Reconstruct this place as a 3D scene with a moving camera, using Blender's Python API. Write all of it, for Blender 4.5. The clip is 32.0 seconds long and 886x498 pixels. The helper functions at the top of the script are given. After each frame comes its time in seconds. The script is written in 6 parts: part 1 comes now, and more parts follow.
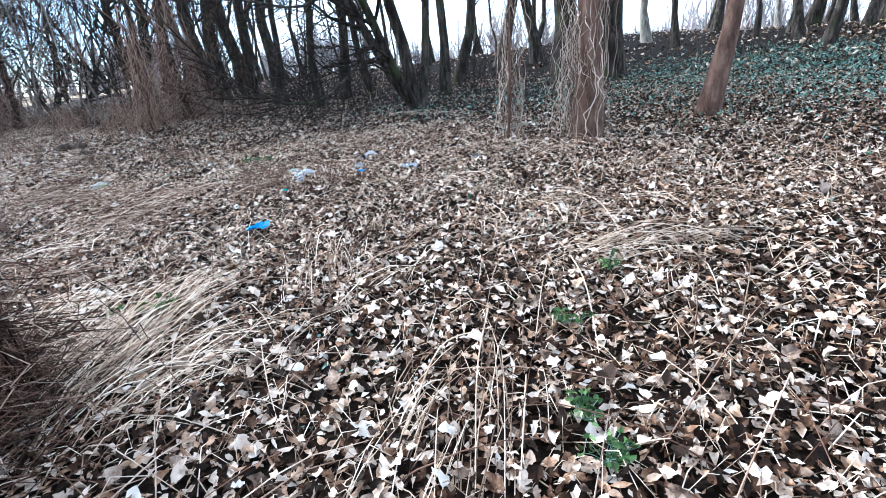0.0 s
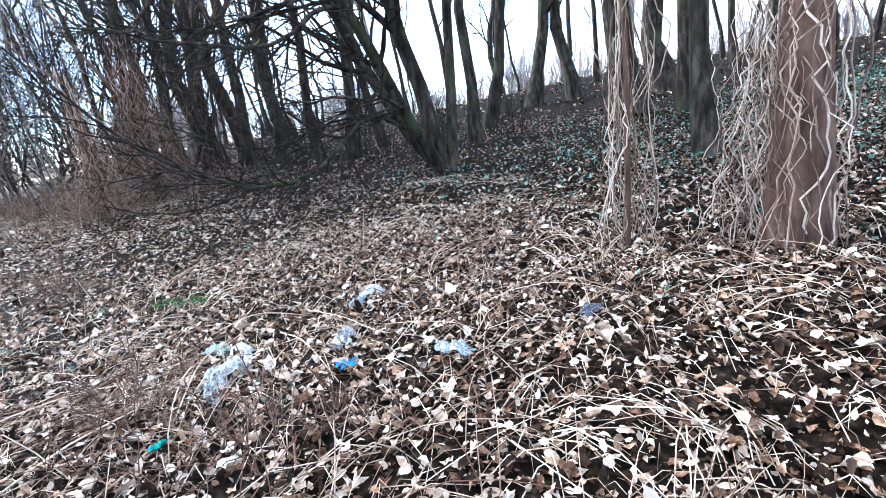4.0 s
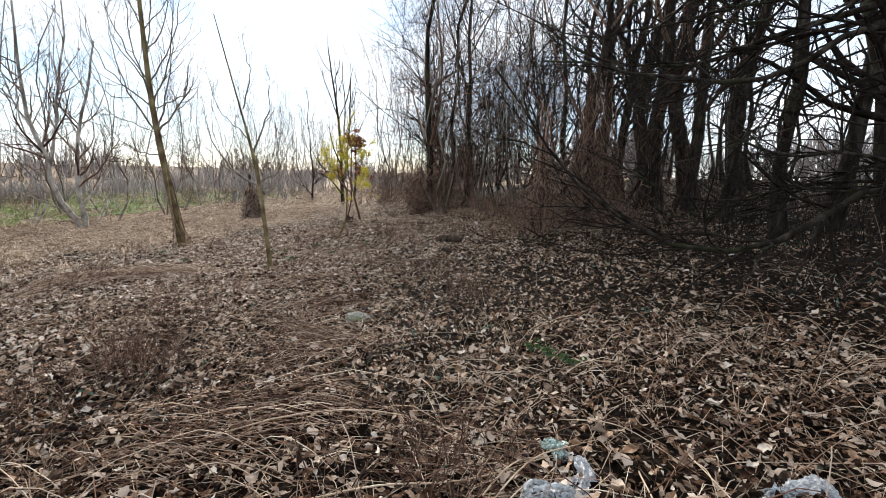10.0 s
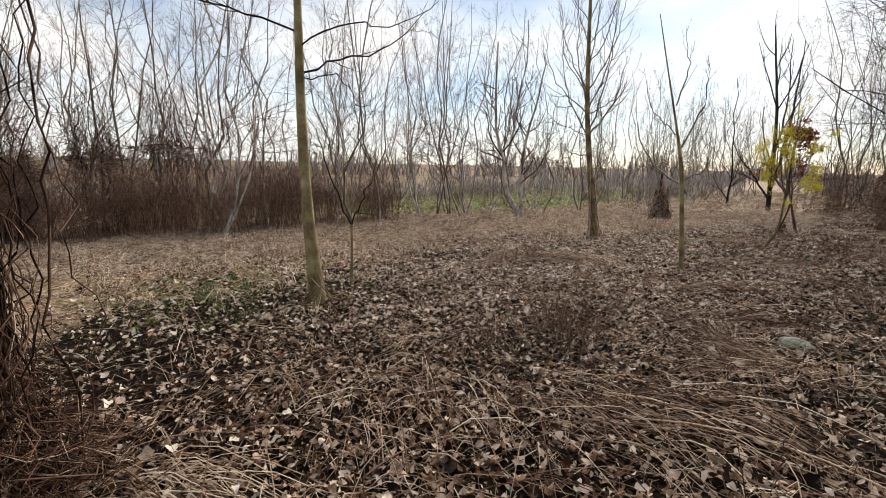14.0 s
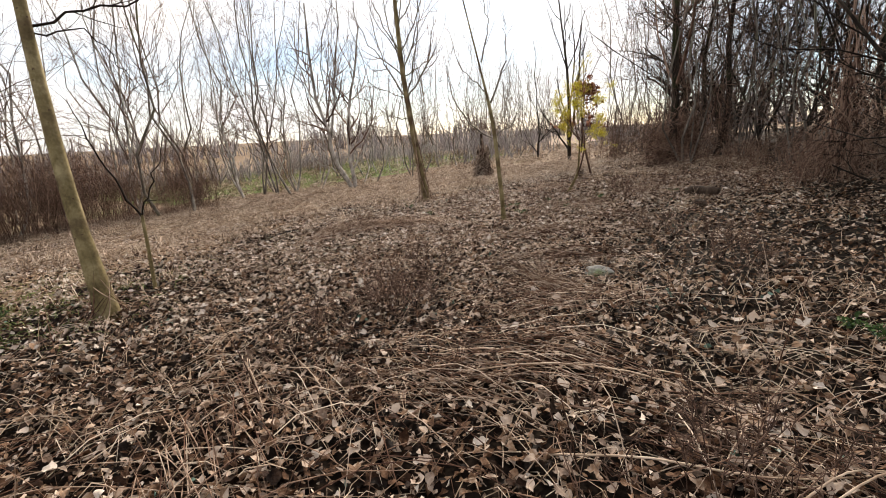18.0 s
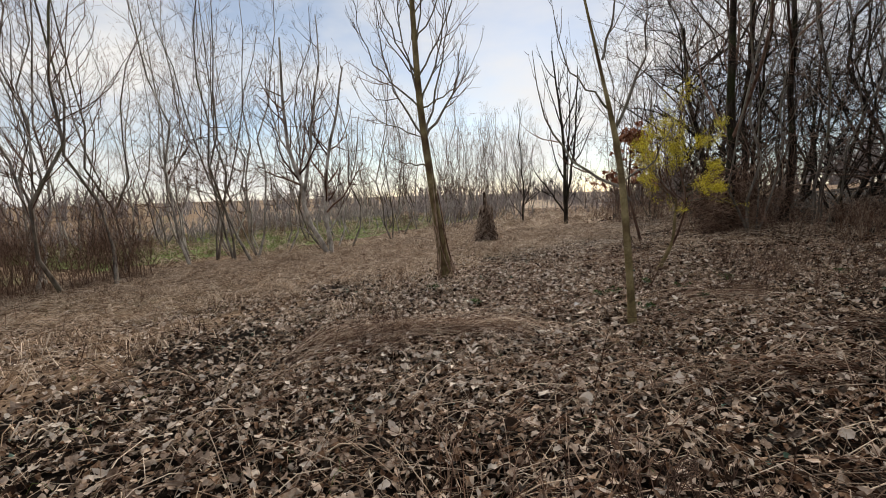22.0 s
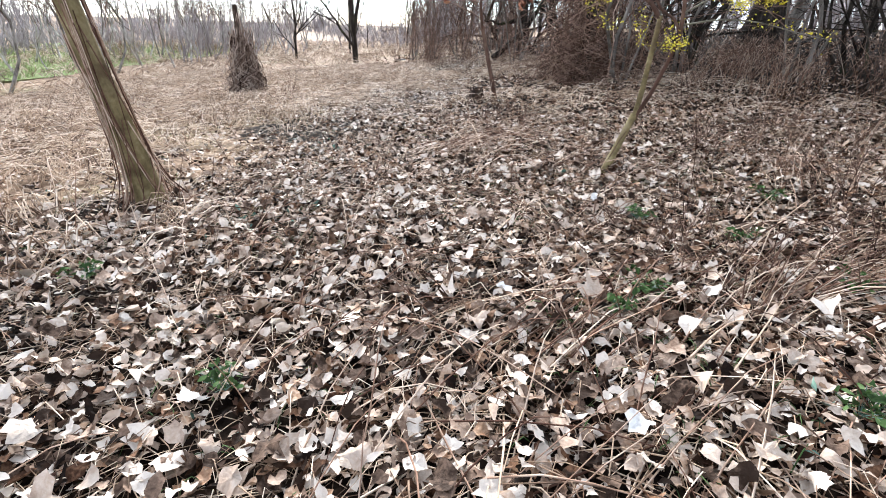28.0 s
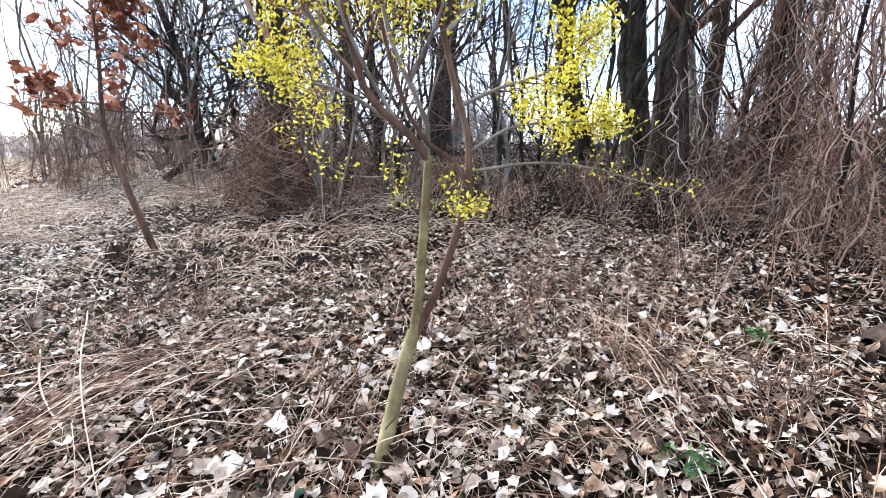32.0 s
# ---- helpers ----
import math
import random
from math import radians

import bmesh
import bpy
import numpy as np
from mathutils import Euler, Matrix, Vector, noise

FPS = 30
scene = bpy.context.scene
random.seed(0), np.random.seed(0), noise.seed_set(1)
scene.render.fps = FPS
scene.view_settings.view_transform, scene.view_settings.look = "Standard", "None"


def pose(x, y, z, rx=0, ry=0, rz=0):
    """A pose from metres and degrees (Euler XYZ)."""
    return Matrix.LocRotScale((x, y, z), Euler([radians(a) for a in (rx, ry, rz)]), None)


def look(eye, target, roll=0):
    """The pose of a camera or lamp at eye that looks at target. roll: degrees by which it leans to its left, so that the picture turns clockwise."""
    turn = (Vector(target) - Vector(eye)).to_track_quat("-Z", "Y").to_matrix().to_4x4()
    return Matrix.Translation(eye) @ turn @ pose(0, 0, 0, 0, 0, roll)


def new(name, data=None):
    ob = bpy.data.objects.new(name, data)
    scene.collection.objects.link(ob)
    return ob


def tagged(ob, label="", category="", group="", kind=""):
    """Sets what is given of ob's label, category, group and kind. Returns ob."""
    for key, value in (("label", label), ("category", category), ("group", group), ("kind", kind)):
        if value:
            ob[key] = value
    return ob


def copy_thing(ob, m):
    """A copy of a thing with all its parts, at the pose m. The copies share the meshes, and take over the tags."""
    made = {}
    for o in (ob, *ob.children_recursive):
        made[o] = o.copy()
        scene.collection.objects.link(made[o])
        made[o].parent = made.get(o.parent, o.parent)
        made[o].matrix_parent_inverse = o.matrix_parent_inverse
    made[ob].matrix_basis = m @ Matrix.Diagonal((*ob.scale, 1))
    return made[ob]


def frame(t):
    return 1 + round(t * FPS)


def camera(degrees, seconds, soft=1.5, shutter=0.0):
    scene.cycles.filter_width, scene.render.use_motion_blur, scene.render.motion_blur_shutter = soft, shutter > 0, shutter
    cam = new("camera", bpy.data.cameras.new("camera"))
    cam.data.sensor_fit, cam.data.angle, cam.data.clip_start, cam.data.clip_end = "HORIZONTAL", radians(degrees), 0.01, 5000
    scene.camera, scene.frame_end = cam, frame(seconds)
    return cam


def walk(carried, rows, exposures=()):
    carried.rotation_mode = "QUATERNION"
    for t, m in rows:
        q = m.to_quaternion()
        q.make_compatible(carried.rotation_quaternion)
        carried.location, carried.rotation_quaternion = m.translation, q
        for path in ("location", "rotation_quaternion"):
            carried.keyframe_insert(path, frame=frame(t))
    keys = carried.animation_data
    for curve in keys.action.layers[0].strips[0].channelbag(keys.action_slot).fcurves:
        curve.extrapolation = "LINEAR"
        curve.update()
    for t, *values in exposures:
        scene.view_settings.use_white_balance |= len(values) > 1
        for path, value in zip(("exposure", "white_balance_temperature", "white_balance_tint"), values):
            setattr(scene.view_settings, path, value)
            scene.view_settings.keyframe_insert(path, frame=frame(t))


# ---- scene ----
cam = camera(86.8, 32.0, soft=0.95, shutter=0.0)
PATH = [
    (0, (0.682, -3.049, 1.472), (1.829, -1.575, 0.757), -3.6),
    (0.5, (0.666, -2.986, 1.716), (1.858, -1.559, 0.980), -1.7),
    (1, (0.753, -2.610, 1.725), (1.931, -1.156, 1.018), -2.7),
    (1.5, (0.927, -2.326, 1.690), (2.149, -0.900, 1.001), -5.3),
    (2, (1.309, -2.026, 1.754), (2.549, -0.583, 1.138), -7.4),
    (2.5, (1.676, -1.684, 1.719), (2.948, -0.246, 1.158), -8.5),
    (4.5, (2.928, 0.316, 1.627), (3.785, 2.045, 1.100), -6.8),
    (5, (3.024, 0.592, 1.658), (3.393, 2.499, 1.180), -5.4),
    (5.5, (3.030, 0.763, 1.690), (2.908, 2.707, 1.239), -3.1),
    (6, (2.954, 0.853, 1.725), (2.630, 2.773, 1.267), -1.2),
    (6.5, (2.937, 0.809, 1.739), (2.500, 2.706, 1.280), 1.0),
    (7, (2.959, 0.797, 1.734), (2.460, 2.681, 1.288), 1.9),
    (7.5, (2.942, 0.771, 1.743), (2.359, 2.634, 1.311), 1.5),
    (8, (2.931, 0.776, 1.736), (2.270, 2.616, 1.316), 1.3),
    (8.5, (2.941, 0.809, 1.738), (2.294, 2.654, 1.317), 1.1),
    (9, (2.985, 0.844, 1.742), (2.496, 2.745, 1.359), 1.3),
    (9.5, (2.993, 0.834, 1.757), (2.644, 2.775, 1.425), 1.8),
    (10, (2.954, 0.814, 1.746), (2.522, 2.740, 1.423), 1.5),
    (10.5, (2.906, 0.773, 1.737), (2.234, 2.621, 1.376), 1.7),
    (11, (2.852, 0.754, 1.721), (1.914, 2.472, 1.307), 1.3),
    (11.5, (2.862, 0.755, 1.726), (1.750, 2.356, 1.279), 1.2),
    (12, (2.805, 0.692, 1.762), (1.461, 2.106, 1.320), 1.1),
    (12.5, (2.710, 0.637, 1.763), (1.132, 1.793, 1.348), 1.4),
    (13, (2.704, 0.621, 1.775), (1.006, 1.603, 1.385), 1.7),
    (13.5, (2.778, 0.635, 1.731), (1.132, 1.712, 1.369), 2.5),
    (15.5, (2.723, 0.494, 1.662), (0.801, 0.921, 1.309), -5.1),
    (16, (2.722, 0.440, 1.662), (0.783, 0.748, 1.281), -4.6),
    (16.5, (2.757, 0.549, 1.657), (1.017, 1.428, 1.209), -2.5),
    (17, (2.861, 0.639, 1.622), (1.565, 2.082, 1.134), -1.3),
    (17.5, (2.895, 0.818, 1.616), (1.737, 2.378, 1.139), -2.0),
    (18, (2.680, 0.955, 1.593), (1.436, 2.445, 1.110), -2.8),
    (18.5, (2.183, 1.079, 1.638), (0.879, 2.533, 1.206), -3.4),
    (19, (1.832, 1.172, 1.583), (0.466, 2.567, 1.150), -3.7),
    (19.5, (1.409, 1.465, 1.560), (-0.074, 2.744, 1.157), -4.6),
    (20, (0.996, 1.714, 1.502), (-0.512, 2.965, 1.100), -3.6),
    (20.5, (0.573, 1.948, 1.515), (-0.908, 3.245, 1.163), -3.1),
    (21, (0.171, 2.333, 1.443), (-1.299, 3.655, 1.147), -2.9),
    (21.5, (-0.208, 2.631, 1.395), (-1.547, 4.093, 1.132), -2.0),
    (22, (-0.601, 2.947, 1.414), (-1.733, 4.579, 1.182), -1.5),
    (22.5, (-0.889, 3.375, 1.339), (-1.838, 5.120, 1.105), -2.6),
    (23, (-1.174, 3.776, 1.324), (-2.021, 5.574, 1.101), -3.4),
    (23.5, (-1.478, 4.247, 1.283), (-2.213, 6.090, 1.033), -3.0),
    (24, (-1.729, 4.771, 1.210), (-2.373, 6.622, 0.809), -1.9),
    (24.5, (-2.020, 5.267, 1.237), (-2.646, 7.052, 0.589), 0.6),
    (26.5, (-2.660, 6.286, 1.197), (-3.358, 7.989, 0.414), 3.6),
    (27, (-2.850, 6.593, 1.197), (-3.435, 8.335, 0.408), 2.4),
    (27.5, (-2.882, 6.828, 1.162), (-3.249, 8.612, 0.336), 3.0),
    (28, (-2.881, 7.190, 1.140), (-3.122, 8.980, 0.282), 1.8),
    (28.5, (-2.921, 7.474, 1.134), (-3.021, 9.295, 0.312), 1.1),
    (29, (-3.059, 7.878, 1.193), (-3.055, 9.762, 0.521), 0.2),
    (29.5, (-3.055, 8.180, 1.218), (-2.941, 10.103, 0.679), -0.4),
    (30, (-2.992, 8.537, 1.257), (-2.696, 10.456, 0.779), -0.6),
    (30.5, (-2.948, 8.892, 1.257), (-2.450, 10.773, 0.796), 0.8),
    (31, (-2.920, 9.136, 1.291), (-2.269, 10.977, 0.859), 1.1),
    (31.5, (-2.749, 9.395, 1.308), (-1.952, 11.178, 0.872), 2.1),
    (32, (-2.612, 9.664, 1.295), (-1.739, 11.412, 0.867), 1.6),
]
EXPOSURES = [(0.0, 2.02, 5050, 2), (1.0, 2.0, 5050, 2), (2.0, 2.0, 5000, 1), (4.5, 2.4, 5150, 4), (5.2, 2.35, 5350, 5), (6.2, 1.04, 5600, 6), (7.5, 1.1, 5750, 6), (9.0, 0.95, 6150, 6), (10.5, 0.91, 6450, 7), (12.0, 1.0, 6800, 9), (13.0, 0.47, 6850, 9), (16.0, 0.65, 7150, 11), (17.0, 0.37, 7200, 12), (18.0, 0.8, 7200, 12), (19.0, 0.56, 7350, 12), (21.0, 0.4, 7150, 11), (22.0, 0.15, 7050, 10), (23.0, 0.33, 7250, 11), (24.0, 0.55, 7100, 11), (27.0, 1.59, 6200, 9), (28.0, 1.75, 5900, 8), (29.0, 1.76, 5800, 8), (29.8, 1.02, 5700, 7), (30.4, 1.02, 5700, 7), (31.2, 1.9, 5700, 7), (32.0, 2.11, 5600, 8)]
walk(cam, [(t, look(eye, target, roll)) for t, eye, target, roll in PATH], EXPOSURES)

# ---- world and sun: pale evening sky, thin cloud, low soft sun beyond the meadow ----
world = bpy.data.worlds.new("sky")
scene.world = world
world.use_nodes = True
wt = world.node_tree
wt.nodes.clear()
w_out = wt.nodes.new("ShaderNodeOutputWorld")
w_bg = wt.nodes.new("ShaderNodeBackground")
w_sky = wt.nodes.new("ShaderNodeTexSky")
w_sky.sky_type = "NISHITA"
w_sky.sun_disc = False
w_sky.sun_elevation = radians(21.5)
w_sky.sun_rotation = radians(-24)
w_sky.air_density, w_sky.dust_density, w_sky.ozone_density = 0.8, 0.1, 2.0
w_bg.inputs["Strength"].default_value = 0.108
w_co = wt.nodes.new("ShaderNodeTexCoord")
w_map = wt.nodes.new("ShaderNodeMapping")
w_map.inputs["Scale"].default_value = (1.0, 1.0, 2.6)
w_noise = wt.nodes.new("ShaderNodeTexNoise")
w_noise.inputs["Scale"].default_value = 2.2
w_noise.inputs["Detail"].default_value = 5
w_noise.inputs["Roughness"].default_value = 0.55
w_ramp = wt.nodes.new("ShaderNodeValToRGB")
w_ramp.color_ramp.elements[0].position, w_ramp.color_ramp.elements[1].position = 0.36, 0.62
w_ramp.color_ramp.elements[0].color = (0.24, 0.24, 0.24, 1)
w_mix = wt.nodes.new("ShaderNodeMixRGB")
w_mix.inputs["Color2"].default_value = (7.4, 7.55, 7.9, 1)
wt.links.new(w_co.outputs["Generated"], w_map.inputs["Vector"])
wt.links.new(w_map.outputs["Vector"], w_noise.inputs["Vector"])
wt.links.new(w_noise.outputs["Fac"], w_ramp.inputs["Fac"])
wt.links.new(w_ramp.outputs["Color"], w_mix.inputs["Fac"])
wt.links.new(w_sky.outputs["Color"], w_mix.inputs["Color1"])
wt.links.new(w_mix.outputs["Color"], w_bg.inputs["Color"])
wt.links.new(w_bg.outputs["Background"], w_out.inputs["Surface"])

sun = new("sun", bpy.data.lights.new("sun", "SUN"))
sun.data.energy, sun.data.angle, sun.data.color = 4.4, radians(26), (1.0, 0.925, 0.845)
sun.matrix_world = look((-12.2, 27.4, 11.8), (0, 0, 0))

# ---- materials ----


def shade(name, stops, scale=4.0, stretch=(1, 1, 1), rough=0.85, bump=0.4, fine=40.0, spread=0.0, detail=6, patch=None, gloss=0.08, thin=0.0):
    """A procedural surface: noise at two scales over colour stops; spread adds variation from piece to piece."""
    m = bpy.data.materials.new(name)
    m.use_nodes = True
    nt = m.node_tree
    bsdf = nt.nodes["Principled BSDF"]
    bsdf.inputs["Roughness"].default_value = rough
    bsdf.inputs["Specular IOR Level"].default_value = gloss
    co = nt.nodes.new("ShaderNodeTexCoord")
    mp = nt.nodes.new("ShaderNodeMapping")
    mp.inputs["Scale"].default_value = stretch
    nt.links.new(co.outputs["Object"], mp.inputs["Vector"])
    big = nt.nodes.new("ShaderNodeTexNoise")
    big.inputs["Scale"].default_value, big.inputs["Detail"].default_value = scale, detail
    small = nt.nodes.new("ShaderNodeTexNoise")
    small.inputs["Scale"].default_value, small.inputs["Detail"].default_value = fine, 3
    for n in (big, small):
        nt.links.new(mp.outputs["Vector"], n.inputs["Vector"])
    mix = nt.nodes.new("ShaderNodeMath")
    mix.operation = "MULTIPLY_ADD"
    mix.inputs[1].default_value, mix.inputs[2].default_value = 0.35, -0.175
    nt.links.new(small.outputs["Fac"], mix.inputs[0])
    add = nt.nodes.new("ShaderNodeMath")
    nt.links.new(big.outputs["Fac"], add.inputs[0])
    nt.links.new(mix.outputs[0], add.inputs[1])
    fac = add.outputs[0]
    if spread:
        geo = nt.nodes.new("ShaderNodeNewGeometry")
        sp = nt.nodes.new("ShaderNodeMath")
        sp.operation = "MULTIPLY_ADD"
        sp.inputs[1].default_value, sp.inputs[2].default_value = spread, -spread / 2
        nt.links.new(geo.outputs["Random Per Island"], sp.inputs[0])
        add2 = nt.nodes.new("ShaderNodeMath")
        nt.links.new(fac, add2.inputs[0])
        nt.links.new(sp.outputs[0], add2.inputs[1])
        fac = add2.outputs[0]
    ramp = nt.nodes.new("ShaderNodeValToRGB")
    els = ramp.color_ramp.elements
    while len(els) < len(stops):
        els.new(0.5)
    for el, (pos, col) in zip(els, stops):
        el.position, el.color = pos, (*col, 1)
    nt.links.new(fac, ramp.inputs["Fac"])
    colour = ramp.outputs["Color"]
    if patch:
        p_col, p_scale, p_low, p_high = patch
        pn = nt.nodes.new("ShaderNodeTexNoise")
        pn.inputs["Scale"].default_value, pn.inputs["Detail"].default_value = p_scale, 5
        nt.links.new(co.outputs["Object"], pn.inputs["Vector"])
        pr = nt.nodes.new("ShaderNodeMapRange")
        pr.inputs["From Min"].default_value, pr.inputs["From Max"].default_value = p_low, p_high
        nt.links.new(pn.outputs["Fac"], pr.inputs["Value"])
        pm = nt.nodes.new("ShaderNodeMixRGB")
        pm.inputs["Color2"].default_value = (*p_col, 1)
        nt.links.new(pr.outputs["Result"], pm.inputs["Fac"])
        nt.links.new(colour, pm.inputs["Color1"])
        colour = pm.outputs["Color"]
    nt.links.new(colour, bsdf.inputs["Base Color"])
    if bump:
        bp = nt.nodes.new("ShaderNodeBump")
        bp.inputs["Strength"].default_value, bp.inputs["Distance"].default_value = bump, 0.02
        nt.links.new(add.outputs[0], bp.inputs["Height"])
        nt.links.new(bp.outputs["Normal"], bsdf.inputs["Normal"])
    if thin:
        tr = nt.nodes.new("ShaderNodeBsdfTranslucent")
        nt.links.new(colour, tr.inputs["Color"])
        ms = nt.nodes.new("ShaderNodeMixShader")
        ms.inputs["Fac"].default_value = thin
        nt.links.new(bsdf.outputs["BSDF"], ms.inputs[1])
        nt.links.new(tr.outputs["BSDF"], ms.inputs[2])
        nt.links.new(ms.outputs["Shader"], nt.nodes["Material Output"].inputs["Surface"])
    return m


LITTER_PALE = shade("pale_dead_leaf", [(0.02, (0.03, 0.018, 0.012)), (0.26, (0.18, 0.12, 0.086)), (0.52, (0.41, 0.315, 0.245)), (0.94, (0.66, 0.58, 0.50))], 14, bump=0.6, fine=90, spread=1.2, rough=0.7, thin=0.08, gloss=0.08)
LITTER = shade("brown_dead_leaf", [(0.10, (0.008, 0.0044, 0.0028)), (0.40, (0.04, 0.0195, 0.011)), (0.57, (0.162, 0.087, 0.05)), (0.76, (0.345, 0.226, 0.147)), (0.97, (0.58, 0.46, 0.365))], 14, bump=0.6, fine=90, spread=1.2, rough=0.7, thin=0.06, gloss=0.06)
STRAW = shade("dead_grass", [(0.1, (0.10, 0.062, 0.043)), (0.4, (0.33, 0.231, 0.157)), (0.65, (0.55, 0.42, 0.307)), (0.92, (0.73, 0.612, 0.492))], 6, bump=0.0, spread=0.95, rough=0.65)
STALK = shade("dry_stalk", [(0.1, (0.05, 0.024, 0.016)), (0.4, (0.145, 0.08, 0.054)), (0.65, (0.29, 0.19, 0.135)), (0.92, (0.52, 0.41, 0.32))], 8, bump=0.0, spread=0.9)
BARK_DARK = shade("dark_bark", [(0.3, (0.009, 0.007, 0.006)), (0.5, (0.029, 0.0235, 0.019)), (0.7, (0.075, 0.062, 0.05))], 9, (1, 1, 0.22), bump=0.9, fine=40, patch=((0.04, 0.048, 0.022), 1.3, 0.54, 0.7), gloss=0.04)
BARK_GREY = shade("grey_bark", [(0.3, (0.06, 0.052, 0.045)), (0.5, (0.15, 0.13, 0.11)), (0.72, (0.27, 0.245, 0.215))], 8, (1, 1, 0.25), bump=0.7, fine=44, patch=((0.13, 0.13, 0.07), 1.0, 0.52, 0.72))
BARK_PALE = shade("pale_bark", [(0.28, (0.11, 0.095, 0.08)), (0.46, (0.30, 0.275, 0.245)), (0.68, (0.56, 0.53, 0.485))], 5, (1, 1, 0.5), bump=0.4, fine=30, patch=((0.12, 0.10, 0.08), 0.8, 0.5, 0.66))
BARK_OLIVE = shade("olive_bark", [(0.28, (0.085, 0.066, 0.032)), (0.5, (0.20, 0.16, 0.08)), (0.72, (0.34, 0.285, 0.16))], 5, (1, 1, 0.8), bump=0.6, fine=42, patch=((0.085, 0.056, 0.034), 2.2, 0.5, 0.66))
BARK_RED = shade("red_brown_bark", [(0.28, (0.035, 0.02, 0.015)), (0.5, (0.095, 0.055, 0.04)), (0.72, (0.17, 0.11, 0.08))], 8, (1, 1, 0.3), bump=0.8, fine=40)
# On the wood's bushes and edge crowns this near-black also carries the wood's shade.
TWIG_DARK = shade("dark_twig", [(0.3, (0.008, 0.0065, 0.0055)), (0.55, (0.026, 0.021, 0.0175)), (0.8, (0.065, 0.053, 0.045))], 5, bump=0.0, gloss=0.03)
TWIG_BROWN = shade("brown_twig", [(0.25, (0.052, 0.031, 0.023)), (0.5, (0.13, 0.08, 0.059)), (0.8, (0.25, 0.17, 0.13))], 5, bump=0.0, spread=0.6)
TWIG_RED = shade("red_brown_twig", [(0.25, (0.075, 0.042, 0.03)), (0.5, (0.18, 0.108, 0.078)), (0.8, (0.33, 0.225, 0.17))], 5, bump=0.0, spread=0.8)
VINE_DARK = shade("dark_vine", [(0.15, (0.012, 0.0065, 0.005)), (0.5, (0.045, 0.024, 0.017)), (0.9, (0.16, 0.095, 0.066))], 7, bump=0.3, spread=0.8)
VINE_PALE = shade("pale_vine", [(0.2, (0.10, 0.066, 0.049)), (0.5, (0.26, 0.19, 0.148)), (0.85, (0.50, 0.41, 0.34))], 7, bump=0.3, spread=0.8)
BLOSSOM = shade("yellow_blossom", [(0.2, (0.36, 0.305, 0.02)), (0.5, (0.62, 0.535, 0.045)), (0.85, (0.80, 0.72, 0.15))], 12, bump=0.0, spread=0.8, thin=0.2)
RUSSET = shade("russet_leaf", [(0.2, (0.10, 0.036, 0.02)), (0.5, (0.24, 0.095, 0.055)), (0.85, (0.42, 0.22, 0.145))], 10, bump=0.2, spread=0.8, thin=0.2)
IVY = shade("green_leaf", [(0.2, (0.035, 0.075, 0.055)), (0.5, (0.085, 0.165, 0.125)), (0.85, (0.20, 0.32, 0.26))], 10, bump=0.2, spread=0.8, rough=0.4, thin=0.1, gloss=0.3)
GRASS_LEAF = shade("fresh_leaf", [(0.2, (0.03, 0.055, 0.018)), (0.5, (0.06, 0.11, 0.035)), (0.85, (0.14, 0.21, 0.08))], 20, bump=0.3, spread=0.6, rough=0.5, thin=0.2)
GRASS = shade("field_grass", [(0.2, (0.09, 0.13, 0.035)), (0.5, (0.19, 0.25, 0.08)), (0.85, (0.32, 0.37, 0.15))], 3, bump=0.0, spread=0.6, thin=0.25)
STONE = shade("stone", [(0.3, (0.16, 0.15, 0.13)), (0.55, (0.32, 0.31, 0.28)), (0.75, (0.46, 0.45, 0.41))], 12, bump=0.8, patch=((0.22, 0.26, 0.14), 5, 0.5, 0.65))
ROTWOOD = shade("rotten_wood", [(0.3, (0.018, 0.013, 0.01)), (0.55, (0.05, 0.035, 0.026)), (0.75, (0.11, 0.08, 0.06))], 11, (1, 1, 0.3), bump=1.0)
# Pale grey on purpose: the haze of distance is mixed into the wood's colour.
HAZE = shade("hazed_wood", [(0.3, (0.20, 0.17, 0.165)), (0.55, (0.31, 0.275, 0.27)), (0.8, (0.42, 0.385, 0.38))], 0.5, bump=0.0, spread=0.3)


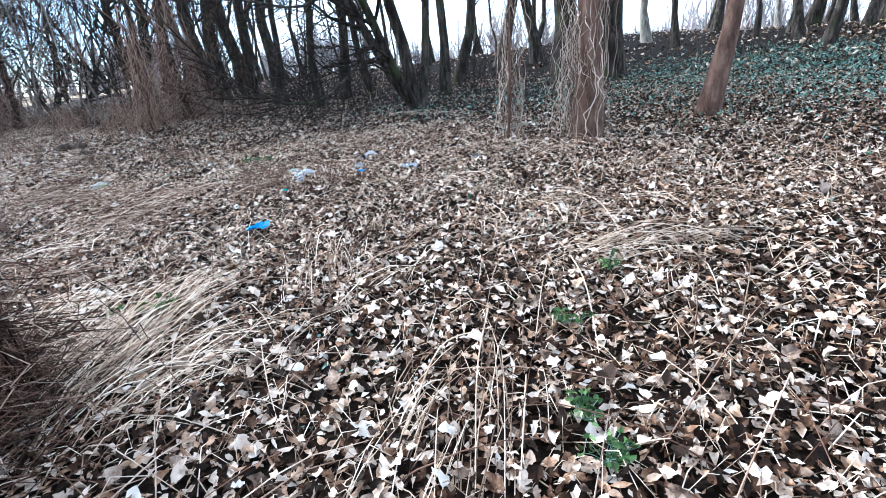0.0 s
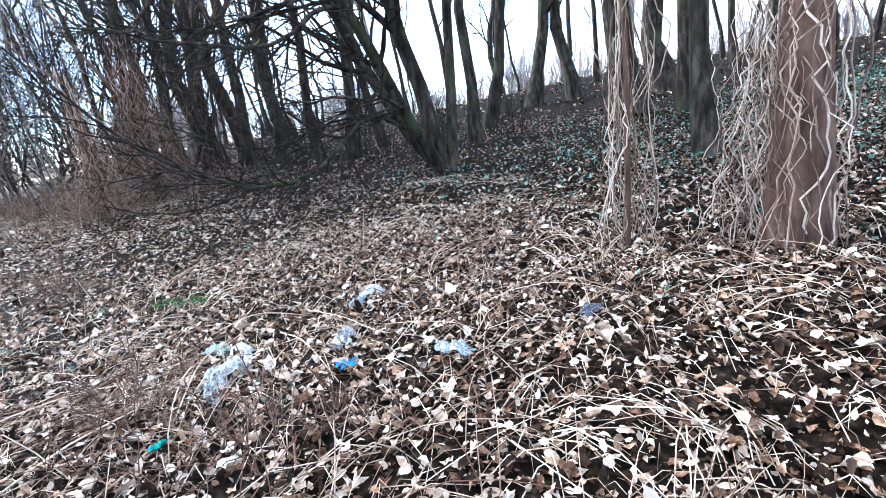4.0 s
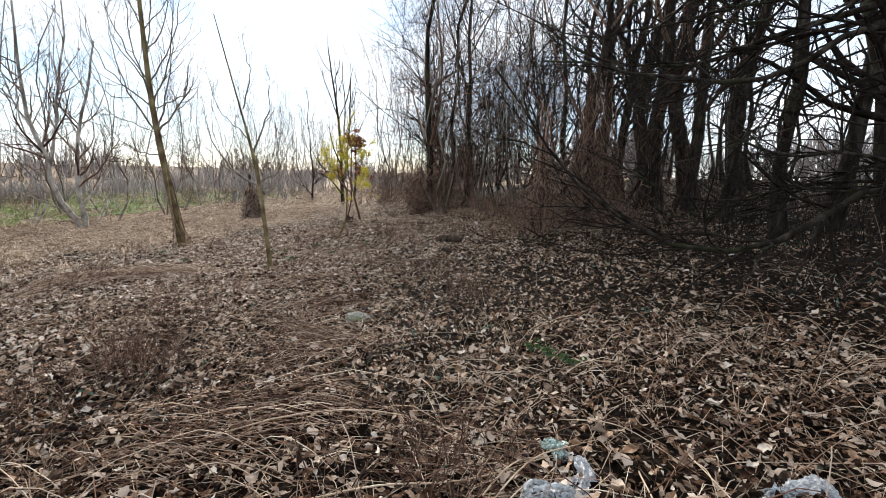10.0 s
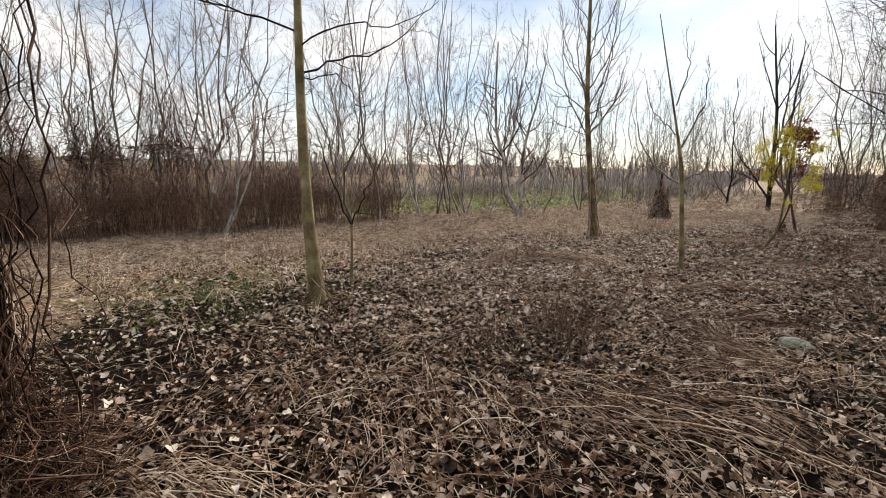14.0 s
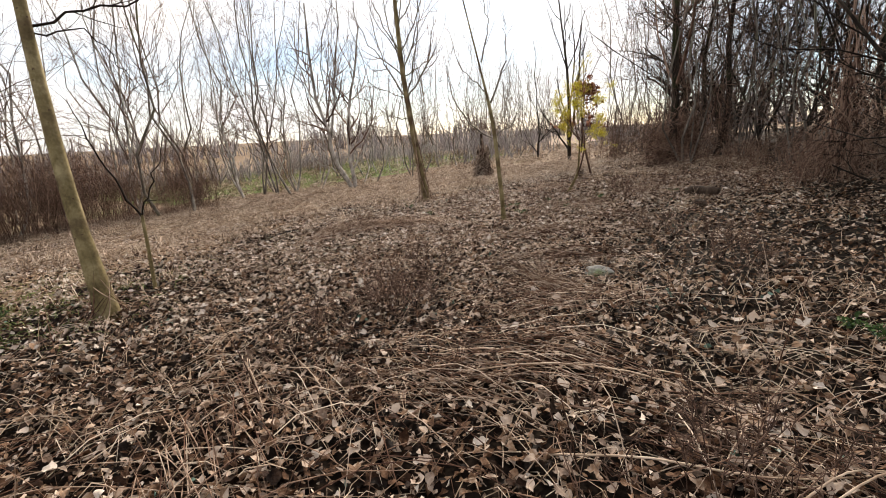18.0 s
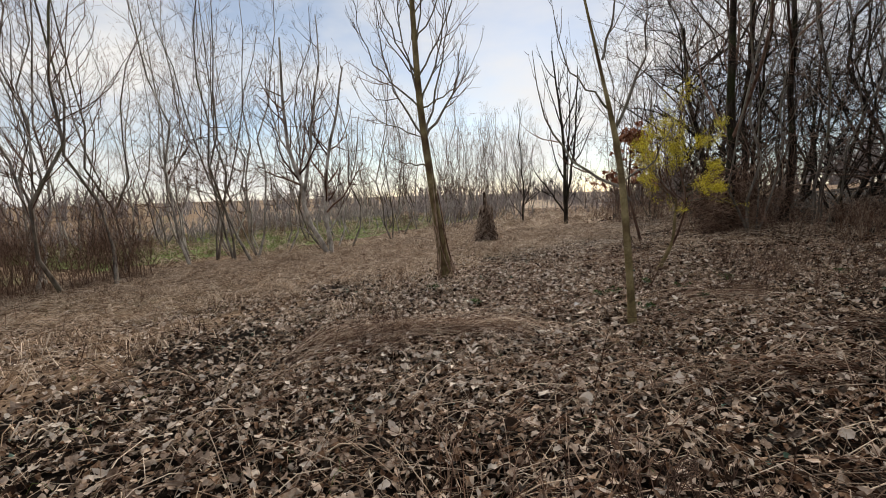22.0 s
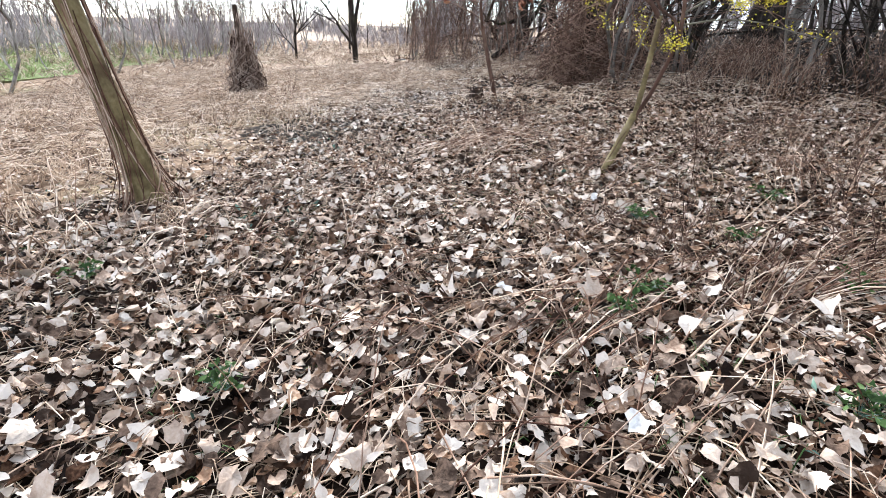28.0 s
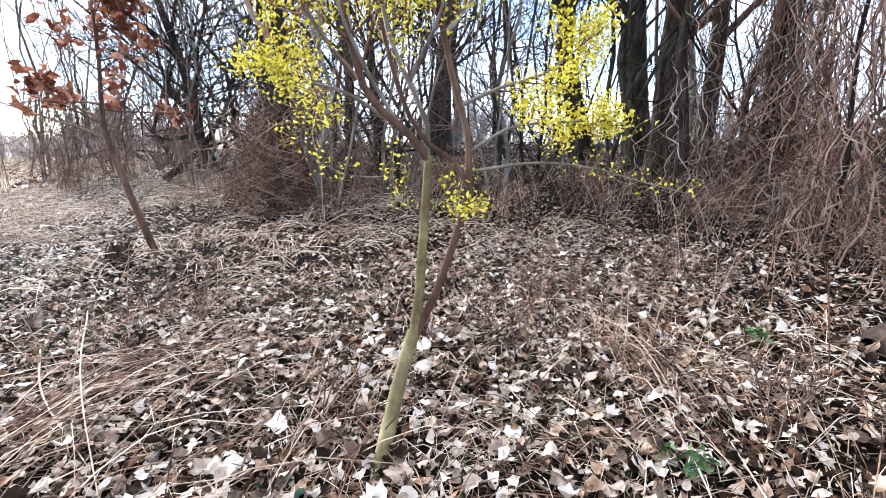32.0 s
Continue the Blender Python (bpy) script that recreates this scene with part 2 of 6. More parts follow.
def ground_mat():
    """Near-black soil, leaf-gap shade put into its colour, that gives way to dry turf where the ground's own turf
    value, broken up by noise, is high.
    """
    m = bpy.data.materials.new("ground")
    m.use_nodes = True
    nt = m.node_tree
    bsdf = nt.nodes["Principled BSDF"]
    bsdf.inputs["Roughness"].default_value, bsdf.inputs["Specular IOR Level"].default_value = 0.9, 0.03
    co = nt.nodes.new("ShaderNodeTexCoord")

    def grain(scale, detail=5):
        n = nt.nodes.new("ShaderNodeTexNoise")
        n.inputs["Scale"].default_value, n.inputs["Detail"].default_value = scale, detail
        nt.links.new(co.outputs["Object"], n.inputs["Vector"])
        return n.outputs["Fac"]

    def ramp(fac, stops):
        r = nt.nodes.new("ShaderNodeValToRGB")
        while len(r.color_ramp.elements) < len(stops):
            r.color_ramp.elements.new(0.5)
        for el, (pos, col) in zip(r.color_ramp.elements, stops):
            el.position, el.color = pos, (*col, 1)
        nt.links.new(fac, r.inputs["Fac"])
        return r.outputs["Color"]

    def blend(fac, one, two):
        n = nt.nodes.new("ShaderNodeMixRGB")
        nt.links.new(fac, n.inputs["Fac"])
        nt.links.new(one, n.inputs["Color1"])
        nt.links.new(two, n.inputs["Color2"])
        return n.outputs["Color"]

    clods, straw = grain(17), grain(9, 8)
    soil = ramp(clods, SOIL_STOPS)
    dry = ramp(straw, [(0.3, (0.06, 0.04, 0.029)), (0.46, (0.19, 0.129, 0.086)), (0.60, (0.36, 0.258, 0.176)), (0.78, (0.50, 0.388, 0.283))])
    green = ramp(grain(0.25), [(0.54, (0, 0, 0)), (0.74, (1, 1, 1))])
    mossy = ramp(straw, [(0.3, (0.06, 0.065, 0.03)), (0.7, (0.26, 0.26, 0.13))])
    dry = blend(green, dry, mossy)
    at = nt.nodes.new("ShaderNodeAttribute")
    at.attribute_name = "turf"
    add = nt.nodes.new("ShaderNodeMath")
    nt.links.new(at.outputs["Fac"], add.inputs[0])
    nt.links.new(grain(3.5, 8), add.inputs[1])
    cut = nt.nodes.new("ShaderNodeMapRange")
    cut.inputs["From Min"].default_value, cut.inputs["From Max"].default_value = 0.85, 1.1
    nt.links.new(add.outputs[0], cut.inputs["Value"])
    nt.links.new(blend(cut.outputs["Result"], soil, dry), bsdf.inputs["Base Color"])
    bp = nt.nodes.new("ShaderNodeBump")
    bp.inputs["Strength"].default_value, bp.inputs["Distance"].default_value = 1.0, 0.02
    nt.links.new(clods, bp.inputs["Height"])
    nt.links.new(bp.outputs["Normal"], bsdf.inputs["Normal"])
    return m


# Darker than real soil: the shade between the leaves is painted into these stops.
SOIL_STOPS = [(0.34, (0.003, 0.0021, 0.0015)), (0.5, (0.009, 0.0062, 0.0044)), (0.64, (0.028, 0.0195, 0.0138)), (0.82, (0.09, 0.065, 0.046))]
GROUND = ground_mat()


def film_mat(name, colour, clear, see=0.0):
    """Crumpled plastic film; see: the share of it that is clear."""
    m = shade(name, [(0.25, tuple(c * 0.6 for c in colour)), (0.55, colour), (0.8, tuple(min(1, c * 1.35) for c in colour))], 22, bump=0.7, fine=70, rough=0.22, gloss=0.6, thin=clear)
    if see:
        nt = m.node_tree
        out = nt.nodes["Material Output"]
        film = out.inputs["Surface"].links[0].from_socket
        glass = nt.nodes.new("ShaderNodeBsdfTransparent")
        crease = nt.nodes.new("ShaderNodeTexNoise")
        crease.inputs["Scale"].default_value, crease.inputs["Detail"].default_value = 14, 2
        share = nt.nodes.new("ShaderNodeMapRange")
        share.inputs["From Min"].default_value, share.inputs["From Max"].default_value = 0.35, 0.65
        share.inputs["To Min"].default_value, share.inputs["To Max"].default_value = max(0.0, see - 0.35), min(1.0, see + 0.35)
        nt.links.new(crease.outputs["Fac"], share.inputs["Value"])
        ms = nt.nodes.new("ShaderNodeMixShader")
        nt.links.new(share.outputs["Result"], ms.inputs["Fac"])
        nt.links.new(film, ms.inputs[1])
        nt.links.new(glass.outputs["BSDF"], ms.inputs[2])
        nt.links.new(ms.outputs["Shader"], out.inputs["Surface"])
    return m


FILM_CLEAR = film_mat("clear_film", (0.52, 0.57, 0.62), 0.35, 0.42)
FILM_WHITE = film_mat("white_film", (0.64, 0.665, 0.70), 0.25, 0.2)
FILM_BLUE = film_mat("blue_film", (0.05, 0.34, 0.75), 0.2)
FILM_DARK = film_mat("dark_film", (0.06, 0.065, 0.09), 0.1)
LEAF_WHITE = shade("bleached_leaf", [(0.3, (0.50, 0.48, 0.46)), (0.55, (0.68, 0.67, 0.65)), (0.8, (0.80, 0.79, 0.77))], 18, bump=0.5, fine=80, rough=0.55, thin=0.15)
FILM_GREEN = film_mat("pale_green_film", (0.48, 0.64, 0.60), 0.12, 0.3)
FILM_TEAL = film_mat("teal_film", (0.03, 0.42, 0.36), 0.2)

# ---- mesh helpers ----


def mesh_of(name, V, Q=None, T=None, mats=(), smooth=True):
    """A mesh from arrays of vertices, quads and triangles."""
    me = bpy.data.meshes.new(name)
    nq, nt_ = (0 if Q is None else len(Q)), (0 if T is None else len(T))
    idx = np.concatenate([np.ravel(a) for a in (Q, T) if a is not None and len(a)]).astype(np.int32)
    starts = np.concatenate([np.arange(nq) * 4, nq * 4 + np.arange(nt_) * 3]).astype(np.int32)
    me.vertices.add(len(V))
    me.vertices.foreach_set("co", np.asarray(V, np.float32).ravel())
    me.loops.add(len(idx))
    me.loops.foreach_set("vertex_index", idx)
    me.polygons.add(nq + nt_)
    me.polygons.foreach_set("loop_start", starts)
    if smooth:
        me.polygons.foreach_set("use_smooth", np.ones(nq + nt_, bool))
    for m in mats:
        me.materials.append(m)
    me.update(calc_edges=True)
    return me


def part(name, me, parent, label=""):
    ob = new(name, me)
    ob.parent = parent
    if name in ("spray", "cane_clump", "crown", "vine_curtain", "vine_cloak"):
        tagged(ob, kind="stuff")
    return tagged(ob, label) if label else ob


def thing(name, x, y, z, label, category, group="", kind="", rz=0.0):
    ob = new(name)
    ob.matrix_basis = pose(x, y, z, 0, 0, rz)
    ob.empty_display_size = 0.2
    return tagged(ob, label, category, group, kind)


def tubes(P, R, sides=4):
    """Tapered tubes along polylines P[k, n, 3] with radii R[k, n]: vertices and quads."""
    P = np.asarray(P, float)
    k, n, _ = P.shape
    D = np.gradient(P, axis=1)
    D /= np.linalg.norm(D, axis=2, keepdims=True) + 1e-9
    ref = np.where(np.abs(D[:, :1, 2:3]) > 0.9, np.array([[[1.0, 0, 0]]]), np.array([[[0, 0, 1.0]]]))
    U = np.cross(D, np.broadcast_to(ref, D.shape))
    U /= np.linalg.norm(U, axis=2, keepdims=True) + 1e-9
    W = np.cross(D, U)
    a = np.arange(sides) * 2 * np.pi / sides
    ring = U[:, :, None] * np.cos(a)[None, None, :, None] + W[:, :, None] * np.sin(a)[None, None, :, None]
    V = P[:, :, None] + ring * np.asarray(R)[:, :, None, None]
    base = (np.arange(k) * n * sides)[:, None, None]
    i = np.arange(n - 1)[None, :, None] * sides
    j = np.arange(sides)[None, None, :]
    j2 = (j + 1) % sides
    Q = np.stack([base + i + j, base + i + j2, base + i + sides + j2, base + i + sides + j], -1).reshape(-1, 4)
    return V.reshape(-1, 3), Q


def join(pieces):
    Vs, Qs, off = [], [], 0
    for V, Q in pieces:
        Vs.append(V)
        Qs.append(Q + off)
        off += len(V)
    return np.concatenate(Vs), np.concatenate(Qs)


def smooth_line(pts, n):
    """n points on a smooth curve through the given ones."""
    pts = np.asarray(pts, float)
    s = np.r_[0, np.cumsum(np.linalg.norm(np.diff(pts, axis=0), axis=1))]
    tan = np.gradient(pts, s, axis=0)
    u = np.linspace(0, s[-1], n)
    i = np.clip(np.searchsorted(s, u) - 1, 0, len(s) - 2)
    h = (s[i + 1] - s[i])[:, None]
    t = (u - s[i])[:, None] / h
    return (2 * t**3 - 3 * t**2 + 1) * pts[i] + (t**3 - 2 * t**2 + t) * h * tan[i] + (-2 * t**3 + 3 * t**2) * pts[i + 1] + (t**3 - t**2) * h * tan[i + 1]


def grow(P, R, m, rng, t0=0.3, t1=0.98, angle=45, spread=12, ratio=0.5, n=5, up=0.3, wob=0.1, thick=0.55, droop=0.0, floor_r=0.003, flare=0.35):
    """m side shoots from each polyline of P: their polylines and radii."""
    k, np_, _ = P.shape
    L = np.linalg.norm(np.diff(P, axis=1), axis=2).sum(1)
    t = rng.uniform(t0, t1, (k, m))
    f = t * (np_ - 1)
    i = np.minimum(f.astype(int), np_ - 2)
    w = (f - i)[..., None]
    rows = np.arange(k)[:, None]
    start = P[rows, i] * (1 - w) + P[rows, i + 1] * w
    r0 = (R[rows, i] * (1 - w[..., 0]) + R[rows, i + 1] * w[..., 0])
    tan = P[rows, i + 1] - P[rows, i]
    tan /= np.linalg.norm(tan, axis=2, keepdims=True) + 1e-9
    rnd = rng.normal(size=(k, m, 3))
    side = rnd - (rnd * tan).sum(2, keepdims=True) * tan
    side /= np.linalg.norm(side, axis=2, keepdims=True) + 1e-9
    ang = np.radians(rng.normal(angle, spread, (k, m)))[..., None]
    d = tan * np.cos(ang) + side * np.sin(ang)
    length = L[:, None] * ratio * (1.15 - 0.75 * t) * rng.uniform(0.6, 1.25, (k, m))
    step = length / (n - 1)
    pts = [start]
    for _ in range(n - 1):
        d = d + rng.normal(size=d.shape) * wob + np.array([0, 0, up / (n - 1) * 1.6 - droop / (n - 1)])
        d /= np.linalg.norm(d, axis=2, keepdims=True)
        pts.append(pts[-1] + d * step[..., None])
    P2 = np.stack(pts, 2).reshape(k * m, n, 3)
    r = np.maximum(r0 * thick, floor_r)
    R2 = (r[..., None] * np.linspace(1, flare, n)).reshape(k * m, n)
    return P2, np.maximum(R2, floor_r * 0.5)


def stem(height, r, rng, lean=(0, 0), bend=0.25, n=9, tip=0.25, root=1.5):
    """A trunk's line and radii, with a flared foot a little below the ground."""
    z = np.linspace(0, 1, n) ** 1.15
    wob = np.cumsum(rng.normal(size=(n, 2)), 0) * bend * height / 30
    wob -= wob[0]
    P = np.c_[wob + np.outer(z * height, lean), z * height]
    P[0, 2] = -0.12
    R = r * (1 - (1 - tip) * z)
    R[0] *= root
    return P[None], R[None]


def tree_meshes(seed, height, r, bark, twig, lean=(0, 0), bend=0.25, limbs=14, first=0.3, angle=42, up=0.35, ratio=0.42, subs=6, twigs=5, fine=0, root=1.5, sides=8, droop=0.0, wob=0.12, line=None, tip=0.25, limb_thick=0.5, gauge=1.0):
    rng = np.random.default_rng(seed)
    if line is None:
        P, R = stem(height, r, rng, lean, bend, root=root, tip=tip)
    else:
        P = smooth_line(line, 12)[None]
        R = (r * np.linspace(1, tip, 12))[None].copy()
        R[0, 0] *= root
        P[0, 0, 2] -= 0.1
    trunk = mesh_of("trunk", *tubes(P, R, sides), mats=(bark,))
    P1, R1 = grow(P, R, limbs, rng, first, 0.97, angle, 11, ratio, 6, up, wob, limb_thick, droop, 0.006 * gauge)
    pieces = [tubes(P1, R1, 4)]
    if subs:
        P2, R2 = grow(P1, R1, subs, rng, 0.25, 1.0, 40, 14, 0.5, 4, up * 0.8, wob * 1.2, 0.6, droop, 0.004 * gauge)
        pieces.append(tubes(P2, R2, 3))
        if twigs:
            P3, R3 = grow(P2, R2, twigs, rng, 0.2, 1.0, 38, 14, 0.6, 3, up * 0.6, wob * 1.5, 0.65, droop, 0.003 * gauge)
            pieces.append(tubes(P3, R3, 3))
            if fine:
                P4, R4 = grow(P3, R3, fine, rng, 0.2, 1.0, 38, 14, 0.6, 3, 0.2, 0.15, 0.7, droop, 0.0022)
                pieces.append(tubes(P4, R4, 3))
    crown = mesh_of("crown", *join(pieces), mats=(twig,))
    return trunk, crown


# ---- the lie of the land: rising to the wood, falling to the thicket ----


def smoothstep(v, a, b):
    t = np.clip((np.asarray(v, float) - a) / (b - a), 0, 1)
    return t * t * (3 - 2 * t)


def ground_z(x, y):
    x, y = np.asarray(x, float), np.asarray(y, float)
    L = np.where(x > 0, 16.0, 26.0)
    z = 0.062 * L * np.tanh(x / L) + 0.36 * np.tanh(y / 30)
    z = z + 0.026 * (np.clip(x, -18, 14) + 4) * smoothstep(y, 9, 20)
    z = z + 1.7 * smoothstep(x, 11, 42) * (1 - smoothstep(y, 16, 42))
    fade = 1 / (1 + (np.hypot(x, y) / 60) ** 2)
    z = z + fade * 0.035 * smoothstep(-x - 0.15 * y, 3, 6) * np.sin(5.3 * x + 1.7 * y) * np.sin(4.7 * y - 2.9 * x + 1)
    z = z + fade * (0.03 * np.sin(1.9 * x + 0.7 * y) * np.sin(1.3 * y - 0.6 * x + 1) + 0.018 * np.sin(4.1 * x - 2.2 * y) * np.sin(3.6 * y + 1.1 * x + 2))
    return z


def graded(lo, hi, a, b, fine):
    """Grid lines: close between a and b, wider and wider outwards."""
    mid = np.arange(a, b + fine / 2, fine)
    out = [b]
    while out[-1] < hi:
        out.append(out[-1] + max(fine, (out[-1] - b) * 0.22 + fine))
    low = [a]
    while low[-1] > lo:
        low.append(low[-1] - max(fine, (a - low[-1]) * 0.22 + fine))
    return np.r_[low[:0:-1], mid, out[1:]]


gx, gy = graded(-900, 900, -16, 14, 0.22), graded(-900, 900, -8, 26, 0.22)
GX, GY = np.meshgrid(gx, gy)
gi = np.arange(len(gy) - 1)[:, None] * len(gx) + np.arange(len(gx) - 1)[None]
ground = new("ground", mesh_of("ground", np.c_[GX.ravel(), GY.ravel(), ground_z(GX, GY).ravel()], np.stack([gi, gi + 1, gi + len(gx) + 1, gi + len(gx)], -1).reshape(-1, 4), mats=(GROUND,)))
wob = 1.2 * np.sin(0.9 * GX + 0.6 * GY) + 0.8 * np.sin(1.7 * GY - 1.1 * GX)
turf = np.maximum(smoothstep(-GX - 0.15 * GY + wob + 2.2 * smoothstep(-GY, -1, 2), 3.6, 6.4), smoothstep(-3.5 - 0.12 * GY + wob - GX, -1, 1) * smoothstep(GY, 13, 15))
turf = np.maximum(turf * smoothstep(np.hypot(GX + 4.2, GY - 9), 1.4, 3.0), smoothstep(np.hypot(GX, GY), 60, 75))
ground.data.attributes.new("turf", "FLOAT", "POINT").data.foreach_set("value", turf.ravel().astype(np.float32))
tagged(ground, "leafy soil of a woodland edge, leaf-gap shade in its dark colour, rising to the trees", "ground", kind="structure")


def edge_x(y):
    """Where the wood begins."""
    return np.interp(y, [-20, 0, 6, 10, 13, 16, 20, 30, 45, 70, 120], [5.6, 6.0, 7.0, 4.6, 2.8, 0.4, -1.6, -3.5, -8, -18, -40])


# ---- dead leaves, grass and stalks on the ground ----


def leaf_shape(kind):
    """Outline of a leaf in its own plane, unit length, from stalk to tip."""
    if kind == "maple":
        ang = np.radians([-90, -42, -8, 14, 38, 64, 90, 116, 142, 166, 188, 222])
        rad = np.array([0.38, 0.50, 0.62, 0.54, 0.70, 0.58, 0.80, 0.58, 0.70, 0.54, 0.62, 0.50]) * 0.62
    elif kind == "oak":
        ang = np.radians([-90, -50, -10, 25, 60, 90, 120, 155, 190, 230])
        rad = np.array([0.52, 0.33, 0.22, 0.34, 0.38, 0.55, 0.38, 0.34, 0.22, 0.33])
    elif kind == "broad":
        ang = np.radians([-90, -62, -28, 4, 32, 60, 90, 120, 148, 176, 208, 242])
        rad = np.array([0.50, 0.40, 0.40, 0.34, 0.38, 0.40, 0.54, 0.40, 0.38, 0.34, 0.40, 0.40])
    elif kind == "plain":
        ang = np.radians([-90, -30, 30, 90, 150, 210])
        rad = np.array([0.5, 0.30, 0.31, 0.52, 0.31, 0.30])
    else:
        ang = np.radians([-90, 5, 90, 175])
        rad = np.array([0.5, 0.3, 0.52, 0.3])
    return np.c_[np.cos(ang) * rad, np.sin(ang) * rad]


def scatter_leaves(name, xy, size, kind, mat, rng, lift=0.05, tilt=24, z=None, curl=1.2):
    k = len(xy)
    out = leaf_shape(kind)
    n = len(out)
    sc = rng.uniform(*size, k)
    loc = np.zeros((k, n + 1, 3))
    loc[:, 1:, :2] = out[None] * sc[:, None, None] * np.stack([rng.uniform(0.5, 1.1, k), np.ones(k)], -1)[:, None]
    loc[:, 1:, :2] *= rng.uniform(0.82, 1.14, (k, n, 1))
    cu, cv = rng.normal(0.3, 1, (2, k)) * curl
    u, v = loc[..., 0] / sc[:, None], loc[..., 1] / sc[:, None]
    loc[..., 2] = sc[:, None] * (cu[:, None] * u**2 + cv[:, None] * v**2 * 0.9 + rng.uniform(-0.25, 0.92, (k, 1)) * curl * np.abs(u) + rng.normal(0, 0.07, (k, n + 1)))
    yaw, a, b = rng.uniform(0, 2 * np.pi, k), np.radians(rng.normal(0, tilt, k)), np.radians(rng.normal(0, tilt, k))
    ca, sa, cb, sb, cy, sy = np.cos(a), np.sin(a), np.cos(b), np.sin(b), np.cos(yaw), np.sin(yaw)
    x, y, zz = loc[..., 0], loc[..., 1], loc[..., 2]
    y, zz = y * ca[:, None] - zz * sa[:, None], y * sa[:, None] + zz * ca[:, None]
    x, zz = x * cb[:, None] + zz * sb[:, None], -x * sb[:, None] + zz * cb[:, None]
    x, y = x * cy[:, None] - y * sy[:, None], x * sy[:, None] + y * cy[:, None]
    base = ground_z(xy[:, 0], xy[:, 1]) if z is None else z
    lowest = zz.min(1)
    zz = zz - np.maximum(lowest, -0.035)[:, None] * 0.8 + (base + rng.uniform(0.0, lift, k))[:, None]
    V = np.stack([x + xy[:, :1], y + xy[:, 1:2], zz], -1).reshape(-1, 3)
    c = (np.arange(k) * (n + 1))[:, None]
    j = np.arange(n)
    T = np.stack([np.broadcast_to(c, (k, n)), c + 1 + j, c + 1 + (j + 1) % n], -1).reshape(-1, 3)
    return mesh_of(name, V, None, T, (mat,), smooth=False)


def patchy(x, y, s=1.0):
    return 0.5 + 0.25 * (np.sin(1.1 * s * x + 0.5 * y) + np.sin(0.9 * s * y - 0.7 * x + 2) + 0.6 * np.sin(2.7 * s * x + 1.9 * y + 1) + 0.6 * np.sin(2.3 * s * y - 2.1 * x)) / 1.2


def leafy(x, y):
    """How thick the leaves lie: thick under the trees, thin in the meadow and the thicket's grass; thinned in the wood
    and under the leaning tree, where dark soil stands in for shade.
    """
    meadow = smoothstep(-x - 0.15 * y, 1.6, 6.0) * (0.3 + 0.25 * smoothstep(y, 2, 6))
    under = np.exp(-((x + 4.3) ** 2 + (y - 8.6) ** 2) / 9.0) * 0.7
    far = smoothstep(y - 2.2 * (x + 6), 8, 20) * 0.3
    return np.clip(0.95 - 0.2 * np.exp(-((x - 4.2) ** 2 + (y - 7.4) ** 2) / 7.0) - 0.72 * smoothstep(x - edge_x(y), -2.0, 2.0) * smoothstep(y, 2.5, 6) - 0.15 * np.exp(-((x + 1.5) ** 2 + (y - 5.6) ** 2) / 3.0) - meadow - far - 0.5 * smoothstep(-y, -0.8, 1.2) * smoothstep(-x, 0.2, 1.8) + under + 0.45 * (patchy(x, y) - 0.5), 0.15, 1.1)


def strewn(rng, box, per_m2, weight):
    x0, x1, y0, y1 = box
    k = int((x1 - x0) * (y1 - y0) * per_m2)
    xy = np.c_[rng.uniform(x0, x1, k), rng.uniform(y0, y1, k)]
    return xy[rng.uniform(size=k) < weight(xy[:, 0], xy[:, 1])]


rng = np.random.default_rng(5)
NEAR = (-7.5, 8.0, -5.0, 14.0)


def outside(f, box):
    return lambda x, y: np.where((x > box[0]) & (x < box[1]) & (y > box[2]) & (y < box[3]), 0, f(x, y))



def by_path(x, y, reach=3.8):
    """1 along the strip that is walked, falling to 0 beside it."""
    line = np.array([(0.7, -3.0), (3.0, 0.8), (3.6, 3.0), (0.5, 3.0), (-2.0, 5.5), (-3.0, 9.5), (-1.2, 13.0)])
    d = np.full(np.shape(x), 1e9)
    for (x0, y0), (x1, y1) in zip(line[:-1], line[1:]):
        t = np.clip(((x - x0) * (x1 - x0) + (y - y0) * (y1 - y0)) / ((x1 - x0) ** 2 + (y1 - y0) ** 2), 0, 1)
        d = np.minimum(d, np.hypot(x - x0 - t * (x1 - x0), y - y0 - t * (y1 - y0)))
    return np.maximum(1 - smoothstep(d, reach * 0.45, reach), 0.95 * np.exp(-(((x - 4.8) / 2.8) ** 2 + ((y + 1.2) / 3.0) ** 2)))



def fade(x, y):
    """Thins the nearest leaves towards the border of their patch."""
    d = np.minimum(np.minimum(x - NEAR[0], NEAR[1] - x), np.minimum(y - NEAR[2], NEAR[3] - y))
    return 0.8 + 0.2 * smoothstep(d, 0, 1.6)


def pale_spot(x, y):
    """Where the pale maple leaves lie: under the meadow tree, and at the near end by the start."""
    return np.clip(1.1 * np.exp(-((x + 4.0) ** 2 + (y - 8.4) ** 2) / 7.0) + 0.15 * np.exp(-((x - 2.3) ** 2 + (y + 1.6) ** 2) / 10.0) + 0.4 * np.exp(-((x + 1.0) ** 2 + (y - 11.8) ** 2) / 8.0) + 0.08 + 0.42 * smoothstep(-x - 0.1 * y, 0.0, 4.0), 0, 1)


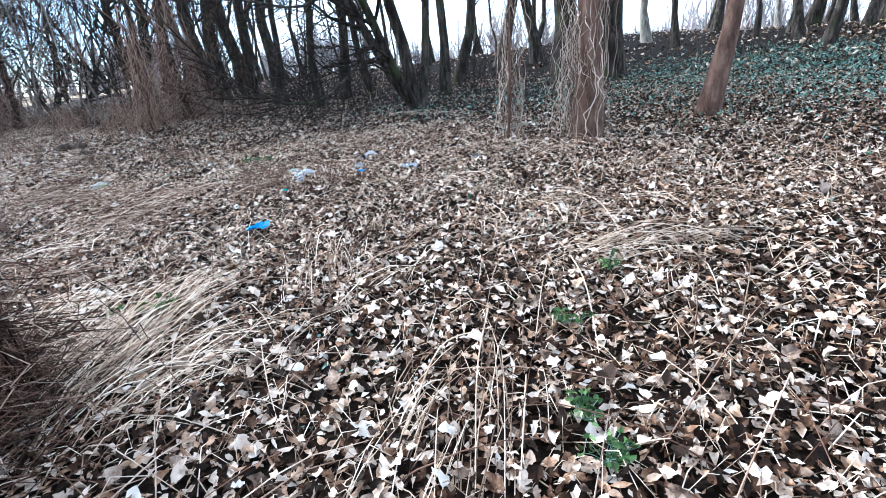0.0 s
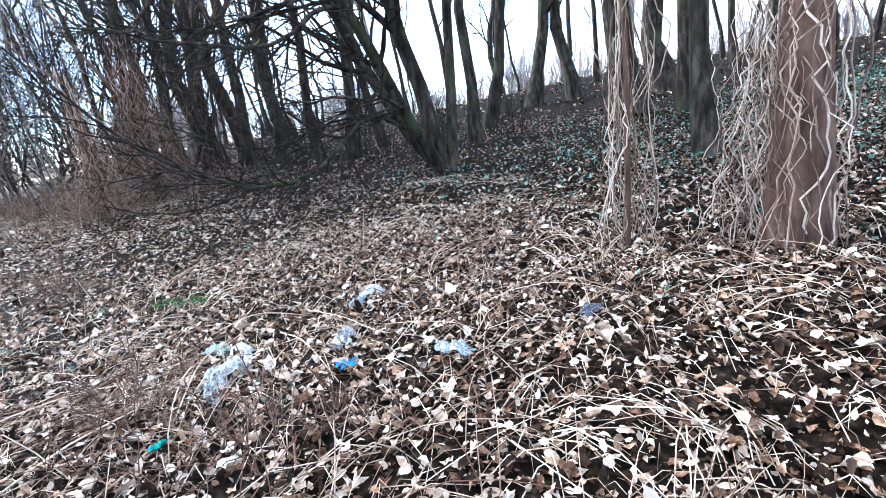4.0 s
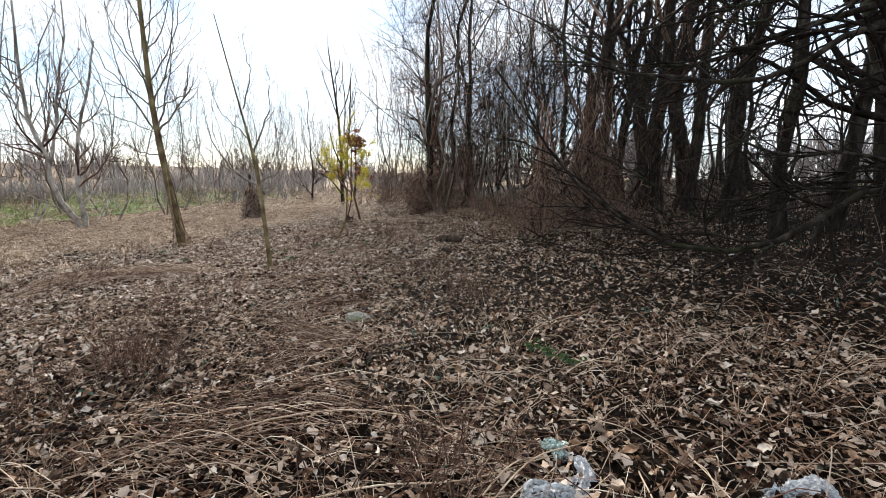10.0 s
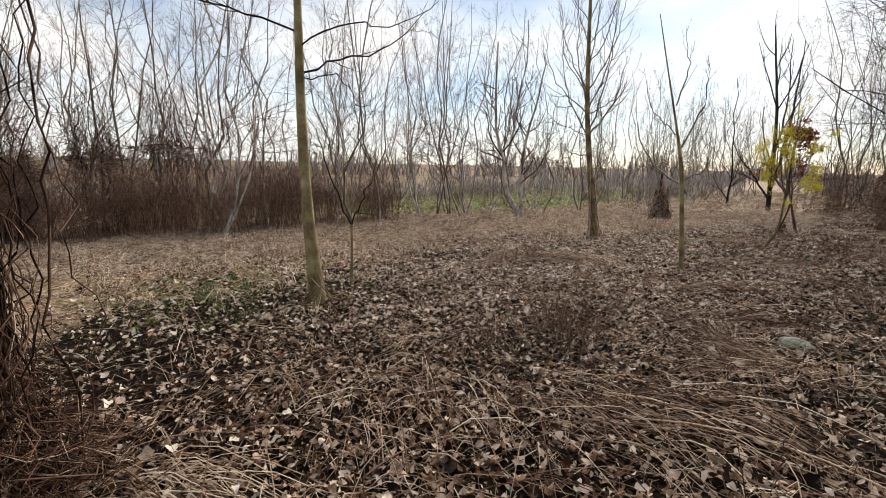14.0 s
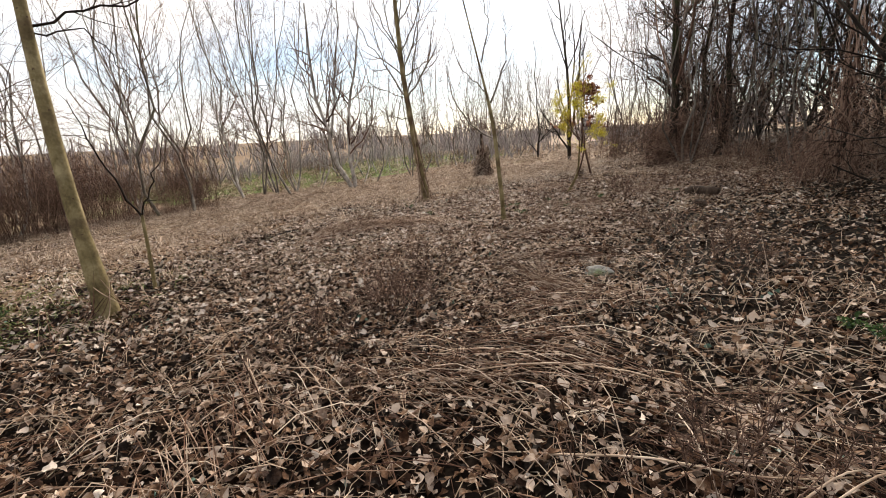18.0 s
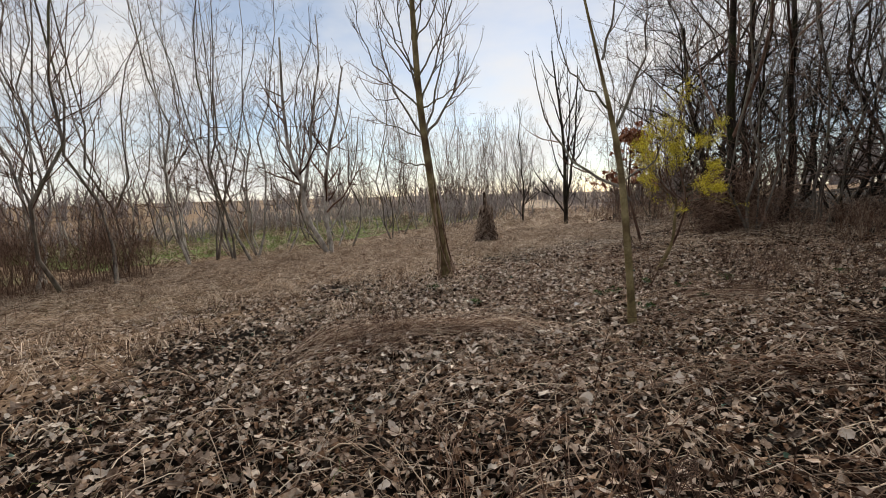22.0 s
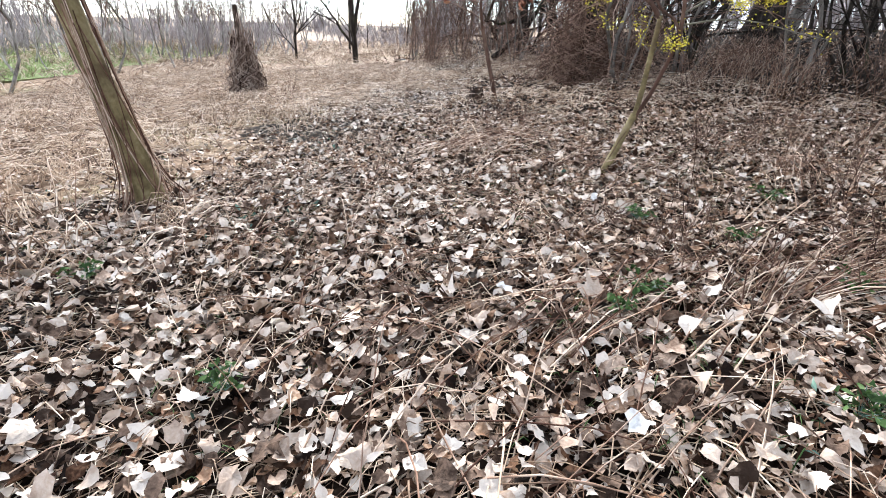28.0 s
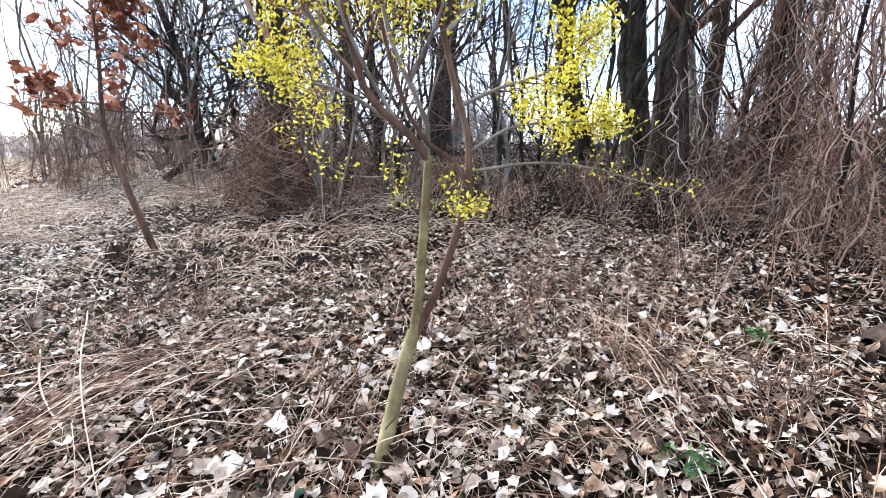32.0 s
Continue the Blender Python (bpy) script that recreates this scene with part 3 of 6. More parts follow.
for kind, per, size, mat, low in (("broad", 210, (0.04, 0.09), LITTER_PALE, 1), ("oak", 110, (0.045, 0.095), LITTER_PALE, 1), ("maple", 75, (0.07, 0.145), LITTER_PALE, 1), ("scrap", 130, (0.02, 0.05), LITTER_PALE, 0), ("maple", 35, (0.05, 0.09), LITTER, 0), ("oak", 90, (0.045, 0.095), LITTER, 0), ("broad", 110, (0.04, 0.09), LITTER, 0), ("plain", 330, (0.035, 0.078), LITTER, 0), ("scrap", 170, (0.02, 0.05), LITTER, 0)):
    dens = (lambda x, y: leafy(x, y) * fade(x, y) * (0.55 + 0.45 * by_path(x, y)) * pale_spot(x, y)) if low else (lambda x, y: leafy(x, y) * fade(x, y) * (0.55 + 0.45 * by_path(x, y)) * (1 - 0.2 * pale_spot(x, y) - 0.2 * smoothstep(-x - 0.1 * y, 0.5, 4.5)))
    me = scatter_leaves("leaf_litter", strewn(rng, NEAR, per, dens), size, kind, mat, rng, 0.075 if low else 0.065, 18, curl=0.75)
    tagged(new("leaf_litter", me), "pale curled leaves fallen on the ground" if low else "curled brown fallen leaves on the ground", "dead leaves", kind="stuff")
bed = lambda x, y: np.clip(1.2 * np.exp(-((x + 3.6) ** 2 + (y - 8.6) ** 2) / 8.0) + 0.8 * np.exp(-((x + 1.6) ** 2 + (y - 11.8) ** 2) / 5.0), 0, 1)
tagged(new("leaf_litter", scatter_leaves("leaf_litter", strewn(rng, (-7.2, 1.5, 4.0, 14.0), 170, bed), (0.022, 0.055), "scrap", STALK, rng, 0.02, 16, curl=0.6)), "broken brown bits of leaf under the pale leaves", "dead leaves", kind="stuff")
start = lambda x, y: 0.9 * np.exp(-(((x - 3.6) / 2.6) ** 2 + ((y + 1.9) / 1.9) ** 2))
for kind, per, size, mat, lab in (("plain", 420, (0.035, 0.075), LITTER, "small brown fallen leaves thick on the ground"), ("oak", 170, (0.04, 0.085), LITTER, "grey-brown curled oak leaves thick on the ground"), ("scrap", 420, (0.02, 0.045), LITTER, "broken bits of brown dead leaf")):
    tagged(new("leaf_litter", scatter_leaves("leaf_litter", strewn(rng, NEAR, per, start), size, kind, mat, rng, 0.05, 18, curl=0.75)), lab, "dead leaves", kind="stuff")
MID = (-17, 16, -7, 27)
for kind, per, size in (("plain", 150, (0.05, 0.095)), ("scrap", 190, (0.04, 0.085))):
    for mat, w, lab in ((LITTER, lambda x, y: leafy(x, y) * (x > -4), "curled brown fallen leaves on the ground"), (LITTER_PALE, lambda x, y: np.minimum(1, 1.5 * leafy(x, y)) * (x <= -4), "curled grey fallen leaves in the straw of the meadow")):
        me = scatter_leaves("leaf_litter", strewn(rng, MID, per, outside(w, NEAR)), size, kind, mat, rng, 0.04, 16, curl=0.7)
        tagged(new("leaf_litter", me), lab, "dead leaves", kind="stuff")
RING = (-11.5, 6.0, -5.0, 18.5)
ring_w = lambda x, y: leafy(x, y) * np.clip(1 - 0.25 * np.maximum(np.maximum(NEAR[0] - x, y - NEAR[3]), 0), 0.15, 1)
for mat, w, lab in ((LITTER, lambda x, y: ring_w(x, y) * (x > -3), "curled brown fallen leaves on the ground"), (LITTER_PALE, lambda x, y: ring_w(x, y) * (x <= -3), "curled grey fallen leaves at the meadow's edge")):
    me = scatter_leaves("leaf_litter", strewn(rng, RING, 380, outside(w, NEAR)), (0.045, 0.09), "plain", mat, rng, 0.05, 18, curl=0.75)
    tagged(new("leaf_litter", me), lab, "dead leaves", kind="stuff")
me = scatter_leaves("leaf_litter", strewn(rng, (7.5, 17, -6, 8), 170, lambda x, y: 0.9 * (1 - smoothstep(y, 2.5, 6.5)) * (1 - 0.6 * smoothstep(x, 11, 17))), (0.04, 0.085), "plain", LITTER, rng, 0.05)
tagged(new("leaf_litter", me), "fine brown fallen leaves on the floor of the wood", "dead leaves", kind="stuff")
me = scatter_leaves("leaf_litter", strewn(rng, (-12, 46, -12, 60), 16, outside(lambda x, y: leafy(x, y) * (x > edge_x(y) - 6), MID)), (0.13, 0.22), "scrap", LITTER, rng, 0.05)
tagged(new("leaf_litter", me), "brown fallen leaves on the floor of the wood", "dead leaves", kind="stuff")


def strands(name, x, y, yaw, length, rise, mat, rng, width=(0.0025, 0.005), n=5, fall=1.0, kink=0.07):
    """Bent dry blades: each starts at the ground, arches and comes down again."""
    k = len(x)
    s = np.linspace(0, 1, n)[None]
    bendy = np.cumsum(rng.normal(0, kink, (k, n)), 1)
    d = yaw[:, None] + bendy
    step = (length / (n - 1))[:, None]
    px = x[:, None] + np.cumsum(np.cos(d) * step, 1) - np.cos(d[:, :1]) * step
    py = y[:, None] + np.cumsum(np.sin(d) * step, 1) - np.sin(d[:, :1]) * step
    pz = ground_z(px, py) + 0.012 + rise[:, None] * (np.sin(np.pi * np.minimum(s * 1.05, 1)) if fall else s**0.8)
    P = np.stack([px, py, pz], -1)
    R = rng.uniform(*width, k)[:, None] * np.linspace(1.0, 0.45, n)[None]
    return mesh_of(name, *tubes(P, R, 3), mats=(mat,))


def straw_patch(rng, box, clumps, per, weight, length, mat=STRAW, rise=(0.02, 0.12), width=(0.0025, 0.005), fanned=0.32, n=4):
    c = strewn(rng, box, clumps, weight)
    k = len(c)
    yaw0 = rng.uniform(0, 2 * np.pi, k)
    rep = np.repeat(np.arange(k), per)
    m = len(rep)
    x, y = c[rep, 0] + rng.normal(0, 0.14, m), c[rep, 1] + rng.normal(0, 0.14, m)
    return strands("dry_grass", x, y, yaw0[rep] + rng.normal(0, fanned, m), rng.uniform(*length, m), rng.uniform(*rise, m), mat, rng, width, n)


def grassy(x, y):
    # Straw left out here too, so black soil stands in for the shade.
    bare = np.exp(-((x - 4.2) ** 2 + (y - 7.4) ** 2) / 8.0) + 0.6 * np.exp(-((x - 1.5) ** 2 + (y - 4.0) ** 2) / 3.5)
    return np.clip(1.15 - leafy(x, y) + 0.5 * (patchy(y, x, 1.3) - 0.45), 0.03, 1) * np.clip(1 - bare, 0.05, 1)


for box, clumps, per, w, length, rise in ((NEAR, 3.2, 10, lambda x, y: np.clip(grassy(x, y) * 1.25 + 0.05, 0, 1) * (1 - 0.6 * np.exp(-((x - 1.2) ** 2 + (y - 2.8) ** 2) / 4.0)) * (x < edge_x(y) + 1) * (0.45 + 0.55 * by_path(x, y)), (0.25, 0.9), (0.02, 0.14)),
                                          (MID, 7.5, 12, outside(lambda x, y: grassy(x, y) * (x < edge_x(y) + 0.5), NEAR), (0.3, 0.9), (0.04, 0.2))):
    tagged(new("dry_grass", straw_patch(rng, box, clumps, per, w, length, rise=rise, width=(0.0025, 0.005) if box is NEAR else (0.003, 0.006))), "flattened tufts of straw-coloured dry grass", "dry grass", kind="stuff")
tuft_w = lambda x, y: smoothstep(-x - 0.15 * y, 2.5, 6.0) * (0.25 + 0.75 * (patchy(x * 1.2, y * 1.2, 1.3) > 0.5))
tagged(new("dry_grass", straw_patch(rng, (-15, -2, -4, 24), 2.6, 16, tuft_w, (0.12, 0.45), rise=(0.06, 0.26), width=(0.0035, 0.008), fanned=1.6)), "ragged standing tufts of dry grass in the meadow", "dry grass", kind="stuff")
mat_w = lambda x, y: 0.9 * np.exp(-(((x + 2.8) / 3.0) ** 2 + ((y - 6.3) / 2.4) ** 2)) * (0.35 + 0.65 * (patchy(x, y, 1.6) > 0.45))
tagged(new("dry_grass", straw_patch(rng, (-8, 1.8, 2.5, 11), 5.0, 7, mat_w, (0.2, 0.7), rise=(0.02, 0.09), width=(0.0022, 0.0045), fanned=0.6)), "matted straw-coloured grass between the leaves", "dry grass", kind="stuff")
u = strewn(rng, (-7.2, 1.5, 4.0, 14.0), 190, bed)
tagged(new("dry_grass", strands("dry_grass", u[:, 0], u[:, 1], rng.uniform(0, 6.28, len(u)), rng.uniform(0.12, 0.45, len(u)), rng.uniform(0.015, 0.07, len(u)), STRAW, rng, (0.0014, 0.003), 4, kink=0.2)), "fine matted dry grass between the pale leaves", "dry grass", kind="stuff")
u = strewn(rng, (-7.2, 1.5, 4.0, 14.0), 70, lambda x, y: bed(x, y) * np.clip((patchy(x * 2.2, y * 2.2 + 1, 1.5) - 0.5) * 4, 0, 1))
tagged(new("green_grass", strands("green_grass", u[:, 0], u[:, 1], rng.uniform(0, 6.28, len(u)), rng.uniform(0.06, 0.18, len(u)), rng.uniform(0.03, 0.08, len(u)), GRASS_LEAF, rng, (0.0016, 0.003), 4)), "thin green grass blades between the pale leaves", "grass", kind="stuff")
# broken stems and leaf stalks strewn singly
u = strewn(rng, NEAR, 120, lambda x, y: 0.08 + 0.92 * by_path(x, y))
tagged(new("stem_litter", strands("stem_litter", u[:, 0], u[:, 1], rng.uniform(0, 6.28, len(u)), rng.uniform(0.05, 0.38, len(u)), rng.uniform(0.03, 0.11, len(u)), STRAW, rng, (0.0016, 0.0036), 3)), "broken pale stems strewn over the dead leaves", "stem litter", kind="stuff")
u = strewn(rng, NEAR, 22, lambda x, y: (0.1 + 0.9 * by_path(x, y)) * np.clip(patchy(x * 0.8 + 1, y * 0.8, 1.2) * 1.6 - 0.3, 0.1, 1))
tagged(new("stem_litter", strands("stem_litter", u[:, 0], u[:, 1], rng.normal(0.6, 1.1, len(u)), rng.uniform(0.4, 1.3, len(u)), rng.uniform(0.03, 0.2, len(u)), STALK, rng, (0.0025, 0.0045), 6)), "long arching dry bramble stems over the leaves", "stem litter", kind="stuff")

def tuft(x, y, yaw, length, count, rise=(0.03, 0.15), fan=0.13, wide=0.2):
    """A combed-over tuft of long dry grass."""
    a = np.arange(count)
    s_ = rng.uniform(-0.3, 0.35, count) * length
    px, py = x + np.cos(yaw) * s_ - np.sin(yaw) * rng.normal(0, wide, count), y + np.sin(yaw) * s_ + np.cos(yaw) * rng.normal(0, wide, count)
    return px, py, yaw + rng.normal(0, fan, count), length * rng.uniform(0.4, 0.95, count), rng.uniform(*rise, count)


STRAW_TUFTS = ((0.32, -0.29, 0.77, 1.6, 200), (0.14, 0.43, 0.64, 0.9, 110), (0.6, -0.45, 0.1, 0.9, 90), (1.5, -2.05, 0.74, 1.1, 26), (1.3, -1.9, 0.42, 0.9, 22), (3.15, -1.23, -0.54, 1.1, 60), (1.93, -0.18, 1.1, 1.0, 60), (4.1, -1.9, 2.37, 0.9, 50))
STEM_TUFTS = ((2.95, 2.92, 2.87, 1.3, 80), (1.2, 4.5, -2.82, 1.0, 90), (1.76, 3.59, -2.92, 1.2, 110), (1.54, 2.93, -3.02, 1.4, 130), (0.93, 6.2, -2.67, 1.4, 130), (0.43, 2.17, 2.87, 1.2, 100), (-3.95, 5.9, 1.18, 1.2, 130), (0.46, 8.6, -2.61, 1.3, 110), (0.0, 7.1, -2.52, 1.2, 110), (-1.3, 8.7, -2.11, 1.5, 90))
MATTED_STEMS = ((-2.58, 8.77, 0.8, 1.1, 80), (-0.63, 10.1, -2.62, 1.5, 110), (-2.5, 10.0, 2.12, 1.3, 80), (-3.5, 12.1, 0.69, 1.2, 140), (-3.5, 12.4, 0.35, 0.9, 80), (-0.67, 10.85, 1.28, 1.4, 90), (-2.4, 11.4, 0.96, 1.0, 90), (-1.25, 10.8, 2.27, 0.8, 50), (-0.65, 11.2, 0.97, 1.0, 80), (0.8, 1.6, 2.9, 1.1, 80), (-0.5, 3.9, 2.4, 1.0, 90), (-1.6, 4.6, 2.2, 1.0, 80))
for some, mat, lab in ((STRAW_TUFTS, STRAW, "long combed-over tufts of straw-coloured dry grass"), (STEM_TUFTS, STALK, "long tufts of reddish dry stems"), (MATTED_STEMS, STALK, "matted reddish dry bramble stems")):
    got = [np.concatenate(v) for v in zip(*(tuft(*a[:4], int(a[4] * (0.9 if mat is STRAW else 0.4))) for a in some))]
    tagged(new("dry_grass", strands("dry_grass", *got, mat, rng, (0.002, 0.0045), 5, kink=0.05)), lab, "dry grass", kind="stuff")
# sweeps of long stems laid flat by wind and snow: from, to, width, count
SWEEPS = (((-0.02, 2.73), (1.31, 2.55), 0.22, 150), ((0.33, 3.1), (1.9, 3.45), 0.30, 260), ((0.43, 4.34), (1.65, 4.78), 0.28, 200), ((0.5, 4.3), (0.62, 5.8), 0.30, 220), ((-0.47, 5.98), (0.37, 7.8), 0.35, 220),
          ((-4.44, 5.96), (-3.33, 6.98), 0.22, 320), ((-2.37, 6.2), (-1.48, 7.1), 0.30, 170), ((-1.9, 7.6), (-0.27, 9.16), 0.35, 240), ((0.29, 2.2), (1.33, 3.25), 0.30, 190), ((1.33, 3.25), (3.05, 3.41), 0.20, 150),
          ((0.52, 3.93), (1.72, 5.0), 0.28, 220), ((1.43, 3.2), (2.82, 3.14), 0.20, 170), ((-3.15, 8.57), (-2.02, 9.45), 0.22, 190), ((-3.72, 8.97), (-3.7, 9.9), 0.14, 110), ((-2.62, 8.35), (-1.14, 10.07), 0.30, 230),
          ((-2.71, 9.73), (-1.85, 10.67), 0.26, 200), ((-1.86, 11.7), (-2.64, 11.0), 0.24, 180), ((-3.5, 12.06), (-2.08, 12.46), 0.32, 330), ((-0.25, 12.29), (-0.86, 10.75), 0.22, 190), ((-3.29, 12.55), (-2.38, 13.26), 0.25, 180), ((-3.85, 5.9), (-3.31, 6.98), 0.20, 170))
sx, sy_, sa, sl, sr = [], [], [], [], []
for (x0, y0), (x1, y1), wide, count in SWEEPS:
    a, run = math.atan2(y1 - y0, x1 - x0), math.hypot(x1 - x0, y1 - y0)
    count = int(count * 0.16)
    along, across = rng.uniform(-0.35, 0.75, count) * run, rng.normal(0, wide, count)
    sx.append(x0 + math.cos(a) * along - math.sin(a) * across)
    sy_.append(y0 + math.sin(a) * along + math.cos(a) * across)
    sa.append(a + rng.normal(0, 0.14, count) + (rng.uniform(size=count) < 0.12) * rng.normal(0, 0.7, count))
    sl.append(run * rng.uniform(0.25, 0.75, count))
    sr.append(rng.uniform(0.03, 0.13, count))
swept = [np.concatenate(v) for v in (sx, sy_, sa, sl, sr)]
half = rng.uniform(size=len(swept[0])) < 0.72
for mask, mat, lab in ((half, STALK, "long reddish-brown stems swept flat over the leaves"), (~half, STRAW, "long straw-coloured stems swept flat over the leaves")):
    tagged(new("dry_grass", strands("dry_grass", *(v[mask] for v in swept), mat, rng, (0.0022, 0.0048), 5, kink=0.05)), lab, "dry grass", kind="stuff")
# a heap of long stems arching over the leaves, and smaller ones
HEAPS = ((((-4.55, 5.75), (-4.38, 6.25), (-4.05, 6.62), (-3.5, 6.95), (-2.95, 7.25)), 360, (0.08, 0.3)), (((-1.9, 9.0), (-1.6, 9.3), (-1.1, 9.45)), 120, (0.06, 0.2)), (((1.2, 4.7), (0.7, 4.9), (0.3, 5.3)), 120, (0.06, 0.2)))
heaped = []
for line, count, rise in HEAPS:
    L = smooth_line([(a, b, 0) for a, b in line], 24)
    i_ = rng.integers(0, 20, count)
    d_ = L[np.minimum(i_ + 3, 23)] - L[i_]
    a_, o_ = np.arctan2(d_[:, 1], d_[:, 0]), rng.normal(0, 0.13, count)
    heaped.append((L[i_, 0] - np.sin(a_) * o_, L[i_, 1] + np.cos(a_) * o_, a_ + rng.normal(0, 0.2, count), rng.uniform(0.5, 1.5, count), rng.uniform(*rise, count) * np.exp(-((o_ / 0.2) ** 2))))
heaped = [np.concatenate(v) for v in zip(*heaped)]
for mat, lab in ((STALK, "arching heaps of long reddish-brown bramble stems"), (STRAW, "paler stems in the arching bramble heaps")):
    mask = rng.uniform(size=len(heaped[0])) < (0.7 if mat is STALK else 0.55)
    tagged(new("dry_stems", strands("dry_stems", *(v[mask] for v in heaped), mat, rng, (0.002, 0.0045) if mat is STALK else (0.0014, 0.003), 7, kink=0.1)), lab, "dry stems", kind="stuff")
far_straw = straw_patch(rng, (-45, 2, 10, 75), 1.1, 6, outside(lambda x, y: (x < edge_x(y)) * 0.9, MID), (0.5, 1.2), rise=(0.15, 0.4), width=(0.008, 0.014), n=4)
tagged(new("dry_grass", far_straw), "tall straw-coloured dry grass of the far meadow", "dry grass", kind="stuff")

# ---- single trees of the meadow ----


def plant(name, x, y, trunk, crown, label, category="tree", group="", rz=0.0, crown_name="crown"):
    ob = thing(name, x, y, float(ground_z(x, y)), label, category, group, rz=rz)
    part("trunk", trunk, ob)
    if crown:
        part(crown_name, crown, ob)
    return ob


def relative(points, x, y):
    z = float(ground_z(x, y))
    return [(a - x, b - y, c - z) for a, b, c in points]


def limb_line(parent, pts, r, mat, rng, subs=5, twigs=4, tip=0.3, twig=None, sides=6, fine=0, up=0.3, name="limb", ratio=0.4, droop=0.0):
    """A limb along given points, with its own side twigs."""
    P = smooth_line(pts, 12)[None]
    P[0, 1:-1] += rng.normal(0, 0.02, (10, 3))
    R = (r * np.linspace(1, tip, 12))[None]
    limb = part(name, mesh_of("limb", *tubes(P, R, sides), mats=(mat,)), parent)
    if subs:
        P1, R1 = grow(P, R, subs, rng, 0.2, 0.98, 42, 14, ratio, 6, up, 0.16, 0.55, droop, 0.004)
        pieces = [tubes(P1, R1, 4)]
        if twigs:
            P2, R2 = grow(P1, R1, twigs, rng, 0.15, 1.0, 40, 14, 0.5, 5, up * 0.7, 0.18, 0.65, droop, 0.0028)
            pieces.append(tubes(P2, R2, 3))
            if fine:
                P3, R3 = grow(P2, R2, fine, rng, 0.15, 1.0, 40, 14, 0.5, 4, up * 0.5, 0.18, 0.7, droop, 0.002)
                pieces.append(tubes(P3, R3, 3))
        part("spray", mesh_of("twigs", *join(pieces), mats=(twig or mat,)), limb)
    return limb


def knots(parent, P, R, count, low, high, seed):
    """Small dark scars where twigs have broken off, set into the bark."""
    rg = np.random.default_rng(seed)
    a, b = np.meshgrid(np.linspace(0, 6.283, 7)[:-1], [0.0, 0.7, 1.2])
    V = np.c_[(np.cos(b) * np.cos(a)).ravel(), (np.cos(b) * np.sin(a)).ravel(), (np.sin(b) * 0.5).ravel()]
    Q = np.array([(r * 6 + c, r * 6 + (c + 1) % 6, r * 6 + 6 + (c + 1) % 6, r * 6 + 6 + c) for r in range(2) for c in range(6)])
    me = mesh_of("knot", V, Q, mats=(BARK_RED,))
    for _ in range(count):
        z, turn = rg.uniform(low, high), rg.uniform(0, 6.283)
        c = np.array([np.interp(z, P[:, 2], P[:, q]) for q in range(2)])
        r = float(np.interp(z, P[:, 2], R))
        size = rg.uniform(0.08, 0.17) * r + 0.004
        ob = part("knot", me, parent)
        out = Vector((math.cos(turn), math.sin(turn), 0))
        ob.matrix_basis = Matrix.Translation((c[0] + out.x * r * 0.93, c[1] + out.y * r * 0.93, z)) @ out.to_track_quat("Z", "Y").to_matrix().to_4x4() @ Matrix.Diagonal((size, size * rg.uniform(0.7, 1.3), size, 1))


rng = np.random.default_rng(21)

# the leaning meadow tree with vines at its foot
ax, ay = -5.66, 10.39
az = float(ground_z(ax, ay))
trunk_line = [(0, 0, 0), (-0.12, -0.11, 1.05), (-0.24, -0.2, 2.2), (-0.34, -0.28, 3.3), (-0.40, -0.32, 4.6), (-0.46, -0.34, 6.2), (-0.5, -0.4, 8.2)]
P = smooth_line(trunk_line, 16)[None]
R = (0.088 * np.linspace(1, 0.14, 16) ** 0.8)[None].copy()
R[0, 0], R[0, 1] = 0.125, 0.094
P[0, 0, 2] = -0.1
meadow_tree = thing("meadow_tree", ax, ay, az, "leaning bare young tree with olive-brown bark in the leafy clearing", "tree")
part("trunk", mesh_of("trunk", *tubes(P, R, 12), mats=(BARK_OLIVE,)), meadow_tree)
knots(meadow_tree, P[0], R[0], 12, 0.5, 2.8, 2)
view_left = Vector((-0.9, -0.42, 0))
for h, out, rise, r in ((2.15, -1.9, 0.55, 0.028), (2.9, 1.15, 1.7, 0.05), (2.75, -1.5, 2.3, 0.04), (3.1, -1.9, 1.9, 0.032), (3.4, 0.9, 2.4, 0.035), (3.9, -1.2, 2.2, 0.03), (4.4, 1.1, 1.9, 0.028), (3.2, 1.9, 1.0, 0.026), (4.9, -0.9, 2.0, 0.024), (5.4, 0.8, 1.8, 0.022), (2.5, -2.3, 1.0, 0.022), (2.6, 0.9, 2.6, 0.036), (3.0, -0.7, 2.8, 0.034), (3.6, 1.4, 2.2, 0.03), (3.7, -1.5, 1.8, 0.026), (4.2, 0.5, 2.6, 0.026), (4.7, 1.3, 1.6, 0.022), (5.2, -1.1, 1.6, 0.02)):
    t = h / 8.2
    foot = P[0, int(np.argmin(np.abs(P[0, :, 2] - h)))]
    sway = rng.uniform(-0.5, 0.5)
    out *= 0.62
    tip_ = foot + np.array([view_left.x * -out - 0.42 * sway, view_left.y * -out + 0.9 * sway, rise * 1.15])
    mid_ = foot * 0.5 + tip_ * 0.5 + np.array([view_left.x * -out * 0.18, view_left.y * -out * 0.18, -0.12 * rise])
    limb_line(meadow_tree, [foot, mid_, tip_], r * 0.62, BARK_GREY, rng, 9, 4, 0.12, TWIG_BROWN, 6, up=0.7)
rr = np.random.default_rng(3)
k = 44
t = np.linspace(0, 1, 9)
ang = rr.uniform(0, 6.28, k)[:, None] + t[None] * rr.uniform(-2.5, 2.5, k)[:, None]
hgt = rr.uniform(0.3, 2.3, k)[:, None] * t[None]
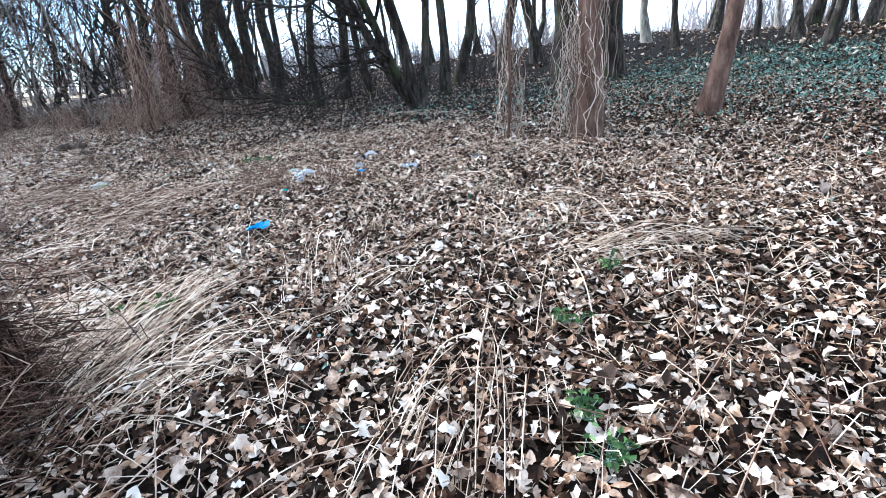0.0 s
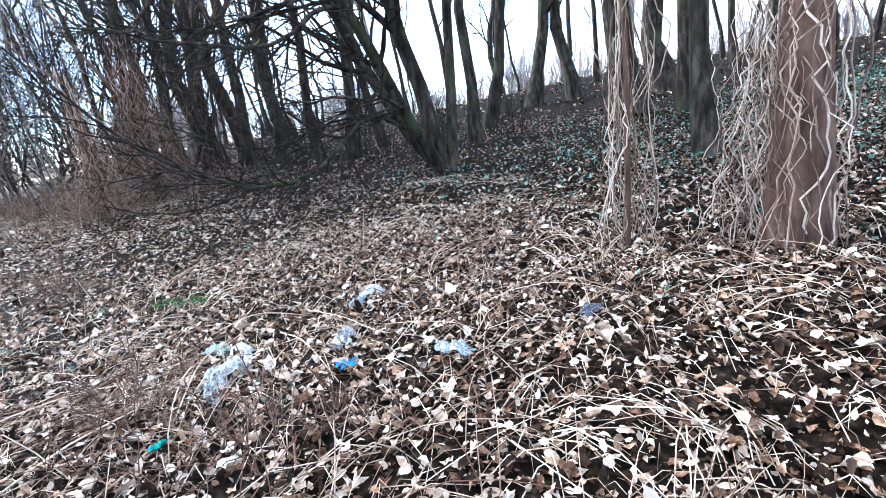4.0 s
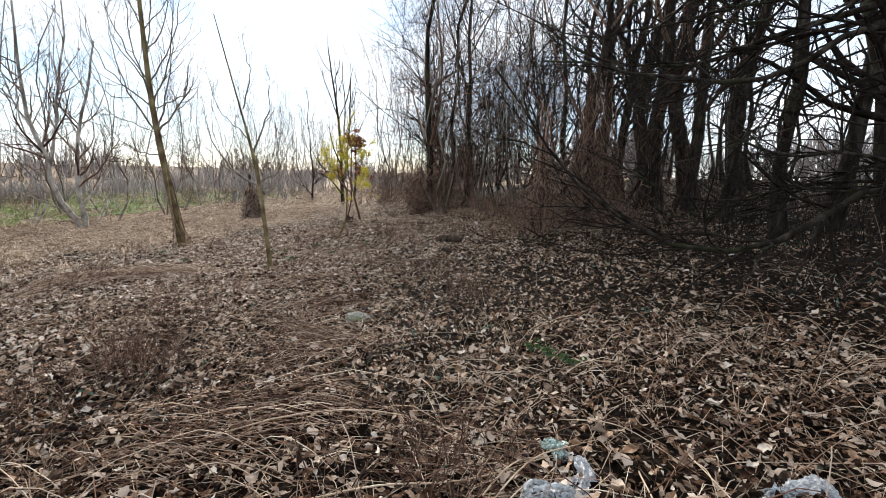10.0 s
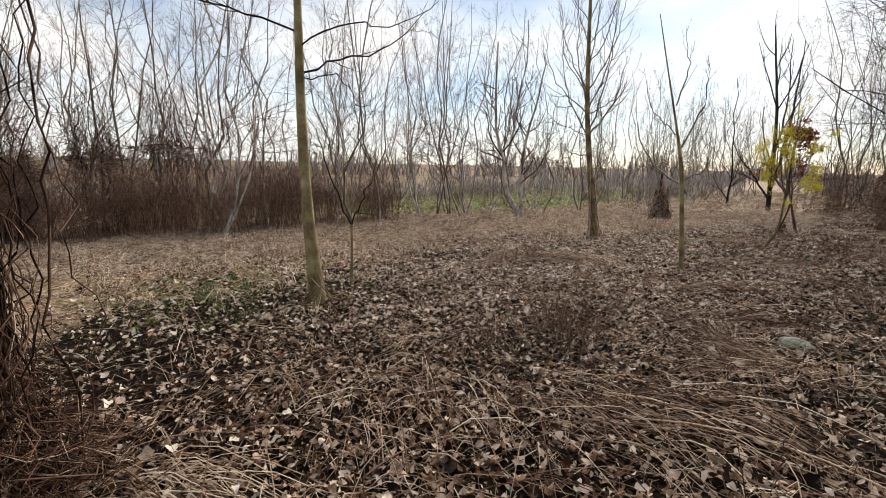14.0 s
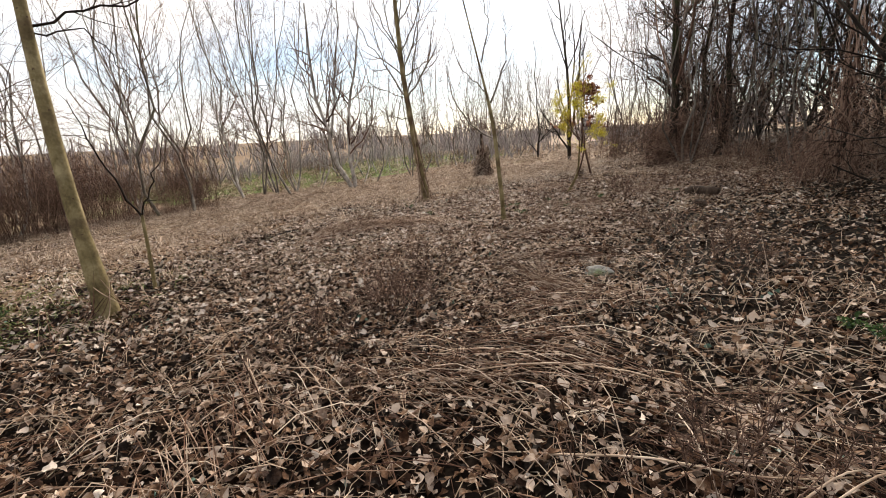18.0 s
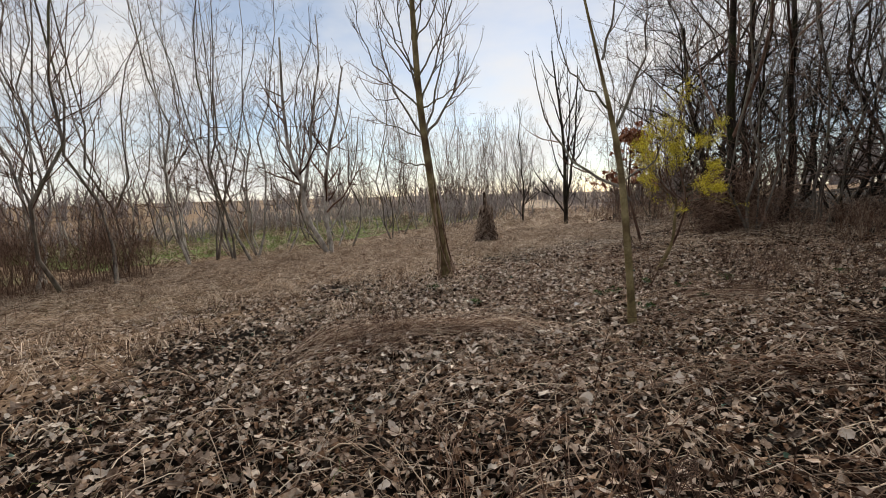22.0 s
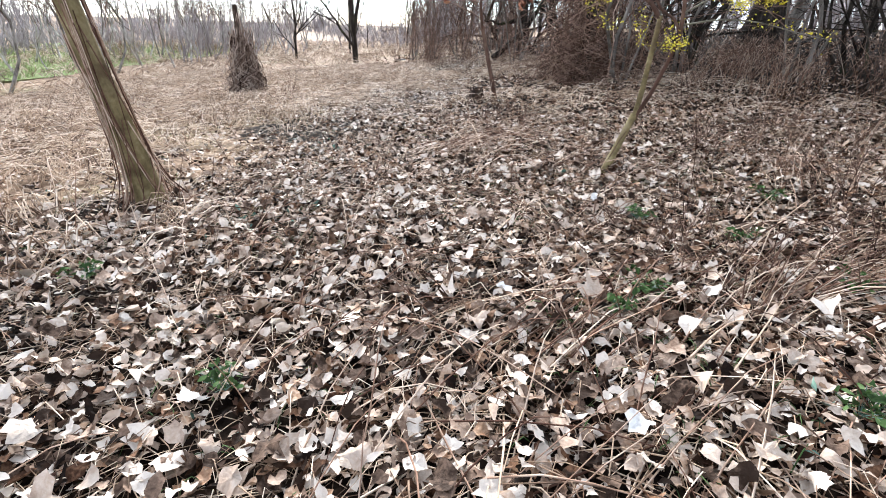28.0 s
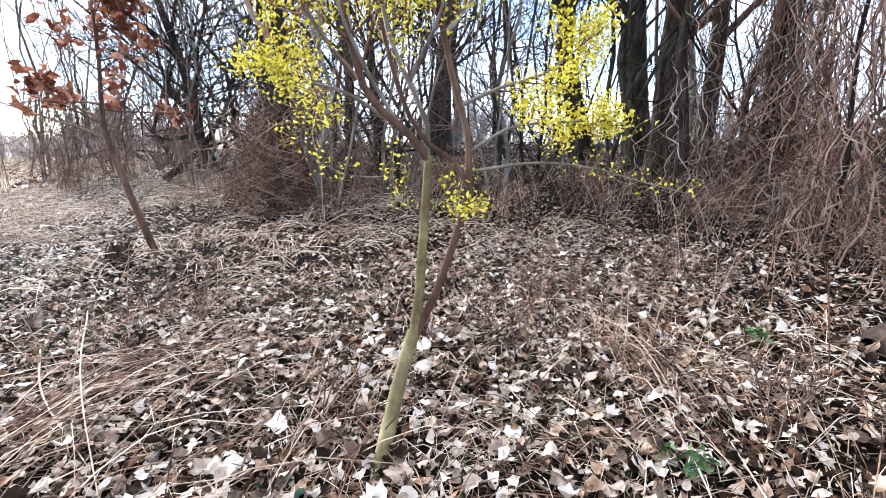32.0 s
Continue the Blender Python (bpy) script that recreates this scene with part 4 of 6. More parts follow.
rad = 0.105 + 0.2 * np.exp(-hgt * 5) * rr.uniform(0.3, 1.3, k)[:, None]
VP = np.stack([np.cos(ang) * rad - 0.11 * hgt, np.sin(ang) * rad - 0.1 * hgt, hgt + 0.01], -1)
part("vine_winding", mesh_of("vine", *tubes(VP, np.full((k, 9), 0.0042), 4), mats=(STALK,)), meadow_tree, "thin pale vine stems winding up the trunk")

# the slim sapling beside it
bx, by = -1.69, 7.93
sap = thing("sapling", bx, by, float(ground_z(bx, by)), "slim upright bare sapling with olive bark and few branches", "tree")
P = smooth_line([(0, 0, 0), (-0.06, -0.06, 0.9), (-0.15, -0.11, 1.8), (-0.30, -0.18, 2.55), (-0.46, -0.26, 3.3), (-0.62, -0.35, 4.1)], 14)[None]
R = np.interp(np.linspace(0, 1, 14), [0, 0.45, 0.6, 1], [0.040, 0.031, 0.017, 0.006])[None].copy()
R[0, 0] = 0.055
P[0, 0, 2] = -0.08
part("trunk", mesh_of("trunk", *tubes(P, R, 10), mats=(BARK_OLIVE,)), sap)
knots(sap, P[0], R[0], 10, 0.3, 2.2, 3)
for pts, r in (([(-0.05, -0.03, 1.32), (-0.45, -0.12, 1.62), (-0.85, -0.2, 2.1), (-1.0, -0.25, 2.9)], 0.026), ([(-0.18, -0.1, 2.05), (0.0, 0.0, 2.5), (0.05, 0.03, 3.5)], 0.024), ([(-0.3, -0.17, 2.7), (-0.22, -0.1, 3.2), (-0.3, -0.12, 3.9)], 0.018),
               ([(-0.12, -0.07, 1.5), (0.2, 0.1, 1.8), (0.36, 0.2, 2.3)], 0.016), ([(-0.22, -0.12, 2.2), (-0.55, -0.35, 2.6), (-0.7, -0.5, 3.3)], 0.016)):
    limb_line(sap, pts, r * 0.75, BARK_GREY, rng, 5, 2, 0.15, TWIG_BROWN, 6, up=0.9, ratio=0.3)

# the small tree in yellow blossom, leaning from its foot
cx, cy = -2.14, 11.17
cz = float(ground_z(cx, cy))
cherry = thing("blossoming_tree", cx, cy, cz, "small leaning tree covered in tiny yellow blossom", "tree")


def c_at(*pts):
    return relative(pts, cx, cy)


P = smooth_line(c_at((cx, cy, cz - 0.1), (-2.0, 11.33, 0.19), (-1.9, 11.4, 0.44), (-1.87, 11.41, 0.52)), 10)[None]
part("trunk", mesh_of("trunk", *tubes(P, np.linspace(0.037, 0.027, 10)[None], 12), mats=(BARK_OLIVE,)), cherry)
blossom_tips = []
c_stems = [
    ([(-1.87, 11.41, 0.48), (-1.85, 11.405, 0.68), (-1.84, 11.4, 0.9), (-1.83, 11.395, 1.1), (-1.825, 11.39, 1.26)], 0.033),
    ([(-1.87, 11.41, 0.48), (-1.81, 11.38, 0.62), (-1.76, 11.365, 0.77), (-1.7, 11.335, 1.0), (-1.67, 11.315, 1.15), (-1.675, 11.315, 1.28), (-1.715, 11.335, 1.43), (-1.76, 11.355, 1.6), (-1.8, 11.38, 1.8), (-1.81, 11.42, 2.3), (-1.76, 11.5, 2.9)], 0.026),
    ([(-1.825, 11.39, 1.24), (-1.88, 11.41, 1.32), (-1.96, 11.44, 1.385), (-2.05, 11.46, 1.475), (-2.1, 11.5, 1.65), (-2.13, 11.55, 1.85), (-2.2, 11.6, 2.5)], 0.024),
    ([(-1.67, 11.315, 1.13), (-1.72, 11.34, 1.22), (-1.76, 11.36, 1.27), (-1.84, 11.39, 1.31), (-1.93, 11.42, 1.48), (-2.0, 11.46, 1.75), (-2.05, 11.5, 2.4)], 0.017),
    ([(-1.83, 11.39, 1.25), (-1.82, 11.41, 1.36), (-1.87, 11.44, 1.5), (-1.93, 11.5, 1.65), (-1.98, 11.56, 1.95), (-1.93, 11.62, 2.6)], 0.018),
]
c_boughs = [
    ([(-1.675, 11.315, 1.28), (-1.54, 11.26, 1.37), (-1.37, 11.2, 1.4), (-1.17, 11.1, 1.41)], 0.012),
    ([(-1.67, 11.315, 1.2), (-1.45, 11.21, 1.24), (-1.19, 11.11, 1.22), (-1.05, 11.04, 1.18), (-0.84, 10.94, 1.13)], 0.010),
    ([(-1.72, 11.335, 1.45), (-1.56, 11.27, 1.53), (-1.42, 11.22, 1.58), (-1.24, 11.13, 1.75)], 0.013),
    ([(-1.95, 11.49, 1.39), (-2.13, 11.58, 1.5), (-2.29, 11.66, 1.54), (-2.5, 11.75, 1.7)], 0.013),
    ([(-1.78, 11.37, 1.7), (-1.55, 11.5, 1.95), (-1.3, 11.6, 2.4)], 0.014),
    ([(-2.07, 11.55, 1.54), (-2.3, 11.5, 1.8), (-2.5, 11.4, 2.2)], 0.014),
]
c_twigs = [
    ([(-1.88, 11.45, 1.55), (-1.82, 11.3, 1.8), (-1.86, 11.2, 2.2)], 0.012),
    ([(-1.92, 11.47, 1.37), (-2.1, 11.4, 1.6), (-2.25, 11.3, 1.9), (-2.3, 11.2, 2.3)], 0.013),
    ([(-1.81, 11.42, 0.97), (-1.86, 11.44, 1.02), (-1.93, 11.48, 1.11), (-1.94, 11.48, 1.27)], 0.006),
    ([(-1.81, 11.41, 1.0), (-1.72, 11.38, 1.14), (-1.66, 11.35, 1.18)], 0.006),
    ([(-1.7, 11.335, 1.0), (-1.74, 11.25, 1.06), (-1.76, 11.2, 1.08)], 0.005),
    ([(-1.69, 11.33, 1.04), (-1.66, 11.26, 1.08), (-1.66, 11.2, 1.07)], 0.005),
    ([(-1.93, 11.48, 1.17), (-2.1, 11.56, 1.17), (-2.22, 11.62, 1.23), (-2.34, 11.68, 1.36)], 0.004),
]
for n_, (pts, r) in enumerate(c_stems + c_boughs + c_twigs):
    L = smooth_line(c_at(*pts), 12)[None]
    R = (r * 0.72 * np.linspace(1, 0.75 if n_ == 0 else 0.3, 12))[None]
    limb = part("limb", mesh_of("limb", *tubes(L, R, 8 if r > 0.02 else 5), mats=(BARK_OLIVE if n_ == 0 else BARK_GREY if n_ > 3 else BARK_RED,)), cherry)
    if r > 0.011 and n_:
        P1, R1 = grow(L, R, 12, rng, 0.5 if n_ == 1 else 0.2, 1.0, 50, 16, 0.36, 6, 0.35, 0.14, 0.5, 0, 0.003)
        P2, R2 = grow(P1, R1, 3, rng, 0.2, 1.0, 42, 14, 0.5, 4, 0.3, 0.15, 0.7, 0, 0.002)
        part("spray", mesh_of("twigs", *join([tubes(P1, R1, 4), tubes(P2, R2, 3)]), mats=(TWIG_BROWN,)), limb)
        blossom_tips += [P1[:, 2:].reshape(-1, 3), P2[:, 1:].reshape(-1, 3)]
    elif n_:
        blossom_tips.append(L[0, 4:])
tips = np.concatenate(blossom_tips)
tips = tips[rng.uniform(size=len(tips)) < 0.9]
per = 9
cen = np.repeat(tips, per, 0) + rng.normal(0, 0.032, (len(tips) * per, 3))
me = scatter_leaves("blossom", np.c_[cen[:, 0], cen[:, 1]], (0.012, 0.025), "plain", BLOSSOM, rng, 0.0, 60, z=cen[:, 2])
part("blossom", me, cherry, "clusters of tiny yellow flowers")

# the young oak that keeps its russet leaves
ex, ey = -3.16, 15.48
ez = float(ground_z(ex, ey))
oak = thing("young_oak", ex, ey, ez, "young oak still holding its russet dead leaves", "tree")
P = smooth_line([(0, 0, -0.08), (-0.12, -0.02, 0.4), (-0.24, -0.03, 0.85), (-0.35, -0.04, 1.35), (-0.33, -0.04, 1.95), (-0.33, -0.04, 2.7)], 12)[None]
R = (0.042 * np.linspace(1, 0.2, 12))[None]
part("trunk", mesh_of("trunk", *tubes(P, R, 8), mats=(BARK_RED,)), oak)
P1, R1 = grow(P, R, 26, rng, 0.42, 0.99, 66, 12, 0.40, 6, 0.1, 0.15, 0.5, 0, 0.004)
P2, R2 = grow(P1, R1, 4, rng, 0.3, 1.0, 45, 14, 0.45, 4, 0.1, 0.15, 0.6, 0, 0.002)
part("crown", mesh_of("crown", *join([tubes(P1, R1, 4), tubes(P2, R2, 3)]), mats=(TWIG_BROWN,)), oak)
tips = np.concatenate([P1[:, 3:].reshape(-1, 3), P2[:, 1:].reshape(-1, 3)])
tips = tips[rng.uniform(size=len(tips)) < 0.95 * np.clip(0.5 + 0.5 * np.sin(tips[:, 2] * 5.5 + tips[:, 0] * 3), 0.2, 1)]
cen = np.repeat(tips, 3, 0) + rng.normal(0, 0.045, (len(tips) * 3, 3))
part("dead_leaves", scatter_leaves("leaves", cen[:, :2], (0.08, 0.15), "oak", RUSSET, rng, 0.0, 65, z=cen[:, 2]), oak, "drooping clusters of russet leaves")

# the straight smooth tree and the sapling by it
hx, hy = -3.07, 2.28
hz = float(ground_z(hx, hy))
straight = thing("straight_tree", hx, hy, hz, "straight slender bare tree with smooth yellow-green bark", "tree")
P = smooth_line([(x - 0.2 * z, y + 0.03 * z, z) for x, y, z in ((0, 0, -0.1), (-0.03, -0.08, 1.3), (-0.03, -0.09, 2.7), (-0.02, -0.07, 3.8), (0.02, -0.1, 5.5), (0.05, -0.1, 7.5))], 16)[None]
R = (0.088 * np.linspace(1, 0.2, 16))[None].copy()
R[0, 0], R[0, 1] = 0.125, 0.1
part("trunk", mesh_of("trunk", *tubes(P, R, 12), mats=(BARK_OLIVE,)), straight)
knots(straight, P[0], R[0], 26, 0.4, 3.6, 1)
for pts, r in (([(-0.03, -0.05, 2.98), (0.1, 0.3, 3.18), (0.3, 0.7, 3.22), (0.5, 1.15, 3.5), (0.62, 1.5, 3.9)], 0.022), ([(-0.02, -0.05, 2.92), (0.13, 0.4, 2.93), (0.2, 0.6, 2.6), (0.22, 0.66, 2.35)], 0.014), ([(-0.03, -0.1, 3.5), (-0.15, -0.8, 3.7), (-0.3, -1.6, 3.9), (-0.3, -2.2, 4.4)], 0.022),
               ([(0, -0.1, 4.2), (0.4, 0.5, 4.9), (0.6, 0.9, 5.8)], 0.024), ([(0, -0.1, 4.6), (-0.4, -0.5, 5.3), (-0.6, -0.9, 6.2)], 0.022), ([(0.02, -0.1, 5.2), (-0.3, 0.5, 5.8), (-0.4, 0.9, 6.6)], 0.02), ([(-0.02, -0.08, 3.3), (0.5, 0.4, 3.55), (1.1, 0.9, 3.5), (1.5, 1.2, 3.75)], 0.018)):
    limb_line(straight, [(x - 0.2 * z, y + 0.03 * z, z) for x, y, z in pts], r * 0.7, TWIG_DARK, rng, 5, 2, 0.25, TWIG_DARK, 6)

a = np.linspace(0, 1, 9)[None]
for mat, k in ((STRAW, 5), (STALK, 12)):
    ang = rng.uniform(0, 6.28, k)[:, None] + a * rng.uniform(-3, 3, k)[:, None]
    hgt = 0.02 + rng.uniform(0.12, 0.5, k)[:, None] * a
    rad = 0.115 + 0.25 * (1 - a) ** 3 * rng.uniform(0.3, 1.2, k)[:, None]
    part("vine_winding", mesh_of("vine", *tubes(np.stack([np.cos(ang) * rad, np.sin(ang) * rad - 0.02, hgt], -1), np.full((k, 9), 0.004), 4), mats=(mat,)), straight, "dry stems wound round the foot")

gx_, gy_ = -3.66, 2.93
twiglet = thing("twiggy_sapling", gx_, gy_, float(ground_z(gx_, gy_)), "thin dark forked sapling, about man-high, bare", "tree")
P = smooth_line([(0, 0, -0.06), (0.02, 0.01, 0.5), (0.0, 0.02, 0.98)], 8)[None]
part("trunk", mesh_of("trunk", *tubes(P, np.linspace(0.026, 0.018, 8)[None], 7), mats=(BARK_OLIVE,)), twiglet)
limb_line(twiglet, [(0, 0.02, 0.96), (-0.02, -0.19, 1.45), (-0.04, -0.33, 1.85), (-0.04, -0.45, 2.3)], 0.014, TWIG_DARK, rng, 3, 0)
limb_line(twiglet, [(0, 0.02, 0.94), (0.03, 0.1, 1.2), (0.05, 0.32, 1.6), (0.05, 0.4, 1.9)], 0.012, TWIG_DARK, rng, 2, 0)

# ---- trunks hung with vines ----


def vine_cloak(parent, rng, count, height, top_r, foot_r, mat, r=(0.004, 0.011), loose=0.12, lean=(0, 0), low=0.0, name="vine_cloak", label="", n=12, gap=0.0, turn=0.0):
    """Many winding stems laid round a trunk, widest at the foot."""
    t = np.linspace(0, 1, n)[None]
    top = rng.uniform(0.35, 1.0, count)[:, None] * height
    z = low + (top - low) * (1 - t)
    a = turn + rng.uniform(gap, 6.283 - gap, count)[:, None] + np.cumsum(rng.normal(0, 0.28 if n < 15 else 0.2, (count, n)), 1)
    q = np.clip(z / height, 0, 1)
    rad = (top_r + (foot_r - top_r) * (1 - q) ** 2.2) * rng.uniform(0.35, 1.0, count)[:, None] + np.abs(np.cumsum(rng.normal(0, loose * 0.18, (count, n)), 1))
    V = np.stack([np.cos(a) * rad + lean[0] * z, np.sin(a) * rad + lean[1] * z, z + 0.01], -1)
    rr_ = rng.uniform(*r, count)[:, None] * np.ones((1, n))
    return part(name, mesh_of("vines", *tubes(V, rr_, 4), mats=(mat,)), parent, label)


def hanging(parent, rng, count, centre, spread, top, mat, r=(0.003, 0.008), name="vine_curtain", n=12, sway=0.10, foot=0.0):
    """Loose stems that hang down and swing out at the foot."""
    t = np.linspace(0, 1, n)[None]
    z0 = rng.uniform(0.4, 1.0, count)[:, None] * top
    z1 = rng.uniform(0, 0.35, count)[:, None] * top * foot
    z = z0 + (z1 - z0) * t
    x = centre[0] + rng.normal(0, spread, count)[:, None] + np.cumsum(rng.normal(0, sway, (count, n)), 1)
    y = centre[1] + rng.normal(0, spread, count)[:, None] + np.cumsum(rng.normal(0, sway, (count, n)), 1)
    V = np.stack([x, y, z + 0.01], -1)
    return part(name, mesh_of("vines", *tubes(V, rng.uniform(*r, count)[:, None] * np.ones((1, n)), 3), mats=(mat,)), parent)


rng = np.random.default_rng(33)
fx, fy = 0.0, -0.24
viny = thing("vine_clad_tree", fx, fy, float(ground_z(fx, fy)), "slim trunk wrapped in dark woody vines that spread at the foot", "tree")
P = smooth_line([(0, 0, -0.1), (0.0, 0.02, 1.2), (0, 0.05, 2.4), (0.0, 0.05, 4), (0.1, 0.1, 6)], 14)[None]
part("trunk", mesh_of("trunk", *tubes(P, (0.068 * np.linspace(1, 0.45, 14))[None], 10), mats=(BARK_OLIVE,)), viny)
vine_cloak(viny, rng, 420, 3.8, 0.085, 0.22, VINE_DARK, (0.0012, 0.0042), 0.10, n=26, gap=1.25, turn=0.4)
vine_cloak(viny, rng, 60, 3.4, 0.10, 0.21, VINE_DARK, (0.003, 0.0065), 0.08, n=26, gap=1.25, turn=0.4)
vine_cloak(viny, rng, 60, 3.0, 0.08, 0.2, VINE_PALE, (0.001, 0.003), 0.14, n=24, name="pale_vines")
vine_cloak(viny, rng, 330, 0.9, 0.15, 0.36, VINE_DARK, (0.0012, 0.0036), 0.42, name="vine_skirt", n=18)
vine_cloak(viny, rng, 110, 0.7, 0.16, 0.42, STALK, (0.0012, 0.003), 0.45, name="dry_tangle", n=18)
hanging(viny, rng, 5, (-0.05, 0.27), 0.03, 3.4, VINE_DARK, (0.004, 0.008), sway=0.03, n=26)
hanging(viny, rng, 16, (0.0, 0.25), 0.05, 3.0, VINE_DARK, (0.002, 0.0045), sway=0.04, n=26)
k = 900
vz = 3.2 * rng.uniform(0, 1, k) ** 1.3
va, vr = rng.uniform(0, 6.28, k), (0.1 + 0.14 * np.exp(-1.6 * vz)) * rng.uniform(0.8, 1.25, k)
part("dry_leaves", scatter_leaves("dry_leaves", np.c_[np.cos(va) * vr, np.sin(va) * vr], (0.012, 0.032), "scrap", VINE_DARK, rng, 0.0, 60, z=vz), viny, "small shrivelled brown leaves")
for pts, r in (([(0.05, -0.05, 1.9), (0.2, -0.8, 1.7), (0.3, -1.5, 1.95), (0.3, -2.3, 2.6)], 0.008), ([(0.0, -0.05, 2.8), (-0.1, -0.8, 3.0), (-0.2, -1.6, 2.9), (-0.2, -2.6, 3.4)], 0.012), ([(0.0, -0.05, 3.2), (0.1, 0.7, 3.6), (0.2, 1.2, 4.2)], 0.011), ([(0.02, -0.08, 1.35), (0.15, -0.9, 1.25), (0.2, -1.5, 1.4)], 0.005)):
    limb_line(viny, pts, r, TWIG_DARK, rng, 5, 2, 0.25, TWIG_DARK, 5)

dx, dy = -9.25, 18.26
cone = thing("vine_cone", dx, dy, float(ground_z(dx, dy)), "pointed cone of dry brown vines over a broken stump", "vine mound")
P = smooth_line([(0, 0, -0.1), (-0.02, 0, 1.0), (-0.05, 0.02, 1.95)], 8)[None]
part("stump", mesh_of("stump", *tubes(P, (0.12 * np.linspace(1, 0.4, 8))[None], 8), mats=(ROTWOOD,)), cone)
vine_cloak(cone, rng, 270, 1.5, 0.24, 0.36, VINE_PALE, (0.005, 0.012), 0.16, n=14)
vine_cloak(cone, rng, 40, 1.45, 0.22, 0.34, VINE_DARK, (0.005, 0.012), 0.16, n=14, name="dark_cloak")
vine_cloak(cone, rng, 60, 1.95, 0.06, 0.2, VINE_PALE, (0.005, 0.010), 0.08, n=14, name="vine_spike")

vx, vy = 6.65, 1.04
cloaked = thing("vine_clad_tree", vx, vy, float(ground_z(vx, vy)), "thick trunk half hidden under pale hanging dry vines", "tree")
trunk, crown = tree_meshes(41, 13, 0.17, BARK_RED, TWIG_BROWN, (0.0, 0.0), 0.12, 14, 0.4, subs=5, twigs=3)
part("trunk", trunk, cloaked)
part("crown", crown, cloaked)
vine_cloak(cloaked, rng, 26, 3.4, 0.21, 0.28, VINE_PALE, (0.003, 0.008), 0.12, n=20)
hanging(cloaked, rng, 70, (-0.12, 0.2), 0.10, 2.3, VINE_PALE, (0.002, 0.006), sway=0.035, n=22)

tx, ty = 5.99, 1.98
spindle = thing("vine_post", tx, ty, float(ground_z(tx, ty)), "dead stem bound with pale dry vines", "dead stem")
P = smooth_line([(0, 0, -0.05), (0.03, 0.0, 0.9), (0.05, 0.03, 2.0), (0.0, 0.1, 3.4)], 9)[None]
part("stem", mesh_of("stem", *tubes(P, (0.026 * np.linspace(1, 0.4, 9))[None], 7), mats=(BARK_RED,)), spindle)
vine_cloak(spindle, rng, 22, 2.9, 0.04, 0.09, VINE_PALE, (0.002, 0.006), 0.12, n=20)
hanging(spindle, rng, 12, (0.06, 0.0), 0.10, 3.2, VINE_PALE, (0.003, 0.007), sway=0.04, n=22)

for x, y, r, wide, tall, nv, mat, lab in ((5.9, 16.6, 0.27, 0.5, 5.0, 90, VINE_DARK, "stout trunk hung with loose grey-brown vines"), (7.1, 16.7, 0.2, 0.4, 5.0, 60, VINE_DARK, "stout trunk hung with loose grey-brown vines"), (-1.5, 18.1, 0.13, 0.95, 2.1, 420, TWIG_RED, "trunk buried to man height in red-brown dry vines"), (4.0, 13.3, 0.12, 0.75, 3.9, 330, TWIG_RED, "dead tree smothered in tangled grey-brown vines"), (2.75, 12.05, 0.03, 0.26, 3.2, 110, TWIG_RED, "thin dead stem with a curtain of brown vines"),
                                         (3.3, 14.1, 0.07, 0.35, 2.8, 50, VINE_PALE, "dead tree smothered in tangled grey-brown vines"), (-0.3, 18.6, 0.1, 0.5, 2.3, 110, TWIG_RED, "trunk half buried in a cloak of red-brown dry vines")):
    ob = thing("vine_clad_tree", x, y, float(ground_z(x, y)), lab, "tree", "vine-clad trees")
    trunk, crown = tree_meshes(int(x * 7 + 60), 4.5 if r < 0.05 else 11, r, BARK_DARK, TWIG_BROWN, (0, 0), 0.3, 9, 0.25, subs=5, twigs=3)
    part("trunk", trunk, ob)
    part("crown", crown, ob)
    vine_cloak(ob, rng, nv // 2, tall, wide * (0.75 if tall < 2.2 else 0.5), wide * 0.8, mat, (0.003, 0.010), 0.3, n=20)
    hanging(ob, rng, nv // 3, (0, 0), wide * 0.55, tall * 0.9, mat, (0.002, 0.006), sway=0.11, n=26)

# ---- the leaning tree whose limbs reach out of the wood ----
lx, ly = 8.14, 7.22
lean_tree = thing("leaning_tree", lx, ly, float(ground_z(lx, ly)), "dark many-stemmed tree leaning out of the wood, long drooping limbs", "tree")


def l_at(*pts):
    return relative(pts, lx, ly)


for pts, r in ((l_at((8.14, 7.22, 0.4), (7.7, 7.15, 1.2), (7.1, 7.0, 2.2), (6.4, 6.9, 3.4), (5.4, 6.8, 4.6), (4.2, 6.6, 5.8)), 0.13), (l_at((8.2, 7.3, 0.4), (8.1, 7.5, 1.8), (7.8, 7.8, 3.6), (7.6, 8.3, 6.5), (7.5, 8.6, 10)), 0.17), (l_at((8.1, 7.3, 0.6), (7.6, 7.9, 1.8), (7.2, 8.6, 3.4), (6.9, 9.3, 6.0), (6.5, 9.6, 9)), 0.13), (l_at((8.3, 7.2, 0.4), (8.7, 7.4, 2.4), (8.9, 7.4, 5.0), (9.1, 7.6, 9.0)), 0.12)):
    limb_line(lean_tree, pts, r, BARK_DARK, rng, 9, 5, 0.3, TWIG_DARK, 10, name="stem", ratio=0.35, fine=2)
